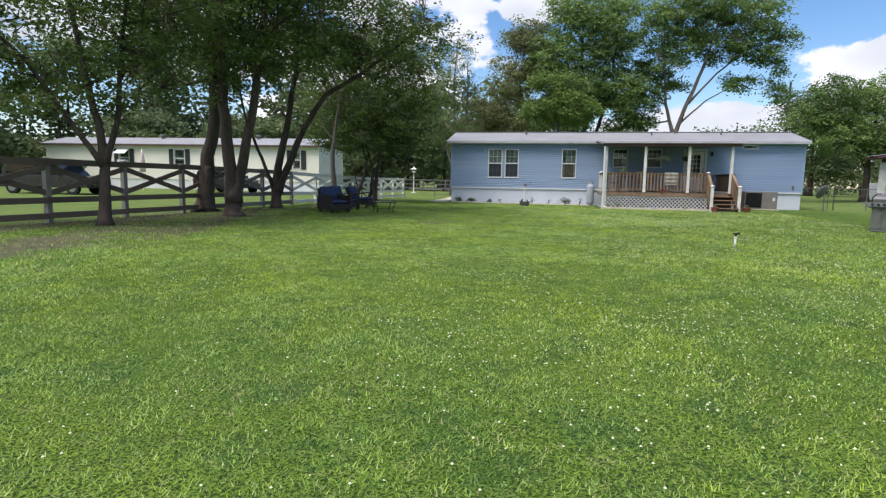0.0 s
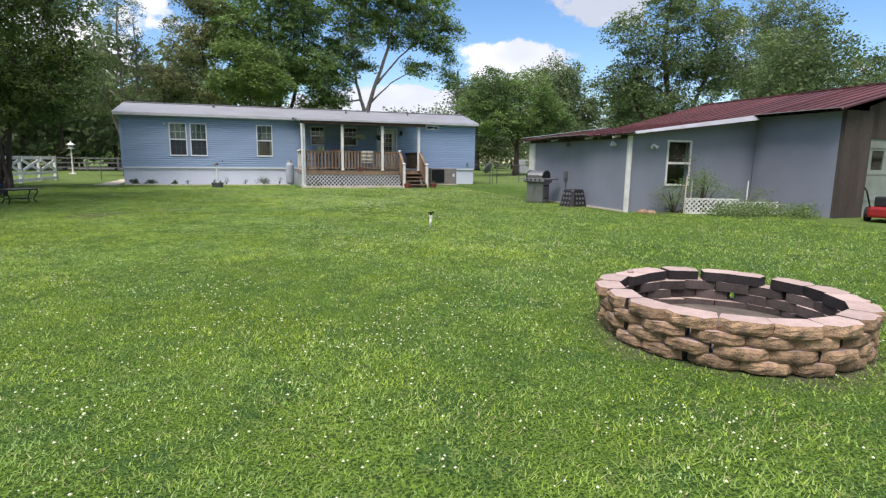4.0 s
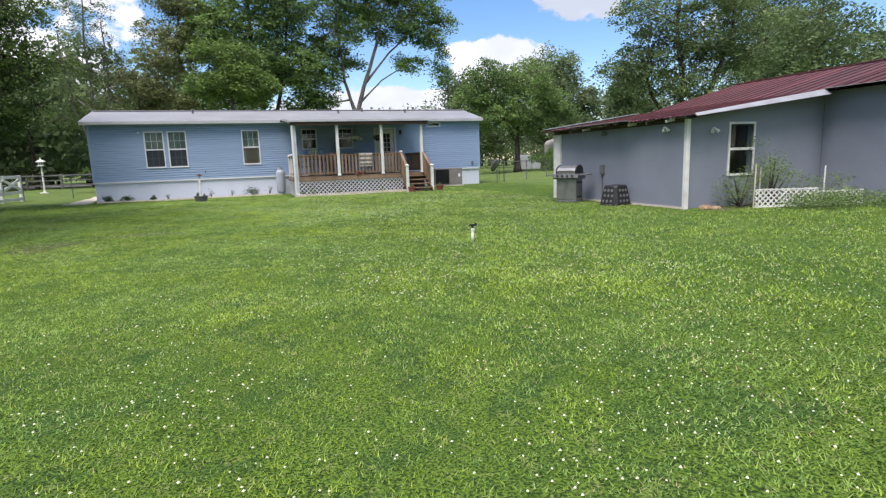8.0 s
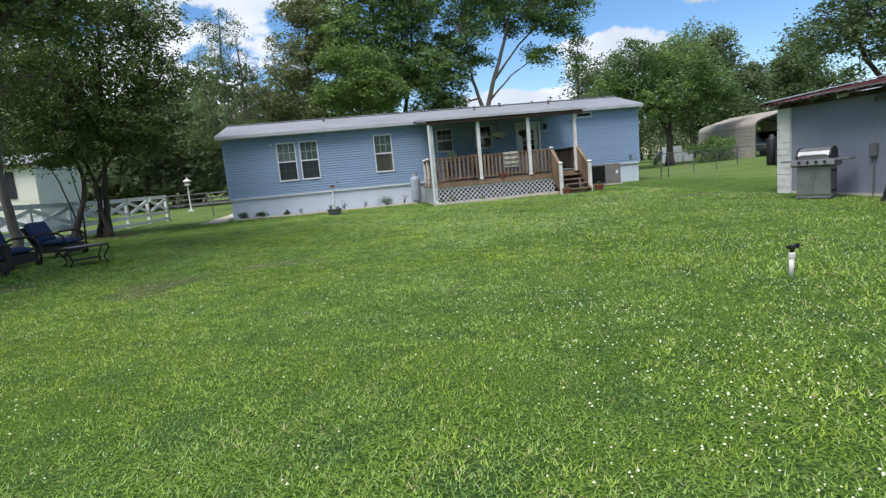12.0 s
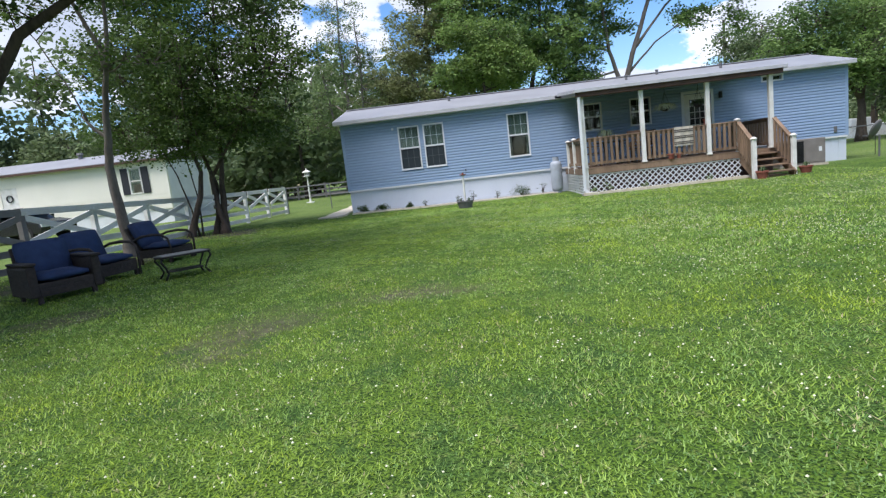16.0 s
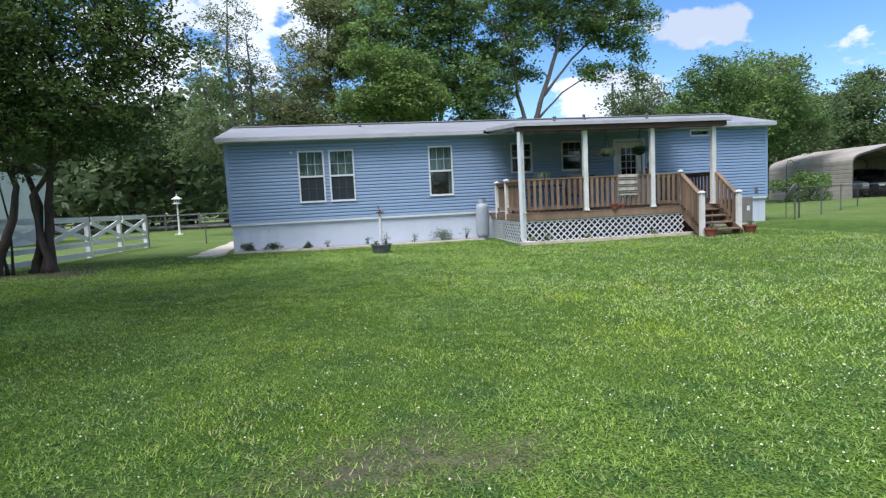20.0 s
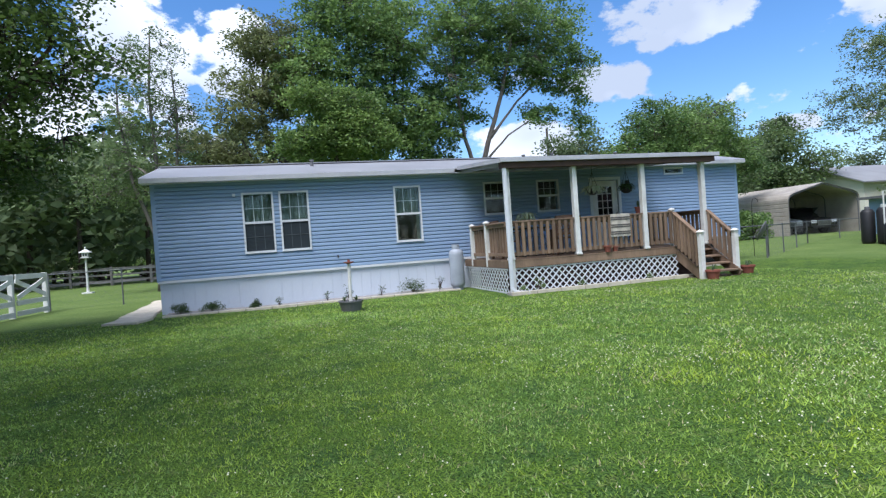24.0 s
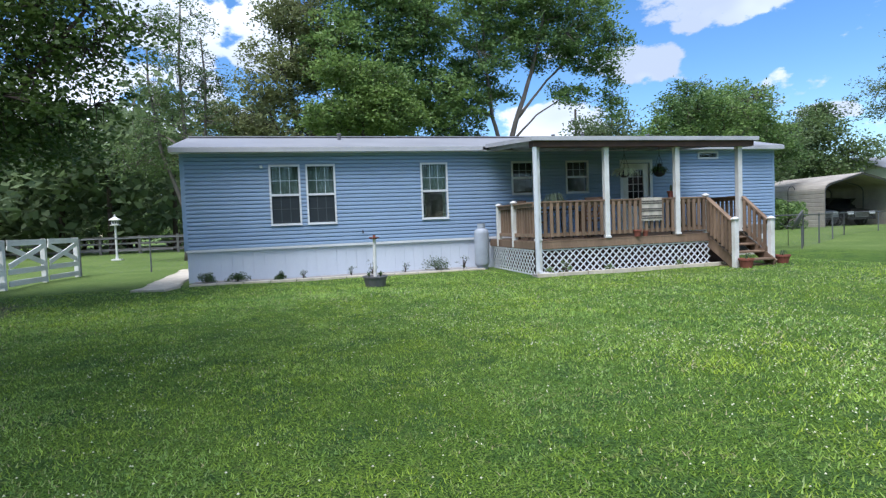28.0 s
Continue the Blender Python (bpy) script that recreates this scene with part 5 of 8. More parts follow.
def fence_post(parent, y, m, label=""):
    x = fence_x(y)
    part("post", Shape(OF).box(x - 0.06, x + 0.06, y - 0.065, y + 0.065, -0.05, fence_z(y, 1.5)), m, parent, label, bevel=0.01)


fence = thing("board_fence", OF, "board fence with crossed rails, brown in part and weathered white further on", "fence", kind="structure")
for i in range(-4, 12):
    y = fence_y(i)
    m = FENCE_WOOD if y < 16.0 else FENCE_GREY if y < 20.5 else FENCE_WHITE
    fence_post(fence, y, FENCE_GREY if y < 22.5 else m, "grey-washed fence post" if y < 22.5 else "")
    if i < 11:
        fence_bay(fence, y, fence_y(i + 1), m)
gate = thing("board_gate", OF, "white X-braced board gate in two panels", "gate")
for i in (11, 12):
    fence_post(gate, fence_y(i + 1), FENCE_WHITE)
    fence_bay(gate, fence_y(i) + 0.14, fence_y(i + 1), FENCE_WHITE)


def chain_link(name, pts, high, label, gap=0.28):
    f = thing(name, (*pts[0], 0), label, "fence", kind="structure")
    o = Vector((*pts[0], 0))
    for a, b in zip(pts, pts[1:]):
        a, b = Vector((*a, 0)), Vector((*b, 0))
        ln = (b - a).length
        k = max(1, round(ln / 2.6))
        for i in range(k + 1):
            p = a.lerp(b, i / k)
            part("post", Shape(o).tube([p + Vector((0, 0, -0.05)), p + Vector((0, 0, high + 0.05))], 0.025, 7), GALV, f)
        part("top_rail", Shape(o).tube([a + Vector((0, 0, high)), b + Vector((0, 0, high))], 0.018, 6), GALV, f)
        s, t = Shape(o), (b - a).normalized()
        for way in (0, 1):
            u = -high
            while u < ln:
                u0, u1 = max(u, 0), min(u + high, ln)
                z0, z1 = (u0 - u, u1 - u) if way else (high - (u0 - u), high - (u1 - u))
                s.tube([a + t * u0 + Vector((0, 0, max(z0, 0.02))), a + t * u1 + Vector((0, 0, max(z1, 0.02)))], 0.0018, 3)
                u += gap
        tagged(part("wire_mesh", s, GALV, f), kind="stuff")
    return f


chain_link("chain_link_fence", [(-10.1, 35.4), (-6.2, 36.2)], 1.15, "low chain-link fence between gate and house")
chain_link("chain_link_fence", [(12.0, 32.5), (13.3, 30.6), (19.4, 34.2), (30.0, 36.5)], 1.15, "low chain-link fence beside the house")

lamp = thing("lamp_post", (-12.35, 46.6, 0), "white garden lamp post with a lantern head", "lamp post")
part("foot", Shape().box(-0.22, 0.22, -0.22, 0.22, 0, 0.07), WHITE_PAINT, lamp, bevel=0.01)
part("pole", Shape().lathe((0, 0, 0.07), [(0.085, 0), (0.065, 0.1), (0.055, 0.4), (0.05, 1.70)], 12), WHITE_PAINT, lamp)
part("platform", Shape().box(-0.2, 0.2, -0.2, 0.2, 1.77, 1.81), WHITE_PAINT, lamp, bevel=0.008)
ln_ = part("lantern", Shape().box(-0.13, 0.13, -0.13, 0.13, 1.81, 2.04), WHITE_PAINT, lamp, "boxy white lantern head")
for k in range(4):
    for dx in (-0.055, 0.055):
        part("opening", Shape().turned(pose(0, 0, 1.93, 0, 0, 90 * k) @ pose(dx, -0.131, 0), 0.06, 0.006, 0.12), DARK_SHUTTER, ln_)
part("roof", Shape().add([(x, y, 2.03) for x, y in ((-0.23, -0.23), (0.23, -0.23), (0.23, 0.23), (-0.23, 0.23))] + [(x, y, 2.06) for x, y in ((-0.23, -0.23), (0.23, -0.23), (0.23, 0.23), (-0.23, 0.23))] + [(0, 0, 2.24)], [(3, 2, 1, 0), (0, 1, 5, 4), (1, 2, 6, 5), (2, 3, 7, 6), (3, 0, 4, 7), (4, 5, 8), (5, 6, 8), (6, 7, 8), (7, 4, 8)]), WHITE_PAINT, ln_)
part("finial", Shape().lathe((0, 0, 2.21), [(0.02, 0), (0.045, 0.05), (0.035, 0.09), (0.005, 0.12)], 8), WHITE_PAINT, ln_)

# ---- lawn furniture ----


def puff(m, sx, sy, sz, seed):
    """A stuffed cushion round the pose m: a full middle, thin seams and a few dents."""
    rng = np.random.default_rng(seed)
    n, pts, faces = 7, [], []
    for side in (1, -1):
        for j in range(n):
            for i in range(n):
                u, v = 2 * i / (n - 1) - 1, 2 * j / (n - 1) - 1
                full = (1 - abs(u) ** 3.2) * (1 - abs(v) ** 3.2)
                h = side * sz / 2 * (0.34 + 0.66 * full ** 0.6) * (1 + 0.10 * rng.normal() * (full > 0.1))
                rim = 1 - 0.05 * (abs(u * v) > 0.9)
                pts.append(m @ Vector((u * sx / 2 * rim, v * sy / 2 * rim, h)))
    for j in range(n - 1):
        for i in range(n - 1):
            a = j * n + i
            faces += [(a, a + 1, a + n + 1, a + n), (n * n + a, n * n + a + n, n * n + a + n + 1, n * n + a + 1)]
    ring = [i for i in range(n)] + [j * n + n - 1 for j in range(1, n)] + [(n - 1) * n + i for i in range(n - 2, -1, -1)] + [j * n for j in range(n - 2, 0, -1)]
    for a, b in zip(ring, ring[1:] + ring[:1]):
        faces.append((b, a, n * n + a, n * n + b))
    return Shape().add(pts, faces)


def armchair(at, turn, label, lean=16, hoop=True, group="blue-cushioned garden seats"):
    """A wicker chair; hoop: open bent arms, else boxed wicker arms."""
    c = thing("wicker_armchair", (*at, g(*at)), label, "chair", group, turn=turn)
    part("seat_frame", Shape().box(-0.36, 0.36, -0.38, 0.34, 0.20, 0.29), WICKER, c, bevel=0.02)
    part("apron", Shape().box(-0.35, 0.35, -0.385, -0.355, 0.10, 0.21), WICKER, c, bevel=0.01)
    part("seat_cushion", puff(pose(0, -0.05, 0.355), 0.66, 0.66, 0.15, 3), NAVY, c, "navy seat cushion", smooth=True)
    back = pose(0, 0.30 + 0.004 * lean, 0.54, -lean)
    part("back_frame", Shape().turned(back @ pose(0, 0.05, 0), 0.72, 0.05, 0.54), WICKER, c, bevel=0.02)
    part("back_cushion", puff(back @ pose(0, -0.055, 0.04, 90), 0.68, 0.56, 0.20, 5), NAVY, c, "plump navy back cushion", smooth=True)
    for sx in (-1, 1):
        if hoop:
            part("arm", Shape().tube([(sx * 0.37, 0.42, 0.50), (sx * 0.40, 0.2, 0.58), (sx * 0.41, -0.05, 0.60), (sx * 0.41, -0.26, 0.58), (sx * 0.40, -0.37, 0.50), (sx * 0.39, -0.40, 0.34), (sx * 0.38, -0.39, 0.0)], [0.022, 0.026, 0.028, 0.028, 0.025, 0.022, 0.022], 8), WICKER, c, smooth=True)
            part("side_panel", Shape().box(sx * 0.36 - 0.012, sx * 0.36 + 0.012, -0.36, 0.33, 0.14, 0.30), WICKER, c)
        else:
            part("arm", Shape().box(*sorted((sx * 0.35, sx * 0.47)), -0.40, 0.36, 0.10, 0.55), WICKER, c, bevel=0.03)
            part("arm_cap", Shape().box(*sorted((sx * 0.34, sx * 0.49)), -0.42, 0.30, 0.55, 0.59), WICKER, c, "rounded woven arm top", bevel=0.018)
        part("leg", Shape().box(sx * 0.35 - 0.025, sx * 0.35 + 0.025, 0.29, 0.35, 0.0, 0.22), WICKER, c, bevel=0.008)
        part("foot", Shape().box(sx * 0.35 - 0.03, sx * 0.35 + 0.03, -0.37, -0.31, 0.0, 0.12), WICKER, c, bevel=0.008)
    return c


armchair((-7.70, 17.72), 58, "boxy dark wicker armchair with navy cushions on the lawn", 14, False)
armchair((-7.86, 18.98), 76, "dark wicker armchair with plump navy cushions and bent arms", 18)
armchair((-7.86, 20.95), 84, "dark reclining wicker chair with navy cushions by a thin tree", 26)
tb = thing("garden_coffee_table", (-6.22, 18.60, g(-6.22, 18.60)), "low iron coffee table with a long slate-tiled top on the lawn", "table", turn=44)
tb.scale = (0.80, 0.84, 0.86)


def wavy(hx, hy, z0, z1):
    """A long top with gently waved edges."""
    ring = []
    for k in range(40):
        a = math.tau * k / 40
        c, d = math.cos(a), math.sin(a)
        q = (abs(c) ** 5 + abs(d) ** 5) ** -0.2 * (1 + 0.025 * math.cos(6 * a))
        ring.append((hx * c * q, hy * d * q))
    n = len(ring)
    return Shape().add([(x, y, z) for z in (z0, z1) for x, y in ring], [tuple(range(n - 1, -1, -1)), tuple(range(n, 2 * n))] + [(i, (i + 1) % n, n + (i + 1) % n, n + i) for i in range(n)])


top_ = part("tabletop", wavy(0.52, 0.29, 0.41, 0.44), IRON, tb)
for i in range(4):
    for j in range(2):
        part("tile", Shape().box(-0.43 + i * 0.217, -0.43 + i * 0.217 + 0.208, -0.225 + j * 0.228, -0.225 + j * 0.228 + 0.219, 0.439, 0.449), SLATE, top_, bevel=0.004)
part("lower_shelf", wavy(0.34, 0.19, 0.13, 0.15), IRON, tb)
for sx in (-1, 1):
    for sy in (-1, 1):
        part("leg", Shape().tube([(sx * 0.44, sy * 0.21, 0.42), (sx * 0.47, sy * 0.23, 0.35), (sx * 0.39, sy * 0.19, 0.22), (sx * 0.35, sy * 0.17, 0.12), (sx * 0.43, sy * 0.22, 0.0)], [0.022, 0.022, 0.018, 0.018, 0.022], 7), IRON, tb, smooth=True)

# ---- shed ----
S0 = Vector((9.35, 13.45, 0))
shed = thing("shed", S0, "grey stucco shed under a rusty red metal roof", "shed")
AX, AY0, AY1, CX, CY0 = 9.35, 13.45, 18.95, 13.8, 10.95
RX, BX = 17.3, 25.2                       # ridge and far eave


def shed_z(x):
    return float(np.interp(x, (9.05, 13.3, RX, 21.3, BX), (2.09, 2.68, 3.72, 2.68, 2.09)))


part("wall_west", Shape(S0).box(AX, AX + 0.15, AY0 + 0.15, AY1, -0.1, 2.04), SHED_WALL, shed)
SW = (10.71, 11.44, 0.77, 1.93)
sh = [(SW[0], SW[1], SW[2], SW[3])]
part("wall_south", Shape(S0).sheet(AX + 0.0, CX, -0.1, 2.0, AY0, AY0 + 0.15, sh), SHED_WALL, shed)
wb = Shape(S0)
wb.add([(AX, AY0, 2.0), (CX, AY0, 2.0), (CX, AY0, 2.64), (AX, AY0, 2.04), (AX, AY0 + 0.15, 2.0), (CX, AY0 + 0.15, 2.0), (CX, AY0 + 0.15, 2.64), (AX, AY0 + 0.15, 2.04)], [(0, 1, 2, 3), (5, 4, 7, 6), (3, 2, 6, 7), (0, 4, 5, 1)])
part("eave_infill", wb, SHED_WALL, shed)
part("wall_west", Shape(S0).box(CX, CX + 0.15, CY0, AY0 - 0.01, -0.1, 2.70), SHED_WALL, shed)
part("wall_north", Shape(S0).box(AX, BX - 0.3, AY1 - 0.15, AY1, -0.1, 2.0).add([(13.3, AY1 - 0.15, 2.0), (21.3, AY1 - 0.15, 2.0), (RX, AY1 - 0.15, 3.6), (13.3, AY1, 2.0), (21.3, AY1, 2.0), (RX, AY1, 3.6)], [(0, 1, 2), (4, 3, 5), (0, 3, 4, 1), (1, 4, 5, 2), (2, 5, 3, 0)]), SHED_WALL, shed)
part("wall_east", Shape(S0).box(BX - 0.45, BX - 0.3, CY0, AY1 - 0.15, -0.1, 2.1), SHED_WALL, shed)
part("corner_column", Shape(S0).box(CX, CX + 0.95, CY0 - 0.12, CY0, -0.1, 2.72), WOOD_RAW, shed, "rough dark board panel")
ws = Shape(S0).sheet(CX + 0.95, BX - 0.3, -0.1, 2.1, CY0, CY0 + 0.12, [(CX + 1.15, CX + 4.2, -0.2, 2.05)])
part("wall_south", ws, WOOD_RAW, shed)
ws = Shape(S0)
ws.add([(CX + 0.95, CY0, 2.1), (BX - 0.3, CY0, 2.1), (RX, CY0, 3.68), (CX + 0.95, CY0, 2.85)], [(0, 1, 2, 3)])
part("gable_infill", ws, WOOD_RAW, shed)
gd = part("garage_door", Shape(S0).sheet(CX + 1.15, CX + 4.2, -0.1, 2.05, CY0 + 0.03, CY0 + 0.08, [(CX + 1.3, CX + 1.75, 1.25, 1.75), (CX + 1.95, CX + 2.4, 1.25, 1.75), (CX + 2.6, CX + 3.05, 1.25, 1.75)]), DOOR_GREEN, shed, "weathered green garage door with small panes")
for i in range(3):
    part("pane", Shape(S0).box(CX + 1.3 + 0.65 * i, CX + 1.75 + 0.65 * i, CY0 + 0.05, CY0 + 0.055, 1.25, 1.75), GLASS, gd)
    part("rail", Shape(S0).box(CX + 1.15, CX + 4.2, CY0 + 0.015, CY0 + 0.03, 0.45 + i * 0.68, 0.49 + i * 0.68), DOOR_GREEN, gd)
# roof sheets
rs = part("roof", Shape(S0).bar((RX, CY0 - 0.3, 3.74), (RX, AY1 + 0.35, 3.74), 0.3, 0.03), SHED_ROOF, shed, "rusty red corrugated metal roof")


def roof_sheet(xa, xb, ya, yb, mat, lift=0.0):
    s = Shape(S0)
    if xa < 13.3 < xb or xa < 21.3 < xb:
        mid = 13.3 if xa < 13.3 else 21.3
        for p, q in ((xa, mid), (mid, xb)):
            t = roof_sheet(p, q, ya, yb, mat, lift)
            s.add([Vector(v) + S0 for v in t.v], t.f)
        return s
    k = max(4, int((yb - ya) / 0.075))
    pts, f = [], []
    for i in range(k + 1):
        y = ya + (yb - ya) * i / k
        dz = 0.018 * (i % 2) + lift
        for x in (xa, xb):
            pts.append((x, y, shed_z(x) + dz))
    for i in range(k):
        f.append((2 * i, 2 * i + 1, 2 * i + 3, 2 * i + 2))
    s.add(pts, f)
    n = len(pts)
    s.add([(x, y, z - 0.02) for x, y, z in pts], [(b, a, d, c) for a, b, c, d in f] + [])
    return s


rngs = np.random.default_rng(4)
y = AY0 - 0.32
while y < AY1 + 0.3:
    y2 = min(y + 0.76, AY1 + 0.35)
    part("roof_sheet", roof_sheet(9.02 + rngs.uniform(-0.05, 0.05), RX, y, y2 + 0.03, SHED_ROOF, 0.006 * rngs.uniform(0, 1)), SHED_ROOF, rs)
    y = y2
y = CY0 - 0.35
while y < AY0 - 0.33:
    y2 = min(y + 0.76, AY0 - 0.32)
    part("roof_sheet", roof_sheet(13.35 + rngs.uniform(-0.05, 0.05), RX, y, y2 + 0.02, SHED_ROOF, 0.006 * rngs.uniform(0, 1)), SHED_ROOF, rs)
    y = y2
part("roof_sheet", roof_sheet(RX, BX, CY0 - 0.3, AY1 + 0.35, SHED_ROOF), SHED_ROOF, rs)
rib_y = AY0 - 0.32
while rib_y < AY1 + 0.36:
    for xa, xb in ((9.05, 13.3), (13.3, RX)):
        part("rib", Shape(S0).bar((xa, rib_y, shed_z(xa) + 0.03), (xb, rib_y, shed_z(xb) + 0.026), 0.03, 0.024), SHED_ROOF, rs)
    rib_y += 0.38
rib_y = CY0 - 0.35
while rib_y < AY0 - 0.4:
    part("rib", Shape(S0).bar((13.35, rib_y, shed_z(13.35) + 0.03), (RX, rib_y, shed_z(RX) + 0.03), 0.03, 0.04), SHED_ROOF, rs)
    rib_y += 0.38
# bare metal strips: the edge over the window wall, a patch at the eave, a strip by the gable
part("edge_flashing", Shape(S0).add([(9.3, AY0 - 0.34, shed_z(9.3) + 0.03), (13.4, AY0 - 0.34, shed_z(13.4) + 0.03), (13.4, AY0 - 0.47, shed_z(13.4) - 0.11), (9.3, AY0 - 0.42, shed_z(9.3) - 0.035), (9.3, AY0 - 0.32, shed_z(9.3) + 0.02), (13.4, AY0 - 0.32, shed_z(13.4) + 0.02), (13.4, AY0 - 0.45, shed_z(13.4) - 0.12), (9.3, AY0 - 0.40, shed_z(9.3) - 0.045)], [(3, 2, 1, 0), (4, 5, 6, 7), (2, 3, 7, 6), (0, 1, 5, 4), (1, 2, 6, 5), (3, 0, 4, 7)]), BARE_METAL, rs, "bare silver edge sheet")
part("eave_patch", Shape(S0).bar((9.0, 15.0, shed_z(9.0) + 0.035), (9.0, 17.6, shed_z(9.0) + 0.04), 0.25, 0.012), BARE_METAL, rs, "bare metal patch")
part("gable_strip", Shape(S0).bar((9.1, AY1 + 0.16, shed_z(9.1) + 0.075), (12.6, AY1 + 0.16, shed_z(12.6) + 0.075), 0.42, 0.012), BARE_METAL, rs, "pale gable strip")
part("eave_strip", Shape(S0).bar((13.4, AY0 - 0.3, shed_z(13.4) + 0.03), (13.4, CY0 - 0.3, shed_z(13.4) + 0.03), 0.22, 0.012), BARE_METAL, rs, "bare metal eave strip")
for i in range(9):
    y = AY0 + 0.3 + i * 0.66
    part("rafter_end", Shape(S0).bar((9.08, y, shed_z(9.08) - 0.075), (9.6, y, shed_z(9.6) - 0.075), 0.035, 0.06), WHITE_PAINT if i in (0, 2, 5, 8) else WOOD_RAW, shed)
part("eave_beam", Shape(S0).box(AX - 0.02, AX + 0.1, AY0, AY1, 1.98, 2.08), WOOD_RAW, shed)
part("porch_post", Shape(S0).box(9.40 - 0.06, 9.40 + 0.05, AY0 - 0.09, AY0 - 0.004, -0.05, 2.05), WHITE_PAINT, shed, "white corner post", bevel=0.006)
cb = part("corner_boards", Shape(S0).box(AX - 0.03, AX + 0.09, AY1 - 0.38, AY1 + 0.02, -0.05, 1.98), WHITE_PAINT, shed, "white lapped corner boards")
for i in range(13):
    part("lap", Shape(S0).box(AX - 0.05, AX - 0.03, AY1 - 0.38, AY1 + 0.02, i * 0.15, i * 0.15 + 0.138), WHITE_PAINT, cb)
x0, x1, z0, z1 = SW
w = part("window", Shape(S0).sheet(x0 - 0.05, x1 + 0.05, z0 - 0.05, z1 + 0.05, AY0 - 0.03, AY0 + 0.03, [SW]), WHITE_PAINT, shed, "white-framed shed window")
part("meeting_rail", Shape(S0).box(x0, x1, AY0 - 0.02, AY0 + 0.03, 1.32, 1.38), WHITE_PAINT, w)
part("pane", Shape(S0).box(x0, x1, AY0 + 0.012, AY0 + 0.017, z0, z1), GLASS, w).visible_shadow = False
for x, y, z, m in ((9.24, 13.95, 1.90, WHITE_PAINT), (9.24, 16.3, 1.94, GREY_PLASTIC), (10.15, 13.38, 1.84, WHITE_PAINT)):
    fl = part("floodlight", Shape(S0).lathe((x, y, z - 0.03), [(0.045, 0), (0.05, 0.02), (0.02, 0.05)], 10), m, shed, "eave floodlight")
    for k in (-1, 1):
        dx, dy = (0, 0.07 * k) if y > 13.5 else (0.07 * k, 0)
        part("lamp_head", Shape(S0).tube([(x + dx * 0.4, y + dy * 0.4, z - 0.02), (x + dx, y + dy - 0.02, z - 0.05), (x + dx * 1.4, y + dy - 0.05, z - 0.09)], [0.018, 0.032, 0.045], 9), m, fl)
mt = part("meter_box", Shape(S0).box(AX - 0.08, AX, 16.36, 16.50, 0.78, 1.04), GREY_PLASTIC, shed, "small grey outlet box", bevel=0.01)
part("conduit", Shape(S0).tube([(AX - 0.03, 16.43, 0), (AX - 0.03, 16.43, 0.8)], 0.015, 6), GREY_PLASTIC, mt)
# added near-black backing and floor, so the shed window looks unlit inside
part("dark_window_backing", Shape(S0).box(AX + 0.2, CX + 1.2, AY0 + 1.6, AY0 + 1.66, 0.0, 2.0), ROOM_SHADE, shed)
part("interior_floor", Shape(S0).box(AX + 0.2, CX + 1.2, AY0 + 0.15, AY0 + 1.6, 0.0, 0.05), ROOM_SHADE, shed)
part("footing", Shape(S0).box(AX - 0.03, AX, AY0, AY1 - 0.4, -0.05, 0.05), PALE_STONE, shed)

gl = thing("gas_grill", (8.72, 17.15, g(8.7, 17.15)), "stainless gas grill with a low black-ended hood by the shed", "grill", turn=-58)
gl.scale = (0.84, 0.88, 0.95)
part("cabinet", Shape().box(-0.36, 0.36, -0.25, 0.25, 0.07, 0.70), STEEL, gl, bevel=0.01)
part("plinth", Shape().box(-0.37, 0.37, -0.26, 0.26, 0.02, 0.07), GREY_PLASTIC, gl, bevel=0.006)
for sx in (-1, 1):
    dr = part("door", Shape().box(sx * 0.18 - 0.17, sx * 0.18 + 0.17, -0.265, -0.252, 0.1, 0.66), STEEL, gl, bevel=0.004)
    part("handle", Shape().tube([(sx * 0.05, -0.27, 0.42), (sx * 0.05, -0.31, 0.45), (sx * 0.05, -0.31, 0.58), (sx * 0.05, -0.27, 0.61)], 0.01, 6), STEEL, dr)
    for z in (0.17, 0.60):
        for k in range(3):
            part("vent_slot", Shape().box(*sorted((sx * 0.359, sx * 0.368)), -0.16 + 0.12 * k, -0.08 + 0.12 * k, z - 0.03, z + 0.03), BLACK, gl)
part("control_panel", Shape().add([(x, y, z) for x in (-0.46, 0.46) for y, z in ((-0.25, 0.70), (-0.36, 0.74), (-0.34, 0.86), (0.26, 0.86), (0.26, 0.70))], [(0, 1, 2, 3, 4), (9, 8, 7, 6, 5)] + [(i, 5 + i, 5 + (i + 1) % 5, (i + 1) % 5) for i in range(5)]), STEEL, gl)
for i in range(4):
    part("knob", Shape().tube([(-0.27 + 0.18 * i, -0.35, 0.80), (-0.27 + 0.18 * i, -0.395, 0.805)], 0.032, 10), BLACK, gl)
HOOD = ((-0.26, 0.0), (-0.28, 0.08), (-0.22, 0.17), (-0.06, 0.235), (0.10, 0.24), (0.24, 0.16), (0.27, 0.0))
lid = part("lid", Shape().prism(HOOD, -0.33, 0.33), STEEL, gl, "stainless rounded hood")
lid.matrix_basis = pose(0, 0.0, 0.86, 0, 0, 90)
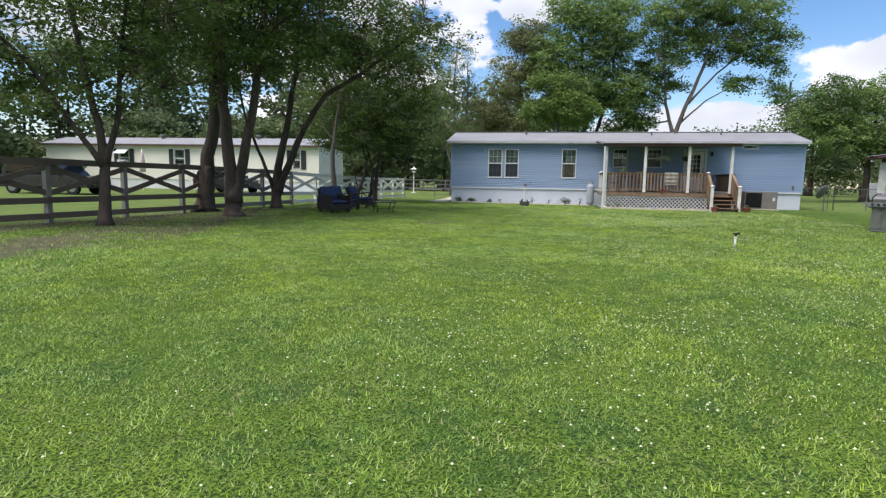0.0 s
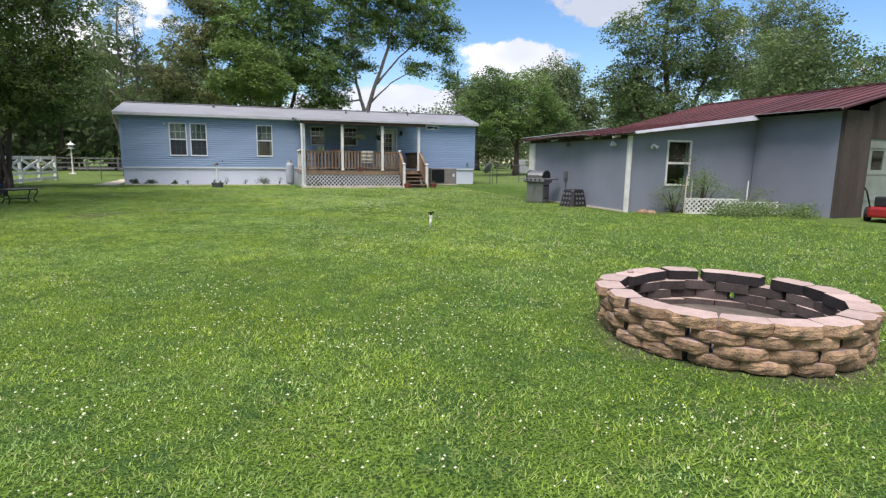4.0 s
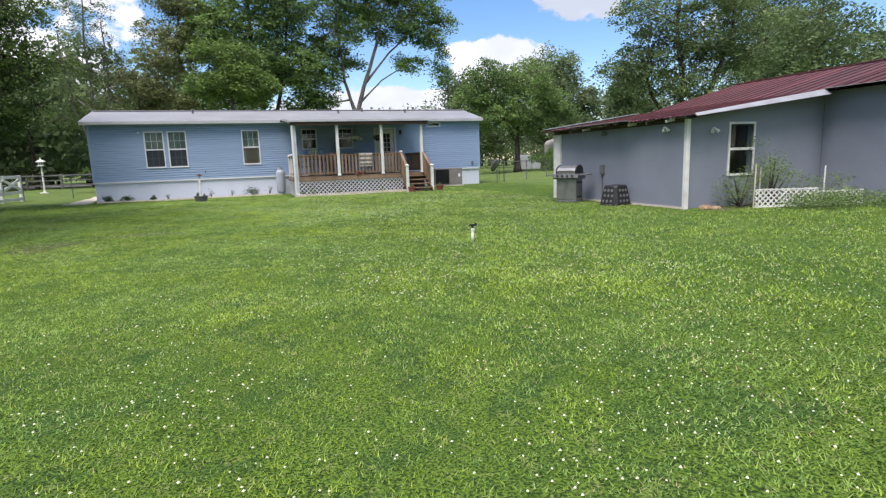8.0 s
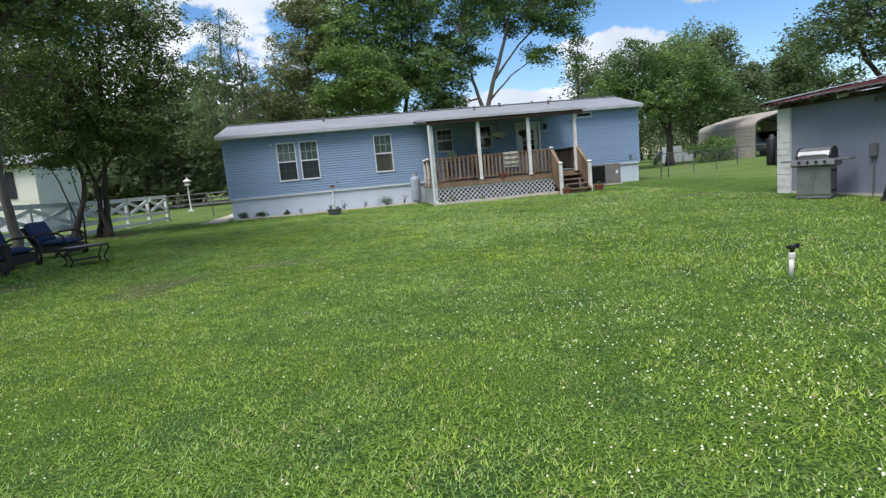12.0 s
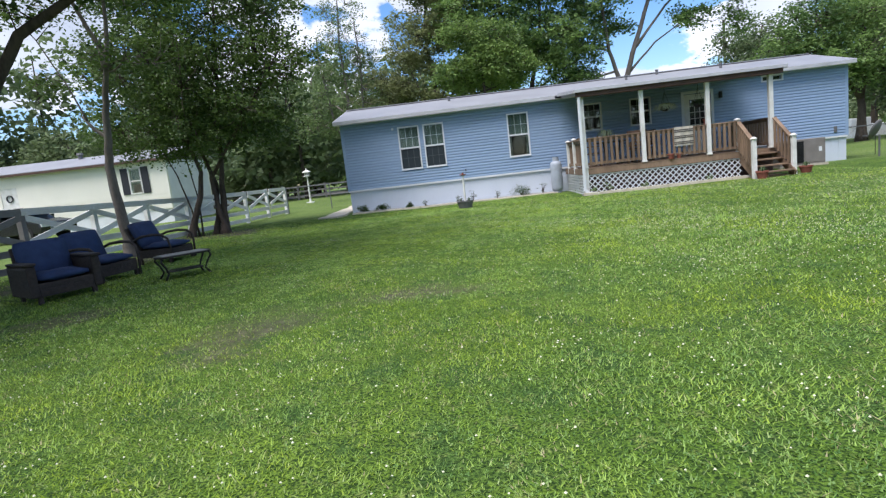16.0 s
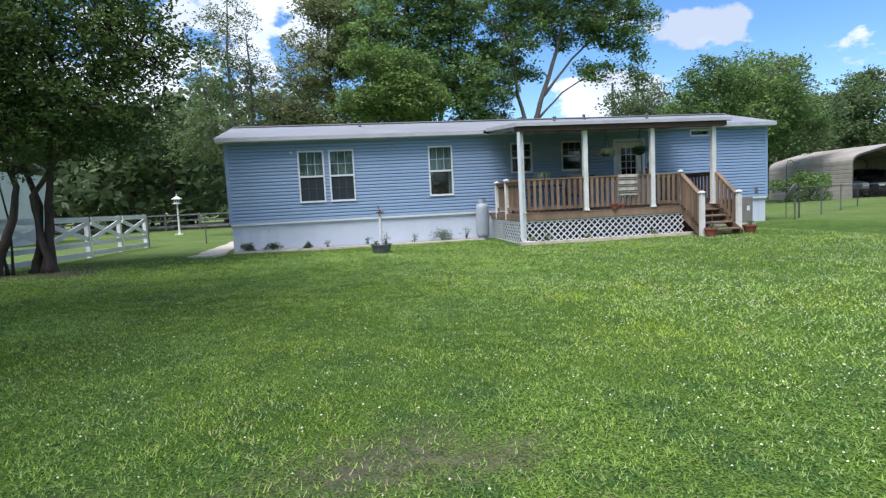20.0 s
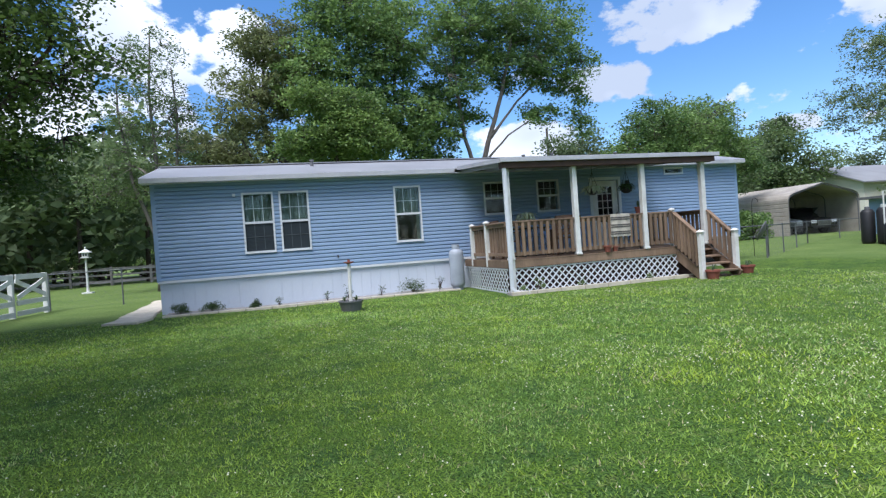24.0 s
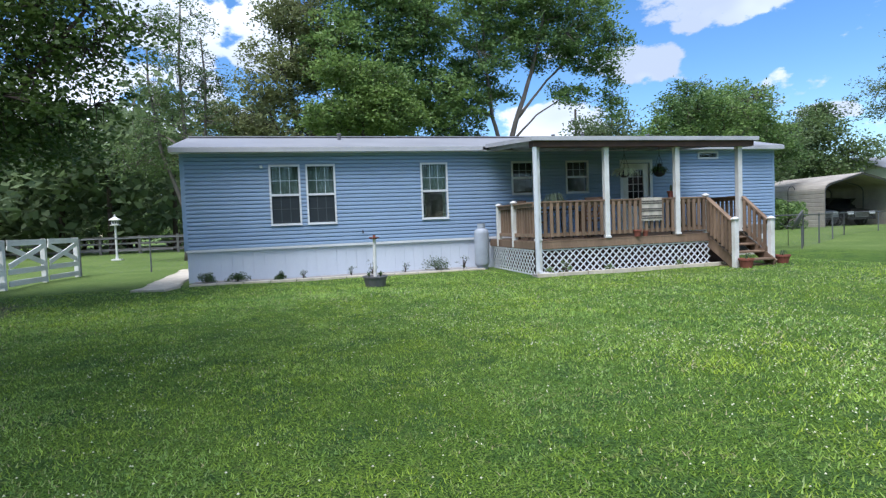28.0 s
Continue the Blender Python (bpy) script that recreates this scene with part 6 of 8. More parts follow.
for sx in (-1, 1):
    q = part("lid_end", Shape().prism([(x * 1.05, z * 1.08) for x, z in HOOD], *sorted((sx * 0.33, sx * 0.37))), BLACK, gl, "black cast end plate of the hood")
    q.matrix_basis = pose(0, 0.0, 0.86, 0, 0, 90)
    part("side_shelf", Shape().box(*sorted((sx * 0.40, sx * 0.72)), -0.28, 0.24, 0.815, 0.85), STEEL if sx < 0 else GREY_PLASTIC, gl, bevel=0.008)
    for sy in (-1, 1):
        part("caster", Shape().lathe((sx * 0.32, sy * 0.2, 0), [(0.025, 0), (0.03, 0.02), (0.025, 0.04)], 8), BLACK, gl)
part("lid_handle", Shape().tube([(-0.26, -0.28, 0.94), (-0.26, -0.33, 0.95), (0.26, -0.33, 0.95), (0.26, -0.28, 0.94)], 0.012, 7), STEEL, gl)

cp = thing("compost_bin", (9.0, 15.42, g(9, 15.42)), "black plastic compost bin with pierced tapering sides by the shed wall", "bin", turn=12)
cp.scale = (0.80, 0.80, 0.98)
a, b, hh = 0.43, 0.31, 0.50


def frustum(a, b, z0, z1, round_=0.28):
    """A four-sided taper with cut corners."""
    ring = [(1, -1 + round_), (1, 1 - round_), (1 - round_, 1), (-1 + round_, 1), (-1, 1 - round_), (-1, -1 + round_), (-1 + round_, -1), (1 - round_, -1)]
    pts = [(x * r, y * r * 0.88, z) for r, z in ((a, z0), (b, z1)) for x, y in ring]
    return Shape().add(pts, [tuple(range(7, -1, -1)), tuple(range(8, 16))] + [(i, (i + 1) % 8, 8 + (i + 1) % 8, 8 + i) for i in range(8)])


part("body", frustum(a, b, 0.0, hh), BLACK, cp, bevel=0.015)
part("base_flange", frustum(a + 0.02, a + 0.01, 0.0, 0.04), BLACK, cp)
part("lid", frustum(b + 0.02, b - 0.03, hh - 0.03, hh + 0.03), BLACK, cp, bevel=0.01)
for face in range(4):
    turn = pose(0, 0, 0, 0, 0, 90 * face)
    for row in range(3):
        for col in range(3):
            z = 0.12 + 0.14 * row
            f = z / hh
            w = (a + (b - a) * f) * (0.88 if face % 2 == 0 else 1.0)
            m = turn @ pose((col - 1) * 0.17 * (1 - 0.2 * f) + 0.03 * (row % 2), -w + 0.004, z, -13, 0, 0)
            s = Shape()
            ring = [m @ Vector((0.05 * math.cos(t), y, 0.042 * math.sin(t))) for y in (-0.008, 0.01) for t in np.linspace(0, math.tau, 9)[:-1]]
            s.add(ring, [tuple(range(8)), tuple(range(15, 7, -1))] + [(i, 8 + i, 8 + (i + 1) % 8, (i + 1) % 8) for i in range(8)])
            part("hole_cup", s, GREY_PLASTIC, cp)

# garden patch by the shed window
ed = thing("lattice_edging", (11.0, 12.75, 0.02), "low white lattice fence round the vegetable patch", "fence")
lattice((10.8, 12.74), (12.15, 12.25), 0.0, 0.42, WHITE_PAINT, ed, 0.09, 0.03, Vector((11.0, 12.75, 0.02)))
lattice((12.15, 12.25), (13.35, 12.05), 0.0, 0.34, WHITE_PAINT, ed, 0.09, 0.03, Vector((11.0, 12.75, 0.02)))
for i, (x, y, h) in enumerate(((10.82, 12.8, 1.0), (11.15, 12.95, 0.9), (12.65, 12.5, 0.9))):
    single("garden_stake", Shape().tube([(0, 0, -0.05), (0.02, 0, h)], 0.018, 6), PALE_STONE if i < 2 else WHITE_PAINT, (x, y, 0), "wooden stake in the vegetable patch", "stake", "garden stakes")
bush("tomato_plant", (10.75, 13.1, 0.0), (0.8, 0.6, 0.95), "leafy tomato plant by the shed window", 1700, AIRY, 0.045, 201, "plant", "plants by the shed", 0.26)
bush("tomato_plant", (11.6, 13.05, 0.0), (1.0, 0.6, 1.25), "tall leafy tomato plant by the shed window", 2100, AIRY, 0.045, 202, "plant", "plants by the shed", 0.3)
bush("vegetable_plant", (12.4, 12.5, 0.0), (1.2, 0.6, 0.6), "low leafy vegetables behind the lattice", 1100, AIRY, 0.05, 203, "plant", "plants by the shed", 0.25)
bush("ground_vine", (12.0, 11.9, 0.0), (1.9, 0.9, 0.24), "sprawling vine in front of the lattice", 3200, AIRY, 0.055, 204, "plant", "plants by the shed", 0.8)
bush("ground_vine", (13.2, 11.6, 0.0), (1.8, 0.8, 0.22), "sprawling vine in front of the lattice", 2800, AIRY, 0.055, 205, "plant", "plants by the shed", 0.8)
for i, (x, y, r) in enumerate(((9.75, 13.15, 0.15), (9.95, 13.05, 0.12), (10.1, 13.2, 0.1))):
    s = Shape().lathe((0, 0, -0.02), [(r, 0), (r * 1.1, r * 0.3), (r * 0.8, r * 0.7), (r * 0.2, r * 0.8)], 7)
    single("loose_rock", s, STONE, (x, y, 0), "brown loose rock at the shed wall", "rock", "rocks at the shed")

mw = thing("red_tiller", (14.35, 10.0, 0), "red garden tiller with black handles before the garage door", "tiller", turn=20)
part("body", Shape().box(-0.5, 0.35, -0.25, 0.25, 0.12, 0.38), RED, mw, bevel=0.06)
part("hood", Shape().turned(pose(0.35, 0, 0.3, 0, 20), 0.5, 0.44, 0.2), RED, mw, bevel=0.05)
part("engine", Shape().box(-0.35, 0.0, -0.16, 0.16, 0.38, 0.62), BLACK, mw, bevel=0.03)
for sy in (-1, 1):
    part("handle", Shape().tube([(-0.4, sy * 0.2, 0.3), (-0.8, sy * 0.22, 0.75), (-1.05, sy * 0.22, 0.85)], 0.018, 6), BLACK, mw)
    part("wheel", Shape().tube([(-0.1, sy * 0.26, 0.18), (-0.1, sy * 0.36, 0.18)], 0.18, 14), TYRE, mw)

# ---- neighbours ----
NO = Vector((-31.5, 40.2, 0))
nb = thing("neighbour_house", NO, "long cream mobile home with dark shutters and a pale metal roof", "house")
NX0, NX1 = -43.4, -18.3
NW = [(-36.1, -35.2), (-30.9, -30.0), (-20.45, -19.85)]
ND = (-28.2, -27.2)
holes = [(a, b, 1.82, 3.15) for a, b in NW] + [(*ND, 0.8, 2.85)]
nw = part("wall_front", Shape(NO).sheet(NX0, NX1, 0.75, 3.5, 40.2, 40.35, holes), CREAM, nb)
for i in range(13):
    z = 0.78 + i * 0.208
    if z < 1.7 or z > 3.2:
        part("siding_board", Shape(NO).box(NX0, ND[0] - 0.08 if z < 2.9 else NX1, 40.185, 40.2, z, z + 0.19), CREAM, nw)
        if z < 2.9:
            part("siding_board", Shape(NO).box(ND[1] + 0.08, NX1, 40.185, 40.2, z, z + 0.19), CREAM, nw)
part("wall_side", Shape(NO).box(NX1 - 0.15, NX1, 40.35, 45, 0.75, 3.5), WHITE, nb)
part("wall_side", Shape(NO).box(NX0, NX0 + 0.15, 40.35, 45, 0.75, 3.5), CREAM, nb)
part("wall_back", Shape(NO).box(NX0, NX1, 45, 45.15, 0.75, 3.5), CREAM, nb)
part("skirting", Shape(NO).box(NX0 + 0.03, NX1 - 0.03, 40.24, 45.1, -0.2, 0.75), WHITE, nb)
rf = Shape(NO)
for ya, yb in ((39.9, 42.6), (45.4, 42.6)):
    p = [(x, y, z + dz) for dz in (-0.08, 0) for y, z in ((ya, 3.62), (yb, 4.3)) for x in (NX0 - 0.3, NX1 + 0.3)]
    rf.add(p, [(0, 2, 3, 1), (4, 5, 7, 6), (0, 1, 5, 4), (1, 3, 7, 5), (3, 2, 6, 7), (2, 0, 4, 6)])
part("roof", rf, ROOF_METAL, nb)
part("fascia", Shape(NO).box(NX0 - 0.3, NX1 + 0.3, 39.86, 39.9, 3.46, 3.58), DARK_WOOD, nb, "dark brown eave trim")
for a, b in NW:
    w = part("window", Shape(NO).sheet(a - 0.07, b + 0.07, 1.75, 3.22, 40.15, 40.19, [(a, b, 1.82, 3.15)]), WHITE_PAINT, nb)
    part("pane", Shape(NO).box(a, b, 40.22, 40.23, 1.82, 3.15), GLASS, w)
    part("meeting_rail", Shape(NO).box(a, b, 40.17, 40.2, 2.45, 2.52), WHITE_PAINT, w)
    part("curtain", Shape(NO).box(a, b, 40.4, 40.42, 2.3, 3.15), CURTAIN, w)
    for q in (a - 0.5, b + 0.09):
        part("shutter", Shape(NO).box(q, q + 0.41, 40.14, 40.18, 1.75, 3.22), DARK_SHUTTER, w, "dark slatted shutter", bevel=0.01)
part("window_air_conditioner", Shape(NO).box(-36.0, -35.3, 39.75, 40.2, 1.83, 2.3), WHITE, nb, "window air conditioner", bevel=0.02)
part("awning", Shape(NO).turned(pose(-35.65, 39.85, 3.0, 35), 1.1, 0.7, 0.03), WHITE, nb)
dn = part("door", Shape(NO).box(*ND, 40.24, 40.29, 0.8, 2.85), WHITE_PAINT, nb, "pale door with an oval wreath")
part("wreath", Shape(NO).tube([(-27.7 + 0.18 * math.cos(t), 40.2, 2.25 + 0.18 * math.sin(t)) for t in np.linspace(0, math.tau, 13)], 0.04, 6), DARK_SHUTTER, dn)
st = part("stoop", Shape(NO).box(-28.6, -26.6, 38.7, 40.15, 0.62, 0.75), WHITE_PAINT, nb)
for i in range(6):
    part("baluster", Shape(NO).box(-28.55 + i * 0.38, -28.5 + i * 0.38, 38.72, 38.77, 0.0, 1.65), WHITE_PAINT, st)
part("rail", Shape(NO).box(-28.6, -26.6, 38.7, 38.78, 1.6, 1.68), WHITE_PAINT, st)
for x in (-24.5, -33.5, -22.2):
    part("vent", Shape(NO).lathe((x, 42.2, 4.15), [(0.12, 0), (0.12, 0.25), (0.2, 0.28), (0.16, 0.4)], 10), GREY_PLASTIC, nb)

um = thing("folded_umbrella", (-29.2, 34.5, 0), "folded pink and white garden umbrella", "umbrella")
part("pole", Shape().tube([(0, 0, 0), (0, 0, 2.9)], 0.025, 6), WHITE_PAINT, um)
part("canopy", Shape().lathe((0, 0, 1.3), [(0.22, 0), (0.2, 0.4), (0.12, 1.1), (0.03, 1.6)], 9), material("faded_pink_cloth", (0.55, 0.38, 0.36), (0.60, 0.56, 0.52), rough=0.9, scale=6, fine=60), um, smooth=True)


def car(name, at, turn, paint, label, length=4.6, width=1.85, high=1.75, bed=False):
    c = thing(name, at, label, "car", turn=turn)
    L, W, Hh = length / 2, width / 2, high
    lower = [(-L, 0.42), (-L + 0.05, 0.85), (-L + 0.15, 0.98), (L - 0.9, 1.0), (L - 0.1, 0.86), (L, 0.62), (L - 0.03, 0.38), (-L + 0.05, 0.36)]
    part("body", Shape().prism(lower, -W, W), paint, c, bevel=0.05)
    rear = 0.1 if bed else -L + 0.15
    cabin = [(rear, 0.97), (rear + 0.18, Hh - 0.06), (rear + 0.4, Hh), (L - 2.1, Hh), (L - 1.75, Hh - 0.1), (L - 1.05, 0.99)]
    part("cabin", Shape().prism([(x, z) for x, z in cabin], -W + 0.1, W - 0.1), paint, c, bevel=0.05)
    for sy in (-1, 1):
        y0, y1 = sorted((sy * (W - 0.1), sy * (W - 0.085)))
        k = 2 if bed else 3
        span = (L - 1.5) - (rear + 0.3)
        for i in range(k):
            a = rear + 0.3 + span * i / k
            part("side_window", Shape().box(a + 0.04, a + span / k - 0.04, y0, y1, 1.06, Hh - 0.14), CAR_GLASS, c)
        for x in (-L + 0.85, L - 0.85):
            wh = part("wheel", Shape().tube([(x, sy * (W - 0.2), 0.35), (x, sy * (W + 0.02), 0.35)], 0.35, 18), TYRE, c)
            part("rim", Shape().tube([(x, sy * (W + 0.005), 0.35), (x, sy * (W + 0.03), 0.35)], 0.21, 14), STEEL, wh)
        part("headlight", Shape().box(L - 0.16, L + 0.005, *sorted((sy * (W - 0.42), sy * (W - 0.05))), 0.66, 0.82), WHITE, c, "clear headlight", bevel=0.02)
        part("tail_light", Shape().box(-L - 0.01, -L + 0.08, *sorted((sy * (W - 0.2), sy * (W - 0.02))), 0.7, 0.95), RED, c)
        part("mirror", Shape().box(L - 1.6, L - 1.45, *sorted((sy * W, sy * (W + 0.16))), 1.05, 1.2), paint, c, bevel=0.02)
    part("windscreen", Shape().turned(pose(L - 1.36, 0, (Hh + 0.92) / 2 + 0.02, 0, math.degrees(math.atan2(0.7, Hh - 1.09))), 0.012, width - 0.4, math.hypot(0.7, Hh - 1.09) * 0.86), CAR_GLASS, c)
    gr = part("grille", Shape().box(L - 0.05, L + 0.012, -0.45, 0.45, 0.5, 0.8), STEEL, c, "chrome grille", bevel=0.01)
    for i in range(4):
        part("slat", Shape().box(L + 0.012, L + 0.02, -0.4, 0.4, 0.54 + 0.06 * i, 0.57 + 0.06 * i), BLACK, gr)
    part("bumper", Shape().box(L - 0.1, L + 0.06, -W + 0.05, W - 0.05, 0.36, 0.5), BLACK, c, bevel=0.02)
    return c


car("parked_suv", (-26.9, 25.2, 0), 8, CAR_DARK, "dark station wagon parked on the neighbour's grass", 5.0, 1.9, 1.75)
car("parked_car", (-38.0, 25.5, 0), 175, CAR_SILVER, "pale car parked on the neighbour's grass", 4.6)
car("parked_sedan", (-22.5, 34.5, 0), -12, CAR_DARK, "dark car parked before the cream house", 4.6, 1.8, 1.5)
tr = thing("cargo_trailer", (-42.4, 28.2, 0), "white enclosed cargo trailer with a roof rack", "trailer", turn=40)
tr.scale = (0.7, 0.9, 1.0)
part("box", Shape().box(-2.6, 2.6, -1.1, 1.1, 0.5, 2.35), WHITE, tr, bevel=0.05)
for x in (-2.3, -1.2, 0, 1.2, 2.3):
    part("rack_bar", Shape().tube([(x, -1.05, 2.35), (x, -1.05, 2.6), (x, 1.05, 2.6), (x, 1.05, 2.35)], 0.03, 6), GALV, tr)
for y in (-1.05, 1.05):
    part("rack_rail", Shape().tube([(-2.5, y, 2.62), (2.5, y, 2.62)], 0.03, 6), GALV, tr)
    for x in (-0.5, 0.4):
        part("wheel", Shape().tube([(x, y * 0.9, 0.36), (x, y * 1.1, 0.36)], 0.36, 16), TYRE, tr)
part("hitch", Shape().bar((2.6, 0, 0.55), (3.7, 0, 0.5), 0.1, 0.1), GALV, tr)
bs = thing("dark_barn", (-50, 20, 0), "dark low outbuilding with a shingle roof", "shed", turn=30)
part("wall", Shape().box(-4, 4, -3, 3, 0, 2.3), CREAM, bs)
part("roof", Shape().prism([(-4.6, 2.25), (4.6, 2.25), (0, 4.0)], -3.4, 3.4), DARK_SHUTTER, bs)
bt = thing("covered_boat", (-46.5, 23.2, 0), "low load under a blue tarpaulin", "tarpaulin", turn=30)
part("cover", Shape().prism([(-1.6, 0.3), (-1.4, 0.9), (0, 1.25), (1.4, 0.9), (1.6, 0.3)], -0.8, 0.8), BLUE_TARP, bt, bevel=0.08)

# back fence and road beyond
bf = thing("rail_fence", (-14, 57, 0), "grey split-rail fence along the far road", "fence", kind="structure")
for i in range(14):
    x = -12 + i * 2.4
    part("post", Shape().box(x - 0.07, x + 0.07, -0.07, 0.07, -0.05, 1.25), FENCE_GREY, bf)
    for z in (1.12, 0.7, 0.3):
        part("rail", Shape().box(x, x + 2.4, -0.03, 0.03, z - 0.06, z + 0.06), FENCE_GREY, bf)
single("road", Shape().box(-140, 140, -3, 3, -0.1, 0.012), material("grey_asphalt", (0.17, 0.165, 0.16), (0.12, 0.118, 0.115), rough=0.9, scale=1, fine=60, bump=0.3), (0, 66, 0), "grey asphalt road beyond the fence", "road", kind="structure")

# carport, truck and house to the east
CO = Vector((24.75, 39.75, g(24.75, 39.75)))
cpt = thing("carport", CO, "weathered beige metal carport with ribbed sides", "carport", turn=-3)
LONG = 6.6
sec = [(0, -0.05), (0, 2.1), (0.12, 2.3), (0.4, 2.44), (2.55, 2.98), (4.7, 2.44), (4.98, 2.3), (5.1, 2.1), (5.1, -0.05)]
n = 0
for (xa, za), (xb, zb) in zip(sec, sec[1:]):
    k = max(1, round(math.hypot(xb - xa, zb - za) / 0.23))
    for i in range(k):
        p0 = Vector((xa + (xb - xa) * i / k, 0, za + (zb - za) * i / k))
        p1 = Vector((xa + (xb - xa) * (i + 1) / k, 0, za + (zb - za) * (i + 1) / k))
        nn = Vector((-(p1 - p0).z, 0, (p1 - p0).x)).normalized() * 0.02
        s = Shape()
        q = [p0, p0 + (p1 - p0) * 0.12 + nn, p1 - (p1 - p0) * 0.12 + nn, p1]
        s.add([v + Vector((0, y, 0)) for y in (0, LONG) for v in q] + [v - nn * 0.6 + Vector((0, y, 0)) for y in (0, LONG) for v in (p0, p1)], [(0, 1, 5, 4), (1, 2, 6, 5), (2, 3, 7, 6), (8, 10, 11, 9)])
        part("metal_panel", s, CARPORT_METAL, cpt)
for y in (0.05, 2.2, 4.4, 6.5):
    part("frame_hoop", Shape().tube([(x + (0.06 if x < 2 else -0.06 if x > 3 else 0), y, z - 0.06) for x, z in sec], 0.035, 6), GALV, cpt)
car("parked_truck", (28.2, 42.9, g(28.2, 42.9)), -93, CAR_DARK, "black pickup truck under the carport", 5.2, 1.95, 1.7, True)
car("parked_hatchback", (26.2, 43.0, g(26.2, 43.0)), -93, CAR_SILVER, "pale blue-grey car parked under the carport", 4.3)
bush("round_shrub", (22.45, 40.2, g(22.45, 40.2)), (1.6, 1.5, 1.8), "rounded green shrub before the carport", 5200, LEAF_MID, 0.14, 301, "bush")
eh = thing("far_house", (50.5, 47.8, g(50.5, 47.8)), "white far house with a pale gable roof", "house", turn=-4)
part("wall", Shape().box(-8, 12, 0, 9, -0.1, 3.6).add([(-8, 0, 3.6), (-8, 9, 3.6), (-8, 4.5, 5.2), (12, 0, 3.6), (12, 9, 3.6), (12, 4.5, 5.2)], [(0, 1, 2), (3, 5, 4), (0, 2, 5, 3), (1, 4, 5, 2)]), CREAM, eh)
r = Shape()
for ya, yb in ((-0.5, 4.5), (9.5, 4.5)):
    p = [(x, y, z + dz) for dz in (0, 0.1) for y, z in ((ya, 3.5), (yb, 5.3)) for x in (-8.5, 12.5)]
    r.add(p, [(0, 2, 3, 1), (4, 5, 7, 6), (0, 1, 5, 4), (1, 3, 7, 5), (3, 2, 6, 7), (2, 0, 4, 6)])
part("roof", r, ROOF_METAL, eh)
for i, x in enumerate((-1, 1.5, 4, 6.5)):
    part("window", Shape().box(x, x + 1.2, -0.06, -0.01, 1.2, 2.6), DARK_SHUTTER, eh)
    part("porch_post", Shape().box(x - 0.4, x - 0.25, -2.2, -2.05, 0, 3.0), WHITE_PAINT, eh)
pump = thing("pump_shed", (26.2, 33.4, g(26.2, 33.4)), "low blue-grey pump shed with a flat roof", "shed", turn=-6)
part("wall", Shape().box(-1.8, 3, -0.8, 1.6, 0, 1.75), SIDING, pump)
part("roof", Shape().box(-2.2, 3.4, -1.1, 1.9, 1.75, 1.87), GREY_PLASTIC, pump)
tk = thing("water_tank", (19.75, 30.5, g(19.75, 30.5)), "tall pale pressure tank beside the pump shed", "water tank")
part("body", Shape().lathe((0, 0, 0.02), [(0.28, 0), (0.36, 0.08), (0.39, 0.2), (0.39, 1.5), (0.35, 1.68), (0.22, 1.8), (0.06, 1.84)], 20), PALE_TANK, tk, smooth=True)
part("pipe", Shape().tube([(0, 0, 1.84), (0, 0, 2.0), (-0.8, 0.1, 2.0), (-0.8, 0.1, 0.4)], 0.03, 7), WHITE_PAINT, tk)
for i, (x, y, r, h, lab) in enumerate(((18.75, 30.2, 0.27, 0.85, "black rubbish can by the tanks"), (19.15, 30.75, 0.24, 1.4, "tall black filter tank beside the pump shed"), (19.2, 31.4, 0.24, 1.35, "slim black filter tank beside the pump shed"), (20.6, 30.3, 0.42, 1.0, "wide black brine tank"))):
    c = thing("black_tank", (x, y, g(x, y)), lab, "tank", "tanks at the pump shed")
    part("body", Shape().lathe((0, 0, 0), [(r * 0.85, 0), (r, 0.1), (r, h - 0.12), (r * 0.7, h), (r * 0.1, h + 0.01)], 16), BLACK, c, smooth=True)
    part("cap", Shape().lathe((0, 0, h), [(0.1, 0), (0.1, 0.1), (0.03, 0.12)], 10), WHITE_PAINT if i == 1 else GREY_PLASTIC, c)
dish = thing("satellite_dish", (12.6, 30.0, g(12.6, 30)), "dark grey satellite dish on a pipe by the fence", "satellite dish", turn=35)
part("mast", Shape().tube([(0, 0, 0), (0, 0, 0.75)], 0.03, 8), GALV, dish)
prof = [(0.02, 0), (0.15, 0.012), (0.28, 0.045), (0.36, 0.085), (0.355, 0.095), (0.28, 0.055), (0.15, 0.022), (0.02, 0.01)]
rf_ = part("reflector", Shape().lathe((0, 0, 0), prof, 20), GREY_PLASTIC, dish, smooth=True)
rf_.matrix_basis = pose(0, 0.05, 0.9, -65)
part("arm", Shape().bar((0, 0, 0.7), (0, 0.5, 0.75), 0.03, 0.03), GALV, dish)
ph = thing("shepherd_hook", (13.3, 31.2, g(13.3, 31)), "thin dark shepherd's hook in the lawn", "hook")
part("rod", Shape().tube([(0, 0, 0), (0, 0, 1.9), (0.06, 0, 2.05), (0.18, 0, 2.1), (0.28, 0, 2.02), (0.3, 0, 1.95)], 0.012, 6), IRON, ph)
bxs = thing("white_utility_boxes", (23.6, 47.6, g(23.6, 47.6)), "white utility boxes in the far yard", "utility box")
part("box", Shape().box(-0.6, 0.6, -0.4, 0.4, 0, 1.25), WHITE, bxs, bevel=0.03)
part("box", Shape().box(0.9, 1.6, -0.4, 0.4, 0, 0.8), WHITE, bxs, bevel=0.03)
up = thing("utility_pole", (23.6, 65.7, 0), "grey wooden utility pole", "utility pole")
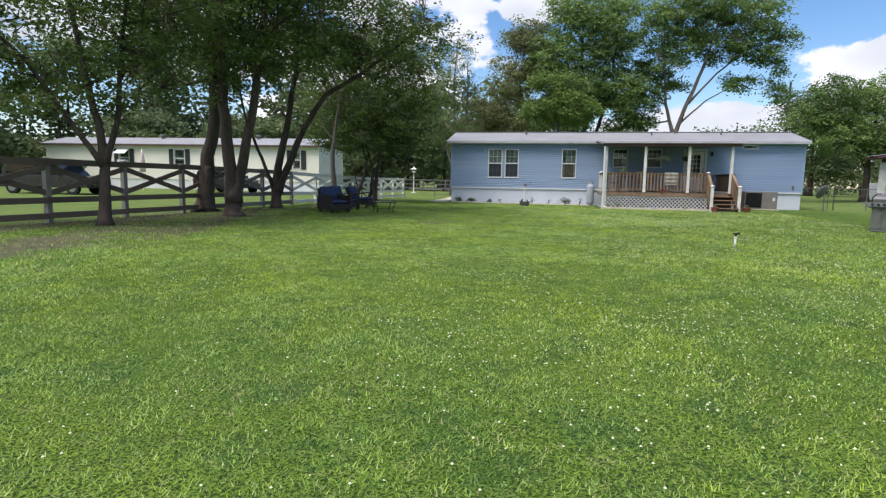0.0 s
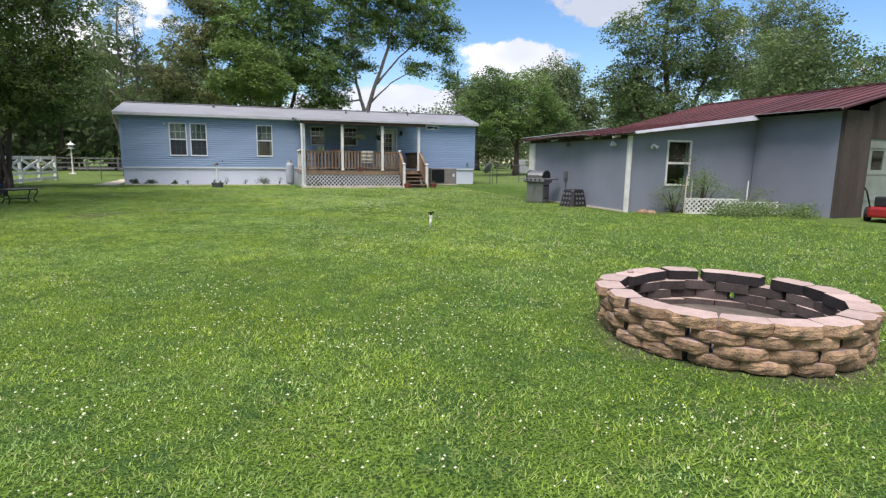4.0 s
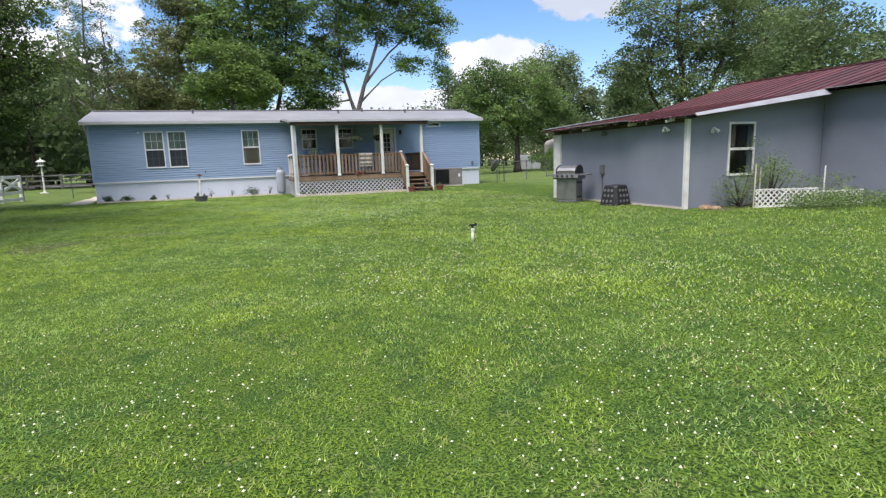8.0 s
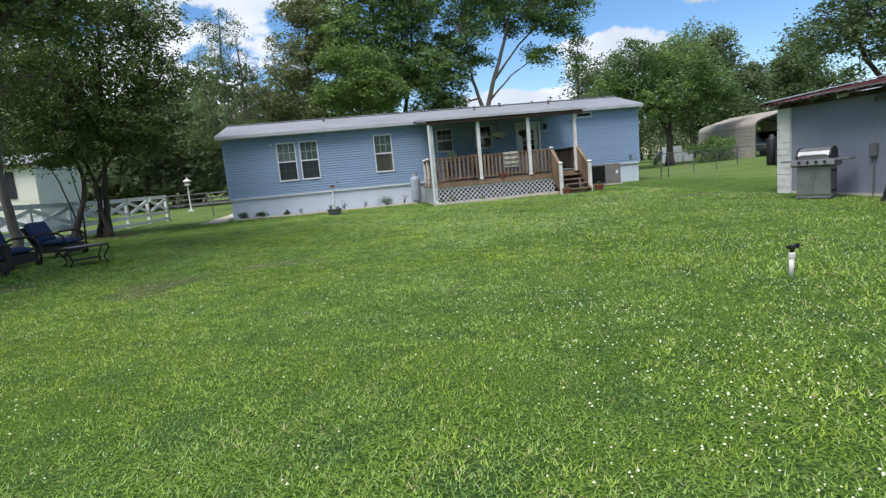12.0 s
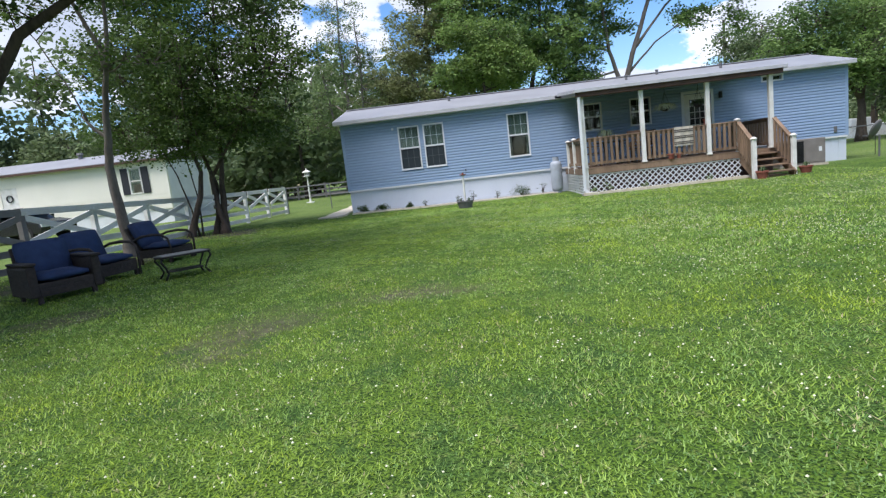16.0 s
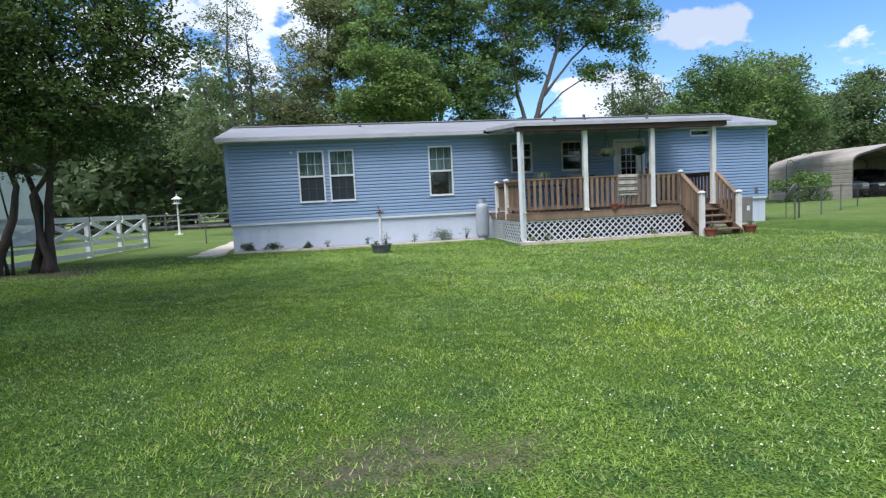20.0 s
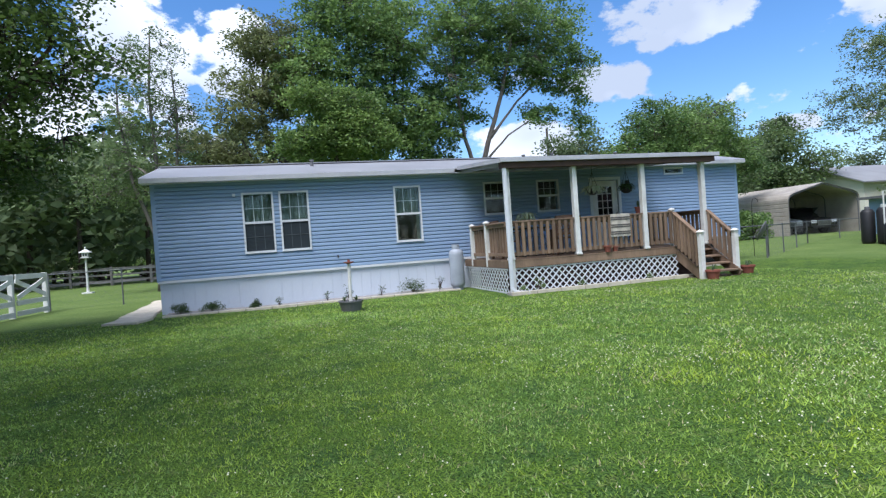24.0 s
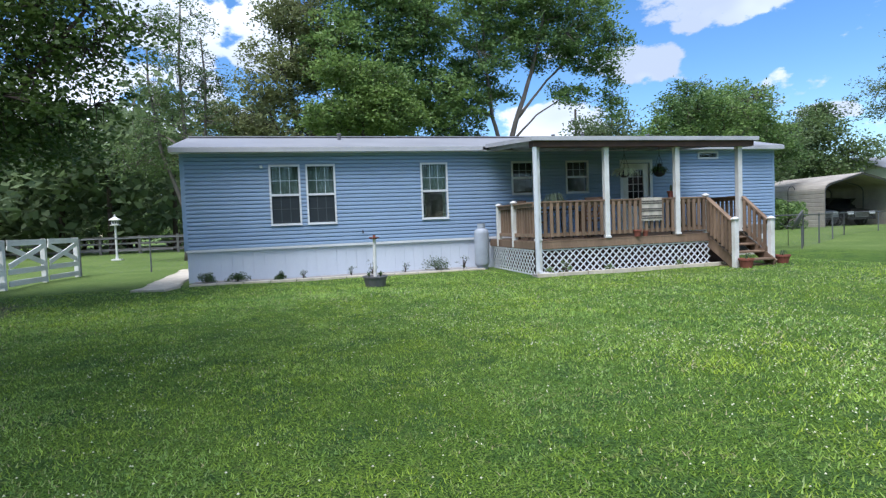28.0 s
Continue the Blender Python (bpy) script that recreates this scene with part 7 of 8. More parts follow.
part("pole", Shape().tube([(0, 0, 0), (0, 0, 12.2)], [0.17, 0.11], 10), WOOD_RAW, up)
part("crossarm", Shape().box(-0.5, 0.1, -0.05, 0.05, 11.0, 11.12), WOOD_RAW, up)

# ---- trees along the fence ----
FENCE_TREES, HOUSE_TREES, EAST_TREES, WEST_TREES = "trees along the fence", "trees behind the house", "trees to the east", "trees to the west"
tree("oak_tree", (-10.3, 10.6), "small dark broadleaf tree forking low by the board fence",
     [([(0, 0, 0), (0.05, 0, 0.8), (0.05, 0.05, 1.6), (-0.1, 0.0, 2.6), (-0.55, 0.1, 4.2), (-0.9, 0.1, 6.2)], 0.15, 0.04), ([(0.05, 0.05, 1.45), (0.3, 0.2, 2.4), (0.4, 0.3, 4.0), (0.9, 0.2, 6.0)], 0.08, 0.03), ([(0.05, 0.0, 1.4), (-0.35, -0.3, 2.2), (-1.1, -0.7, 3.6), (-2.1, -1.4, 4.8)], 0.07, 0.03)],
     [(-1.5, -0.8, 3.6, 1.7, 1.7, 1.1), (0.8, 0.3, 3.5, 1.3, 1.5, 0.9), (-0.5, 0.0, 5.2, 2.1, 2.1, 1.4), (1.2, 0.2, 5.2, 1.5, 1.6, 1.1), (-2.6, -1.6, 4.6, 1.5, 1.5, 1.1), (0.2, 0.1, 6.8, 2.0, 2.0, 1.2)],
     BARK, LEAF_DARK, 26000, 0.105, 0.055, 1, 620, 0.36, 0.35, FENCE_TREES, clear=2.1)
tree("old_oak", (-11.35, 15.8), "old thick-trunked oak with a split base by the fence",
     [([(0, 0, 0), (0.05, 0, 0.6), (0.15, 0.0, 1.5), (0.4, 0.05, 3.0), (0.5, 0.1, 5.5), (0.6, 0.0, 9.0)], 0.34, 0.08), ([(0.12, -0.08, 0), (0.16, -0.1, 0.5), (0.2, -0.12, 1.0), (0.27, -0.14, 1.5)], 0.24, 0.10)],
     [(0.4, 0.0, 5.6, 2.1, 2.1, 1.3), (-1.5, 0.4, 6.6, 2.1, 2.0, 1.5), (2.0, -0.4, 6.6, 1.9, 1.9, 1.3), (0.5, 0.0, 8.6, 2.5, 2.5, 1.7), (0.9, -0.3, 4.2, 0.8, 0.8, 0.5), (-1.6, 0.0, 4.6, 1.1, 1.1, 0.7)],
     BARK, LEAF_DARK, 26000, 0.12, 0.06, 2, 600, 0.42, 0.3, FENCE_TREES, clear=3.3)
tree("old_oak", (-9.45, 14.4), "tall twin-stemmed oak with roots spread in bare soil",
     [([(0, 0, 0), (-0.02, 0, 0.5), (-0.1, 0, 1.6), (-0.2, 0, 3.2), (-0.25, 0.1, 6.0), (-0.3, 0, 9.6)], 0.26, 0.08), ([(0.02, 0, 0.5), (0.25, 0.1, 1.5), (0.6, 0.2, 3.2), (0.95, 0.3, 6.0), (1.3, 0.3, 9.2)], 0.19, 0.06)],
     [(-0.4, 0.0, 6.0, 2.0, 2.1, 1.4), (1.4, 0.3, 5.5, 1.9, 1.9, 1.2), (-0.4, 0.0, 8.6, 2.5, 2.5, 1.7), (1.7, 0.3, 8.0, 2.2, 2.2, 1.5), (0.1, -0.7, 3.9, 0.8, 0.8, 0.55), (0.9, 0.1, 4.3, 0.9, 0.9, 0.5)],
     BARK, LEAF_DARK, 26000, 0.12, 0.06, 3, 600, 0.42, 0.3, FENCE_TREES, clear=3.0)
tree("leaning_oak", (-10.5, 18.9), "dark oak with one upright and one far-leaning limb",
     [([(0, 0, 0), (0.0, 0, 0.6), (0.1, 0.0, 1.6), (0.45, 0.1, 3.2), (0.75, 0.2, 5.0), (1.0, 0.2, 8.2)], 0.22, 0.06), ([(0.05, 0, 0.7), (0.5, 0.1, 1.7), (1.1, 0.1, 3.0), (1.9, 0.2, 4.2), (3.2, 0.5, 5.0), (5.2, 0.9, 6.6)], 0.16, 0.05), ([(-0.05, 0, 0.6), (-0.4, -0.3, 1.9), (-0.8, -0.6, 3.2), (-1.1, -0.8, 5.0)], 0.08, 0.03)],
     [(1.2, 0.2, 6.0, 1.8, 1.9, 1.2), (2.8, 0.4, 5.9, 1.6, 1.6, 0.9), (4.8, 0.8, 6.5, 2.0, 1.9, 1.1), (0.6, 0.1, 7.9, 2.3, 2.3, 1.5), (-1.1, -0.8, 5.4, 1.3, 1.3, 1.0), (3.2, 0.6, 8.1, 2.2, 2.2, 1.3), (4.2, 0.6, 5.0, 0.7, 0.7, 0.4)],
     BARK, LEAF_DARK, 32000, 0.12, 0.06, 4, 760, 0.40, 0.3, FENCE_TREES, clear=4.2)
tree("slender_tree", (-9.72, 22.6), "slender pale-barked tree with thin airy foliage",
     [([(0, 0, 0), (0.04, 0, 0.6), (-0.06, 0, 1.4), (-0.07, 0, 2.2), (0.03, 0, 3.0), (0.12, 0, 3.8), (0.32, 0, 4.5), (0.42, 0.1, 5.4), (0.5, 0.2, 7.6)], 0.15, 0.03), ([(0.30, 0, 4.4), (0.2, 0, 4.9), (-0.15, 0, 5.7), (-0.9, 0.1, 7.4)], 0.08, 0.025), ([(0.03, 0, 2.85), (-0.25, 0, 3.05), (-0.5, 0, 3.4)], 0.05, 0.03), ([(-0.4, 0, 3.3), (-0.7, 0, 4.1), (-1.3, 0.1, 5.2), (-2.0, 0.1, 6.2)], 0.022, 0.01)],
     [(-0.6, 0.1, 6.6, 1.1, 1.1, 0.9), (0.6, 0.2, 6.6, 1.2, 1.2, 1.0), (-1.0, 0.1, 4.3, 1.0, 0.8, 0.3), (0.9, 0.0, 4.6, 0.9, 0.8, 0.5), (-1.9, 0.0, 6.2, 1.0, 1.0, 0.6)],
     BARK_PALE, LEAF_DARK, 5200, 0.11, 0.05, 5, 220, 0.34, 0.5, FENCE_TREES, clear=3.2)
tree("crape_myrtle", (-9.4, 27.1), "bushy multi-stemmed tree with a dense dark crown",
     [([(0, 0, 0), (0.05, 0, 0.8), (0.15, 0, 1.6), (0.3, 0, 3.0), (0.8, 0, 7.4)], 0.15, 0.03), ([(-0.35, 0.1, 0), (-0.2, 0.1, 0.6), (-0.1, 0.1, 1.6), (-0.6, 0.2, 3.2), (-1.1, 0.2, 6.8)], 0.12, 0.03), ([(0.12, -0.1, 0), (0.0, -0.15, 0.8), (-0.1, -0.2, 1.8), (1.0, -0.6, 3.0), (2.8, -0.8, 5.2)], 0.09, 0.03), ([(-0.92, -0.4, 0), (-0.72, -0.4, 0.6), (-0.42, -0.4, 1.3), (-0.28, -0.42, 2.0), (-0.5, -0.5, 3.0), (-1.2, -0.8, 5.6)], 0.13, 0.03), ([(-0.75, -0.2, 0), (-0.85, -0.25, 0.9), (-1.1, -0.3, 2.0), (-1.6, -0.4, 3.4)], 0.035, 0.015), ([(-0.6, -0.3, 0), (-0.55, -0.3, 1.2), (-0.75, -0.3, 2.6)], 0.03, 0.015)],
     [(0.0, 0.0, 3.3, 2.1, 1.9, 0.9), (1.6, -0.3, 3.8, 1.7, 1.6, 0.8), (-1.9, 0.0, 3.7, 1.7, 1.6, 0.9), (2.9, -0.6, 5.1, 1.2, 1.2, 0.6), (0.6, 0.0, 5.3, 2.2, 2.1, 1.0), (-1.7, 0.2, 5.6, 2.0, 1.9, 1.0), (0.4, 0.0, 7.2, 2.0, 2.0, 1.1), (2.2, -0.4, 6.8, 1.4, 1.4, 0.6), (-1.4, 0.0, 7.9, 1.8, 1.8, 1.0), (0.2, -0.9, 4.3, 1.4, 1.2, 0.6)],
     BARK, LEAF_DARK, 66000, 0.098, 0.06, 6, 1500, 0.36, -0.1, FENCE_TREES, clear=2.1)

# ---- trees behind the house ----
tree("pecan_tree", (-3.2, 46.5), "tall open tree with browning sprays behind the house",
     [([(0, 0, 0), (0, 0, 3), (0.1, 0, 6), (-0.3, 0, 9), (0.1, 0, 12.8)], 0.28, 0.06), ([(0, 0, 3.5), (-0.6, 0, 5.5), (-1.4, 0, 7.6)], 0.12, 0.04)],
     [(-1.0, 0.0, 9.6, 1.7, 1.6, 1.7), (0.2, 0.0, 12.6, 1.8, 1.8, 1.5), (-1.6, 0.0, 7.0, 1.0, 1.0, 0.9), (0.9, 0.0, 6.6, 1.9, 1.8, 1.3), (1.0, 0.0, 10.4, 1.6, 1.6, 1.4)],
     BARK, LEAF_OLIVE, 27000, 0.19, 0.095, 7, 620, 0.46, 0.5, HOUSE_TREES)
tree("pecan_tree", (1.6, 46.0), "tall full-crowned tree behind the house",
     [([(0, 0, 0), (0, 0, 3), (0.2, 0, 6), (-0.3, 0, 10), (-0.2, 0, 14.8)], 0.36, 0.08), ([(0.05, 0, 3), (1.2, 0, 5.5), (2.0, 0, 8.6), (2.4, 0, 13.0)], 0.2, 0.06)],
     [(-0.6, 0.0, 14.2, 2.4, 2.3, 1.9), (-2.2, 0.0, 11.0, 2.0, 2.0, 1.8), (1.7, 0.0, 12.2, 2.1, 2.2, 2.0), (0.0, 0.0, 8.8, 2.6, 2.5, 1.8), (2.8, 0.0, 8.2, 1.9, 1.9, 1.7), (-1.6, -0.8, 6.4, 1.9, 1.8, 1.3), (2.4, 0.4, 14.6, 1.5, 1.5, 1.3), (3.4, 0.0, 5.6, 1.6, 1.6, 1.2)],
     BARK, LEAF_MID, 56000, 0.21, 0.105, 8, 1500, 0.5, 0.12, HOUSE_TREES)
tree("young_pecan", (-0.2, 41.0), "bright yellow-green young tree close behind the house",
     [([(0, 0, 0), (0.05, 0, 3), (-0.1, 0, 6), (-0.1, 0, 8.6)], 0.16, 0.04)],
     [(0.2, 0.0, 6.8, 1.7, 1.6, 0.9), (-0.8, 0.0, 8.3, 1.3, 1.2, 0.7), (1.5, 0.0, 6.2, 1.2, 1.2, 0.8), (-1.5, 0.0, 6.4, 1.2, 1.1, 0.8), (0.9, 0.0, 8.0, 1.0, 1.0, 0.6)],
     BARK, LEAF_YOUNG, 20000, 0.17, 0.085, 14, 420, 0.46, 0.25, HOUSE_TREES)
tree("pecan_tree", (8.5, 46.0), "tall open-branched tree with pale forking limbs",
     [([(0, 0, 0), (0, 0, 4.6), (0.7, 0, 7), (1.8, 0, 10), (2.6, 0, 13), (3.0, 0, 16.2)], 0.24, 0.05), ([(0.02, 0, 4.8), (-0.7, 0, 7.4), (-1.0, 0, 10.5), (-1.2, 0, 14.2)], 0.15, 0.05), ([(0.9, 0, 7.4), (2.8, 0, 9.6), (4.8, 0, 11.4), (6.4, 0, 12.0)], 0.09, 0.03), ([(0.3, 0, 5.8), (2.2, 0.3, 7.6), (4.2, 0.3, 8.8)], 0.08, 0.03)],
     [(1.6, 0.0, 15.2, 2.3, 2.2, 1.6), (4.6, 0.0, 14.0, 2.3, 2.2, 1.7), (-1.2, 0.0, 13.8, 2.0, 2.0, 1.8), (6.3, 0.0, 11.6, 1.6, 1.6, 1.2), (7.1, 0.0, 9.0, 0.8, 0.9, 1.3), (-1.6, 0.0, 10.2, 1.6, 1.7, 1.3), (3.4, 0.0, 11.6, 1.9, 1.9, 1.1), (-2.6, 0.0, 8.0, 1.4, 1.5, 1.2), (4.4, 0.3, 9.0, 1.2, 1.2, 0.6), (-2.6, 0.3, 6.4, 1.5, 1.4, 1.0), (0.2, 0.6, 11.8, 1.7, 1.6, 1.2), (1.6, 0.8, 13.2, 1.8, 1.7, 1.2), (-0.6, 0.8, 8.8, 1.2, 1.2, 0.8)],
     BARK_PALE, LEAF_MID, 50000, 0.20, 0.10, 9, 1150, 0.48, 0.35, HOUSE_TREES)
tree("thin_maple", (-8.3, 43.0), "tall thin-foliaged tree beside the house",
     [([(0, 0, 0), (0, 0, 3), (0.1, 0, 6), (0, 0, 9), (0.2, 0, 11.8)], 0.16, 0.03), ([(0.05, 0, 2), (-0.9, 0, 5), (-1.3, 0, 8), (-1.3, 0, 9.6)], 0.1, 0.03), ([(0.05, 0, 2.5), (0.9, 0, 5), (1.1, 0, 8.0), (1.0, 0, 10.2)], 0.1, 0.03)],
     [(0.1, 0.0, 10.2, 1.3, 1.3, 1.6), (0.8, 0.0, 8.0, 1.3, 1.4, 1.5), (-1.1, 0.0, 7.6, 1.2, 1.3, 1.6), (0.0, 0.0, 5.4, 1.9, 1.8, 1.2), (-1.9, 0.0, 4.8, 1.2, 1.2, 1.0)],
     BARK_PALE, LEAF_GREY, 13000, 0.13, 0.06, 10, 620, 0.36, 0.55, HOUSE_TREES)
tree("small_oak", (-5.8, 48.0), "low spreading tree beyond the house corner",
     [([(0, 0, 0), (-0.2, 0, 2.5), (-0.5, 0, 5), (-0.8, 0, 7.6)], 0.22, 0.06)],
     [(-0.8, 0.0, 7.5, 1.9, 1.8, 0.9), (-2.0, 0.0, 5.8, 1.6, 1.6, 1.0), (0.3, 0.0, 6.0, 1.4, 1.4, 0.9), (-1.4, 0.0, 4.0, 1.8, 1.6, 1.0)],
     BARK, LEAF_OLIVE, 15000, 0.16, 0.08, 11, 460, 0.42, 0.3, HOUSE_TREES)
tree("yard_oak", (20.3, 42.3), "lumpy-crowned oak beyond the carport yard",
     [([(0, 0, 0), (0, 0, 2.5), (0.2, 0, 5), (0.0, 0, 7.6)], 0.26, 0.06), ([(0, 0, 2.4), (-1.6, 0, 4.6), (-2.4, 0, 7.4)], 0.14, 0.04)],
     [(-2.4, 0.0, 6.9, 1.7, 1.8, 1.2), (0.5, 0.0, 7.0, 2.0, 2.1, 1.3), (-1.2, 0.0, 4.8, 2.4, 2.3, 1.6), (2.3, 0.0, 5.4, 1.8, 1.8, 1.3), (-4.2, 0.0, 5.6, 1.2, 1.1, 0.9), (-2.2, 0.0, 8.4, 0.6, 0.6, 0.5), (1.2, 0.0, 3.6, 1.6, 1.5, 0.9), (4.2, 0.4, 4.4, 1.5, 1.5, 1.1)],
     BARK, LEAF_MID, 36000, 0.17, 0.085, 12, 820, 0.46, 0.05, EAST_TREES)
tree("yard_oak", (22.3, 27.6), "tall full tree standing behind the shed",
     [([(0, 0, 0), (0, 0, 2.5), (0.2, 0, 5), (-0.3, 0, 8), (0.0, 0, 10.6)], 0.28, 0.06), ([(0, 0, 2.5), (1.4, -0.8, 4.6), (2.2, -1.2, 7.4), (2.4, -1.2, 9.2)], 0.16, 0.05), ([(0, 0, 2.2), (-1.3, 0.6, 4.4), (-1.9, 0.9, 6.8)], 0.14, 0.05)],
     [(0.0, 0.0, 7.0, 2.4, 2.3, 1.4), (-1.5, 0.6, 8.8, 1.8, 1.7, 1.1), (1.7, -0.8, 9.4, 2.0, 1.9, 1.2), (2.7, -1.2, 6.8, 1.9, 1.9, 1.3), (-2.3, 0.8, 5.8, 1.7, 1.7, 1.1), (0.2, 0.0, 10.6, 1.5, 1.5, 0.8), (0.6, 0.0, 4.6, 2.4, 2.2, 1.2)],
     BARK, LEAF_GREY, 34000, 0.16, 0.08, 13, 800, 0.44, 0.12, EAST_TREES, clear=2.6)
for i, (x, y, h, r) in enumerate(((24, 60, 10.5, 4.8), (33.5, 60.5, 12.8, 5.5), (40, 54, 10.5, 4), (49, 66, 9.5, 5), (61.5, 56.5, 22, 9.5), (40, 33, 12.5, 5.5), (47, 27, 13, 5.5), (46, 42, 10.5, 5.5), (56, 40, 12, 5), (28.8, 49.5, 10.4, 3.3))):
    tree("woodland_oak", (x, y), "full dark green tree at the yard's far edge", [([(0, 0, 0), (0.2, 0, h * 0.3), (-0.3, 0, h * 0.6), (0.2, 0, h * 0.95)], 0.3, 0.06), ([(0, 0, h * 0.3), (r * 0.35, 0.5, h * 0.55), (r * 0.5, 0.4, h * 0.82)], 0.16, 0.05)],
         lumps(h, r, 0.22, i), BARK, LEAF_HAZED if i in (0, 1, 4, 9) else LEAF_GREY, 44000 if i == 4 else 17500, 0.31 if i == 4 else 0.27, 0.145, 40 + i, 1000 if i == 4 else 560, 1.0 if i == 4 else 0.75, -0.2, EAST_TREES, sides=7)
for i, (x, y, h, r) in enumerate(((-48, 33, 15, 6), (-55, 20, 16, 6.5), (-40, 48, 7.5, 5), (-60, 42, 16, 6), (-52, 6, 15, 6), (-28, 52, 6.5, 4), (-20, 75, 9.5, 4.5), (-34, 54, 7, 4))):
    tree("woodland_oak", (x, y), "tall dark tree beyond the neighbour's yard", [([(0, 0, 0), (0.2, 0, h * 0.3), (-0.3, 0, h * 0.6), (0.2, 0, h * 0.95)], 0.3, 0.06), ([(0, 0, h * 0.3), (-r * 0.35, 0.5, h * 0.55), (-r * 0.5, 0.4, h * 0.82)], 0.16, 0.05)],
         lumps(h, r, 0.2, 30 + i), BARK, LEAF_HAZED, 10000, 0.40, 0.21, 60 + i, 300, 0.95, 0.1, WEST_TREES, sides=7)


def far_woods(name, spots, seed, label, dense=1600, leaf=0.5):
    """A stretch of wood: trunks, and loose leaf clumps piled into uneven crowns."""
    rng = np.random.default_rng(seed)
    trunks, all_v, tone = Shape(), [], []
    for x, y, h, r in spots:
        trunks.tube([(x, y, -0.1), (x + rng.normal() * 0.3, y, h * 0.5), (x + rng.normal() * 0.5, y, h * 0.95)], [0.22, 0.14, 0.04], 6)
        n = 26
        c = np.stack((x + rng.normal(size=n) * r * 0.45, y + rng.normal(size=n) * r * 0.45, h * (0.12 + 0.88 * rng.beta(1.5, 1.2, n))), 1)
        v, k = leaves(rng, c, r * 0.22, dense, leaf, leaf * 0.55, 0.1)
        all_v.append(v)
        tone.append(np.repeat(np.clip(rng.uniform(0, 1, n)[k] * 0.7 + rng.uniform(0, 0.3, len(k)), 0, 1), 4))
    top = thing(name, (0, 0, 0), label, "woods", kind="stuff")
    part("trunks", trunks, BARK, top)
    v = np.concatenate(all_v)
    v[:, :, 2] = np.maximum(v[:, :, 2], 0.02)
    me = mesh_from_arrays("foliage", v, 4, LEAF_HAZED)
    tone_attribute(me, np.concatenate(tone))
    new("foliage", me).parent = top


rng = np.random.default_rng(77)
spots = [(-64 + i * 4.4 + rng.normal(), 58 + rng.normal() * 3, rng.uniform(15, 19) if i < 9 else rng.uniform(9, 12), rng.uniform(4, 5.5)) for i in range(13)]
spots += [(-58 + i * 3.4 + rng.normal(), 63 + rng.normal(), 8.5, 5) for i in range(11)]
spots += [(-34 + i * 3.6 + rng.normal(), 77 + rng.normal() * 2.5, rng.uniform(9, 14), rng.uniform(3.6, 5)) for i in range(10)]
spots += [(-70 + rng.normal() * 3, 5 + i * 6, rng.uniform(10, 15), 5) for i in range(9)]
spots += [(-63 + rng.normal() * 2, -4 + i * 5.5, rng.uniform(11, 16), 5) for i in range(11)]
spots += [(-59 + rng.normal(), -2 + i * 5, 4.5, 4.5) for i in range(11)]
far_woods("far_woods", spots, 21, "mixed dark woods behind the neighbour's house", 1450, 0.72)
spots = [(-30 + i * 3.6 + rng.normal(), 76 + rng.normal() * 2, rng.uniform(7, 9.5), rng.uniform(3.2, 4.4)) for i in range(9)]
spots += [(2 + i * 6.5, 82 + rng.normal() * 4, rng.uniform(6.5, 9), 4.5) for i in range(12)]
far_woods("far_woods", spots, 22, "low dark woods beyond the road", 2000, 0.42)
far_woods("far_hedge", [(-36 + i * 4.2 + (0 if i < 9 else 22), 76 + rng.normal(), 4.4, 4) for i in range(20)], 24, "low dark hedge along the far road", 1800, 0.39)
# unseen woods added behind the walk, to cut low sky light and reflections
spots = [(-60 + i * 6.5 + rng.normal(), -34 + rng.normal() * 4, rng.uniform(15, 20), 5.5) for i in range(20)]
spots += [(66 + rng.normal() * 3, -25 + i * 6, rng.uniform(9, 13), 5) for i in range(8)]
far_woods("far_woods", spots, 23, "added unseen woods behind the lawn that hold off low sky light", 500, 1.1)
for i, (x, y, sx, h) in enumerate(((-14.5, 71, 5, 3.4), (-9.5, 72, 5, 3.2), (-20, 72, 4, 3.2), (-26, 72, 4, 3.5), (-4, 71, 5, 3.0))):
    bush("hedge_bush", (x, y, 0), (sx, 2.5, h), "overgrown bush along the back boundary", 3000, LEAF_GREY if i % 2 else LEAF_MID, 0.22, 320 + i, "bush", "bushes along the back")

# ---- turf ----


def value_noise(x, y, cell, seed):
    """Smooth random values, 0 to 1, on a square grid of that cell."""
    grid = np.random.default_rng(seed).uniform(0, 1, (512, 512))
    u, v = x / cell, y / cell
    i, j = np.floor(u).astype(int), np.floor(v).astype(int)
    fu, fv = smoothstep(0, 1, u - i), smoothstep(0, 1, v - j)
    a = grid[i % 512, j % 512] * (1 - fu) + grid[(i + 1) % 512, j % 512] * fu
    b = grid[i % 512, (j + 1) % 512] * (1 - fu) + grid[(i + 1) % 512, (j + 1) % 512] * fu
    return a * (1 - fv) + b * fv


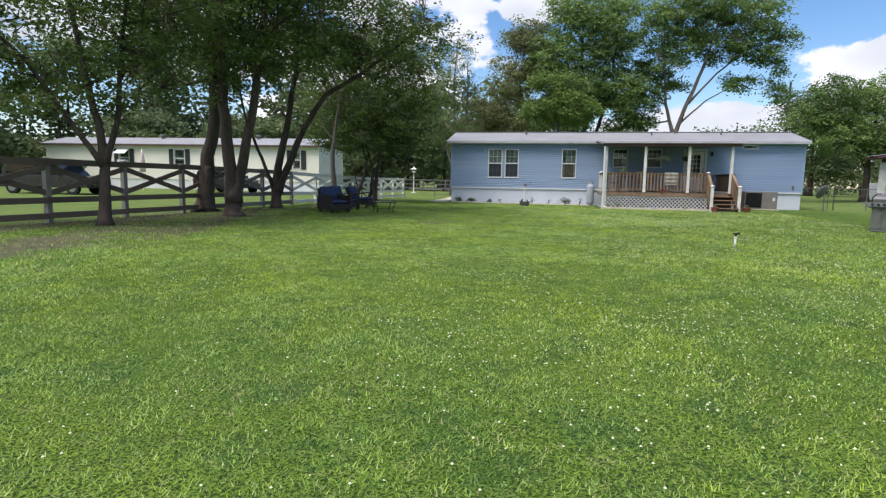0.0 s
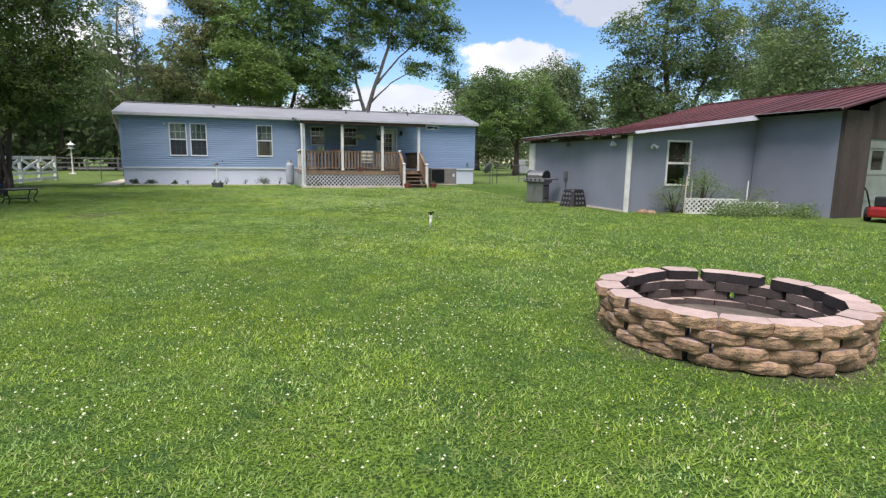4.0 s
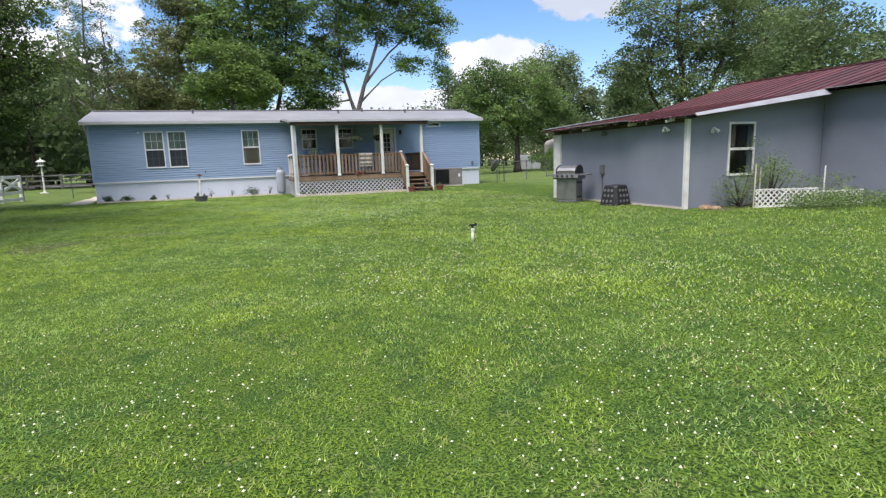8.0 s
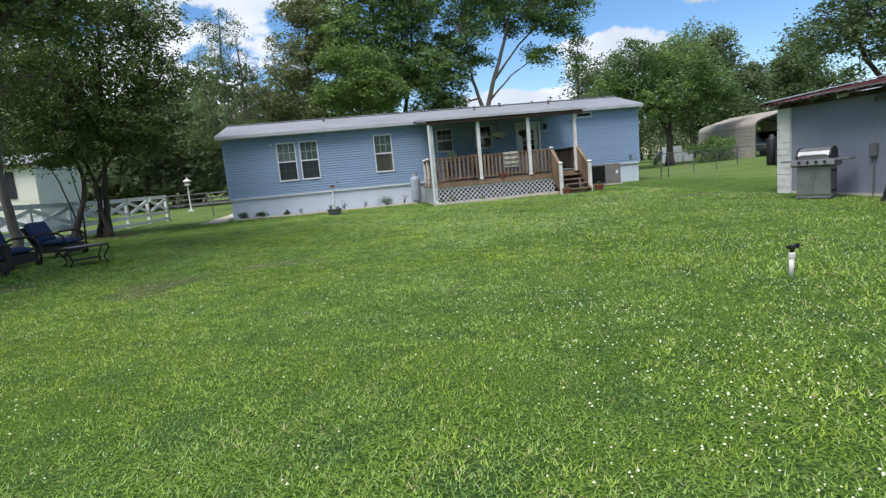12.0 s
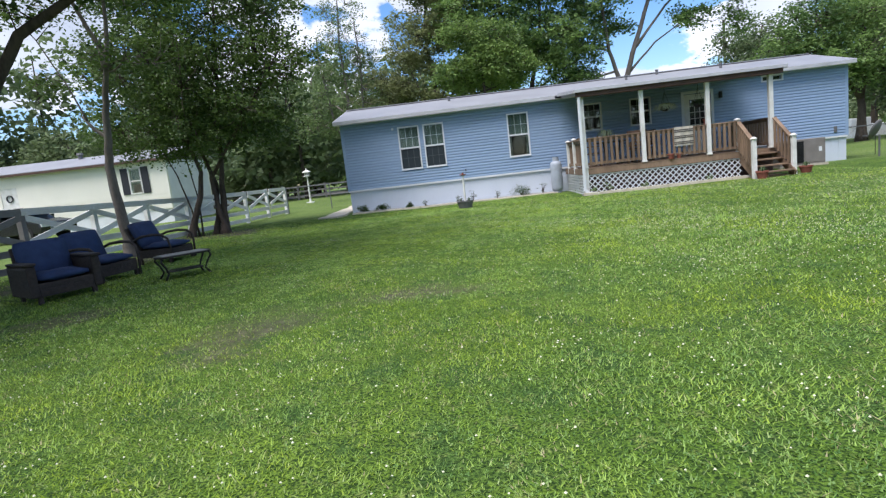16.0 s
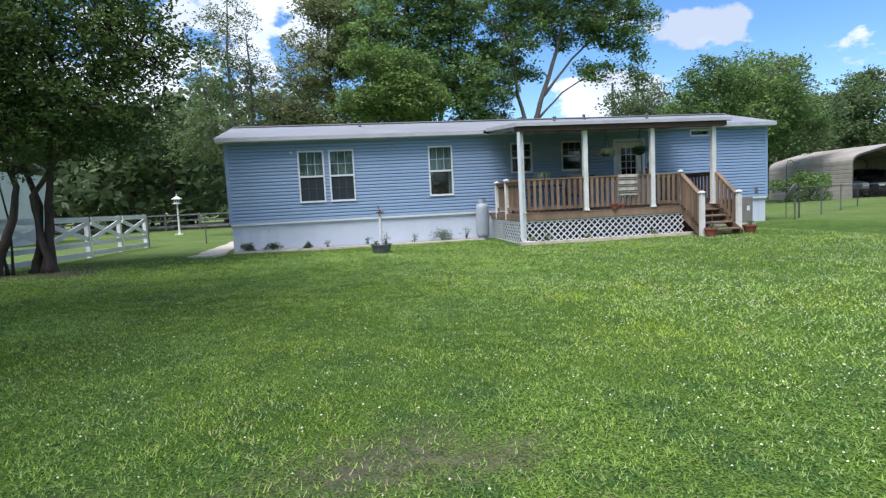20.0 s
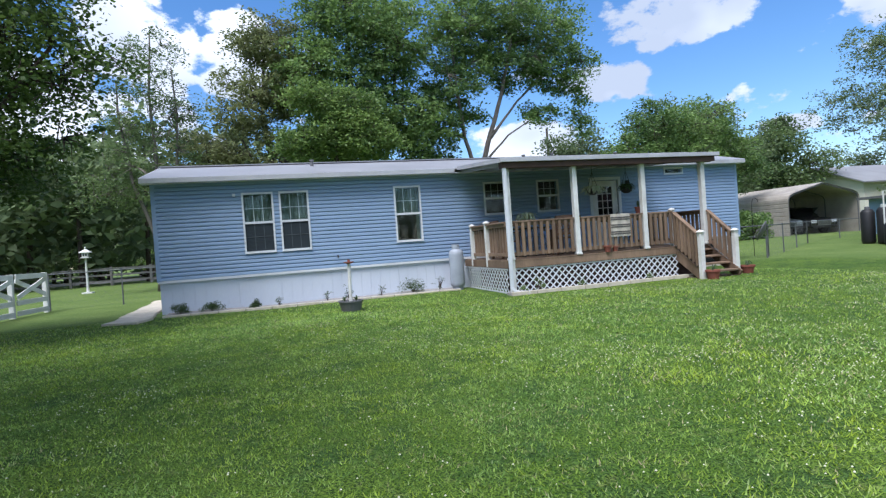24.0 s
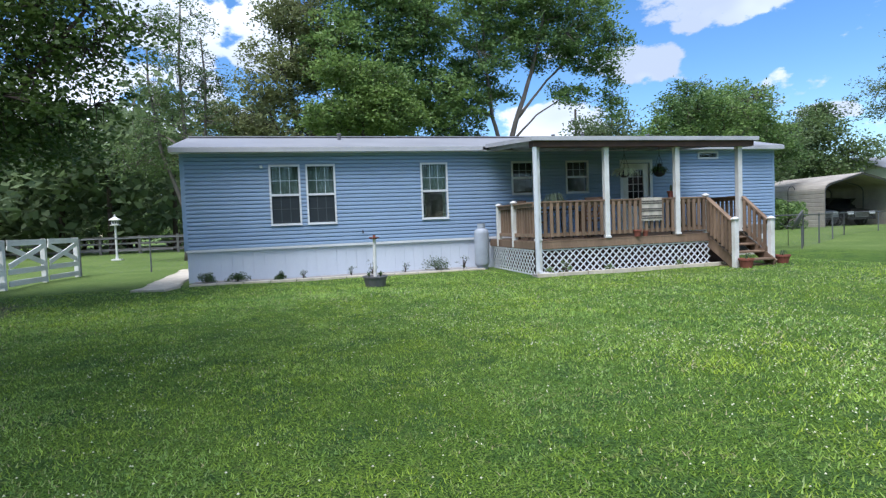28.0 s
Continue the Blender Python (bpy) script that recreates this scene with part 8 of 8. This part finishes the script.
# places thick with clover flowers: x, y, reach
FLOWERY = ((0.5, 4.5, 1.1), (-0.4, 5.2, 0.8), (1.2, 5.3, 0.9), (-2.0, 6.7, 0.9), (1.0, 8.6, 1.3), (-0.6, 6.6, 0.7), (1.8, 6.2, 0.8), (-4.0, 5.0, 0.9), (1.5, 9.4, 1.0), (1.2, 15.9, 1.1), (1.6, 18.2, 1.6), (3.4, 17.0, 1.6), (-2.9, 21.3, 0.9),
           (-1.6, 22.0, 0.9), (0.2, 20.2, 1.2), (-4.8, 21.2, 0.8), (2.4, 19.0, 1.2), (-1.4, 3.9, 0.7), (4.5, 8.0, 1.5), (4.0, 13.0, 1.6), (0.9, 11.0, 1.2), (5.5, 20.5, 1.5), (-3.2, 9.4, 1.0))


def lawn():
    rng = np.random.default_rng(9)
    n = 3500000
    x, y = rng.uniform(-12, 12.5, n), rng.uniform(-2.5, 29.3, n)
    along = np.clip(y, 1.0, 21.0)                       # nearest point of the line walked
    off = np.hypot(x + 0.2 + along * 0.17, (y - along))
    share = 0.085 + 0.915 * np.exp(-(off / 4.4) ** 2) * (1 - 0.25 * smoothstep(9, 19, y))
    pick = rng.uniform(0, 1, n) < share
    x, y, size = x[pick], y[pick], np.clip(0.66 / np.sqrt(share[pick]), 0.66, 1.3)
    keep = rng.uniform(0, 1, len(x)) > bare(x, y) * 1.05
    keep &= ~((np.abs(x + 6.45) < 0.42) & (y > 28.5)) & ~((x > 9.2) & (y > 13.3)) & ~((x > 1.6) & (y > 26.6) & (x < 7.9)) & ~((x > -6) & (y > 29.2))
    x, y, size = x[keep], y[keep], size[keep]
    n = len(x)
    fine, clump, broad, sweep = (value_noise(x, y, c, k) - 0.5 for c, k in ((0.05, 1), (0.17, 2), (0.6, 3), (2.2, 4)))
    patch = 0.5 + 0.75 * fine + 0.6 * clump + 0.45 * broad + 0.3 * sweep
    kind = np.clip(0.48 + 0.6 * (value_noise(x, y, 0.35, 5) - 0.5) + 0.6 * (value_noise(x, y, 1.3, 6) - 0.5) + rng.normal(0, 0.2, n), 0, 1)
    az = rng.uniform(0, math.tau, n)
    h = rng.uniform(0.010, 0.030, n) * size * np.clip(0.75 + 0.45 * patch, 0.5, 1.4)
    lean = rng.uniform(0.4, 2.6, n) * h
    w = rng.uniform(0.0036, 0.0080, n) * size
    z = gz(x, y)
    dx, dy = np.cos(az), np.sin(az)
    v = np.empty((n, 3, 3), np.float32)
    v[:, 0] = np.stack((x - dy * w, y + dx * w, z - 0.004), 1)
    v[:, 1] = np.stack((x + dy * w, y - dx * w, z - 0.004), 1)
    v[:, 2] = np.stack((x + dx * lean, y + dy * lean, z + h), 1)
    me = mesh_from_arrays("grass", v, 3, GRASS)
    me.materials.append(STRAW)
    me.materials.append(PALE_GRASS)
    pick = rng.uniform(0, 1, n)
    dry = 0.02 + 0.10 * smoothstep(0.62, 0.85, value_noise(x, y, 0.45, 7)) + 0.25 * np.clip(bare(x, y), 0, 0.6)
    me.polygons.foreach_set("material_index", np.where(pick < dry, 1, np.where(pick > 0.90, 2, 0)).astype(np.int32))
    tone_attribute(me, np.repeat(np.clip(patch * 0.75 + rng.normal(0.075, 0.23, n), 0, 1), 3))
    tone_attribute(me, np.repeat(kind, 3), "kind")
    tagged(new("grass", me), "short green lawn grass with lighter and darker patches", "grass", kind="stuff")
    # clover: three round leaflets to a leaf, in patches
    n = 68000
    x, y = rng.uniform(-8, 8, n), rng.uniform(0.3, 24, n)
    clump = 1.6 * (value_noise(x, y, 1.3, 6) - 0.5) + 1.2 * (value_noise(x, y, 0.35, 5) - 0.5)
    keep = (clump + rng.normal(0, 0.2, n) < -0.16) & (bare(x, y) < 0.5)
    x, y = x[keep], y[keep]
    n = len(x)
    c = np.stack((x, y, gz(x, y) + rng.uniform(0.018, 0.042, n)), 1)
    a = rng.uniform(0, math.tau, n)
    r = rng.uniform(0.006, 0.0115, n)
    tilt = rng.normal(0, 0.35, (n, 2))
    v = np.empty((n, 3, 4, 3), np.float32)
    for leaf in range(3):
        for i, (f, q) in enumerate(((0, 0), (0.9, -0.5), (1.25, 0), (0.9, 0.5))):
            ox, oy = np.cos(a + leaf * math.tau / 3 + q) * r * f, np.sin(a + leaf * math.tau / 3 + q) * r * f
            v[:, leaf, i] = c + np.stack((ox, oy, ox * tilt[:, 0] + oy * tilt[:, 1]), 1)
    me = mesh_from_arrays("clover", v.reshape(-1, 4, 3), 4, CLOVER)
    tone_attribute(me, np.repeat(rng.uniform(0, 1, n), 12))
    tagged(new("clover", me), "low clover leaves mixed into the lawn", "clover", kind="stuff")
    # white clover heads
    n = 130000
    x, y = rng.uniform(-8, 9, n), rng.uniform(0.3, 26, n)
    want = 0.022 + 0.19 * value_noise(x, y, 0.9, 8) ** 2 * (0.5 + smoothstep(-3, 2, x)) + 0.03 * smoothstep(13, 19, y) * smoothstep(-3, 1, x)
    for cx, cy, reach in FLOWERY:
        want = want + 0.34 * np.exp(-((x - cx) ** 2 + (y - cy) ** 2) / (0.55 * reach) ** 2) * (0.3 + value_noise(x, y, 0.3, 11))
    keep = (rng.uniform(0, 1, n) < want) & (bare(x, y) < 0.4)
    x, y = x[keep], y[keep]
    n = len(x)
    c = np.stack((x, y, gz(x, y) + rng.uniform(0.032, 0.06, n)), 1)
    r = rng.uniform(0.0048, 0.0086, n)[:, None]
    e = np.array(((1, 0, 0), (0, 1, 0), (-1, 0, 0), (0, -1, 0), (0, 0, 1), (0, 0, -0.6)))
    tri = [(0, 1, 4), (1, 2, 4), (2, 3, 4), (3, 0, 4)]
    v = np.stack([np.stack([c + e[j] * r for j in t], 1) for t in tri], 1).reshape(-1, 3, 3)
    me = mesh_from_arrays("clover_flowers", v, 3, FLOWER)
    tagged(new("clover_flowers", me), "small white clover flowers dotted over the lawn", "flowers", kind="stuff")


lawn()
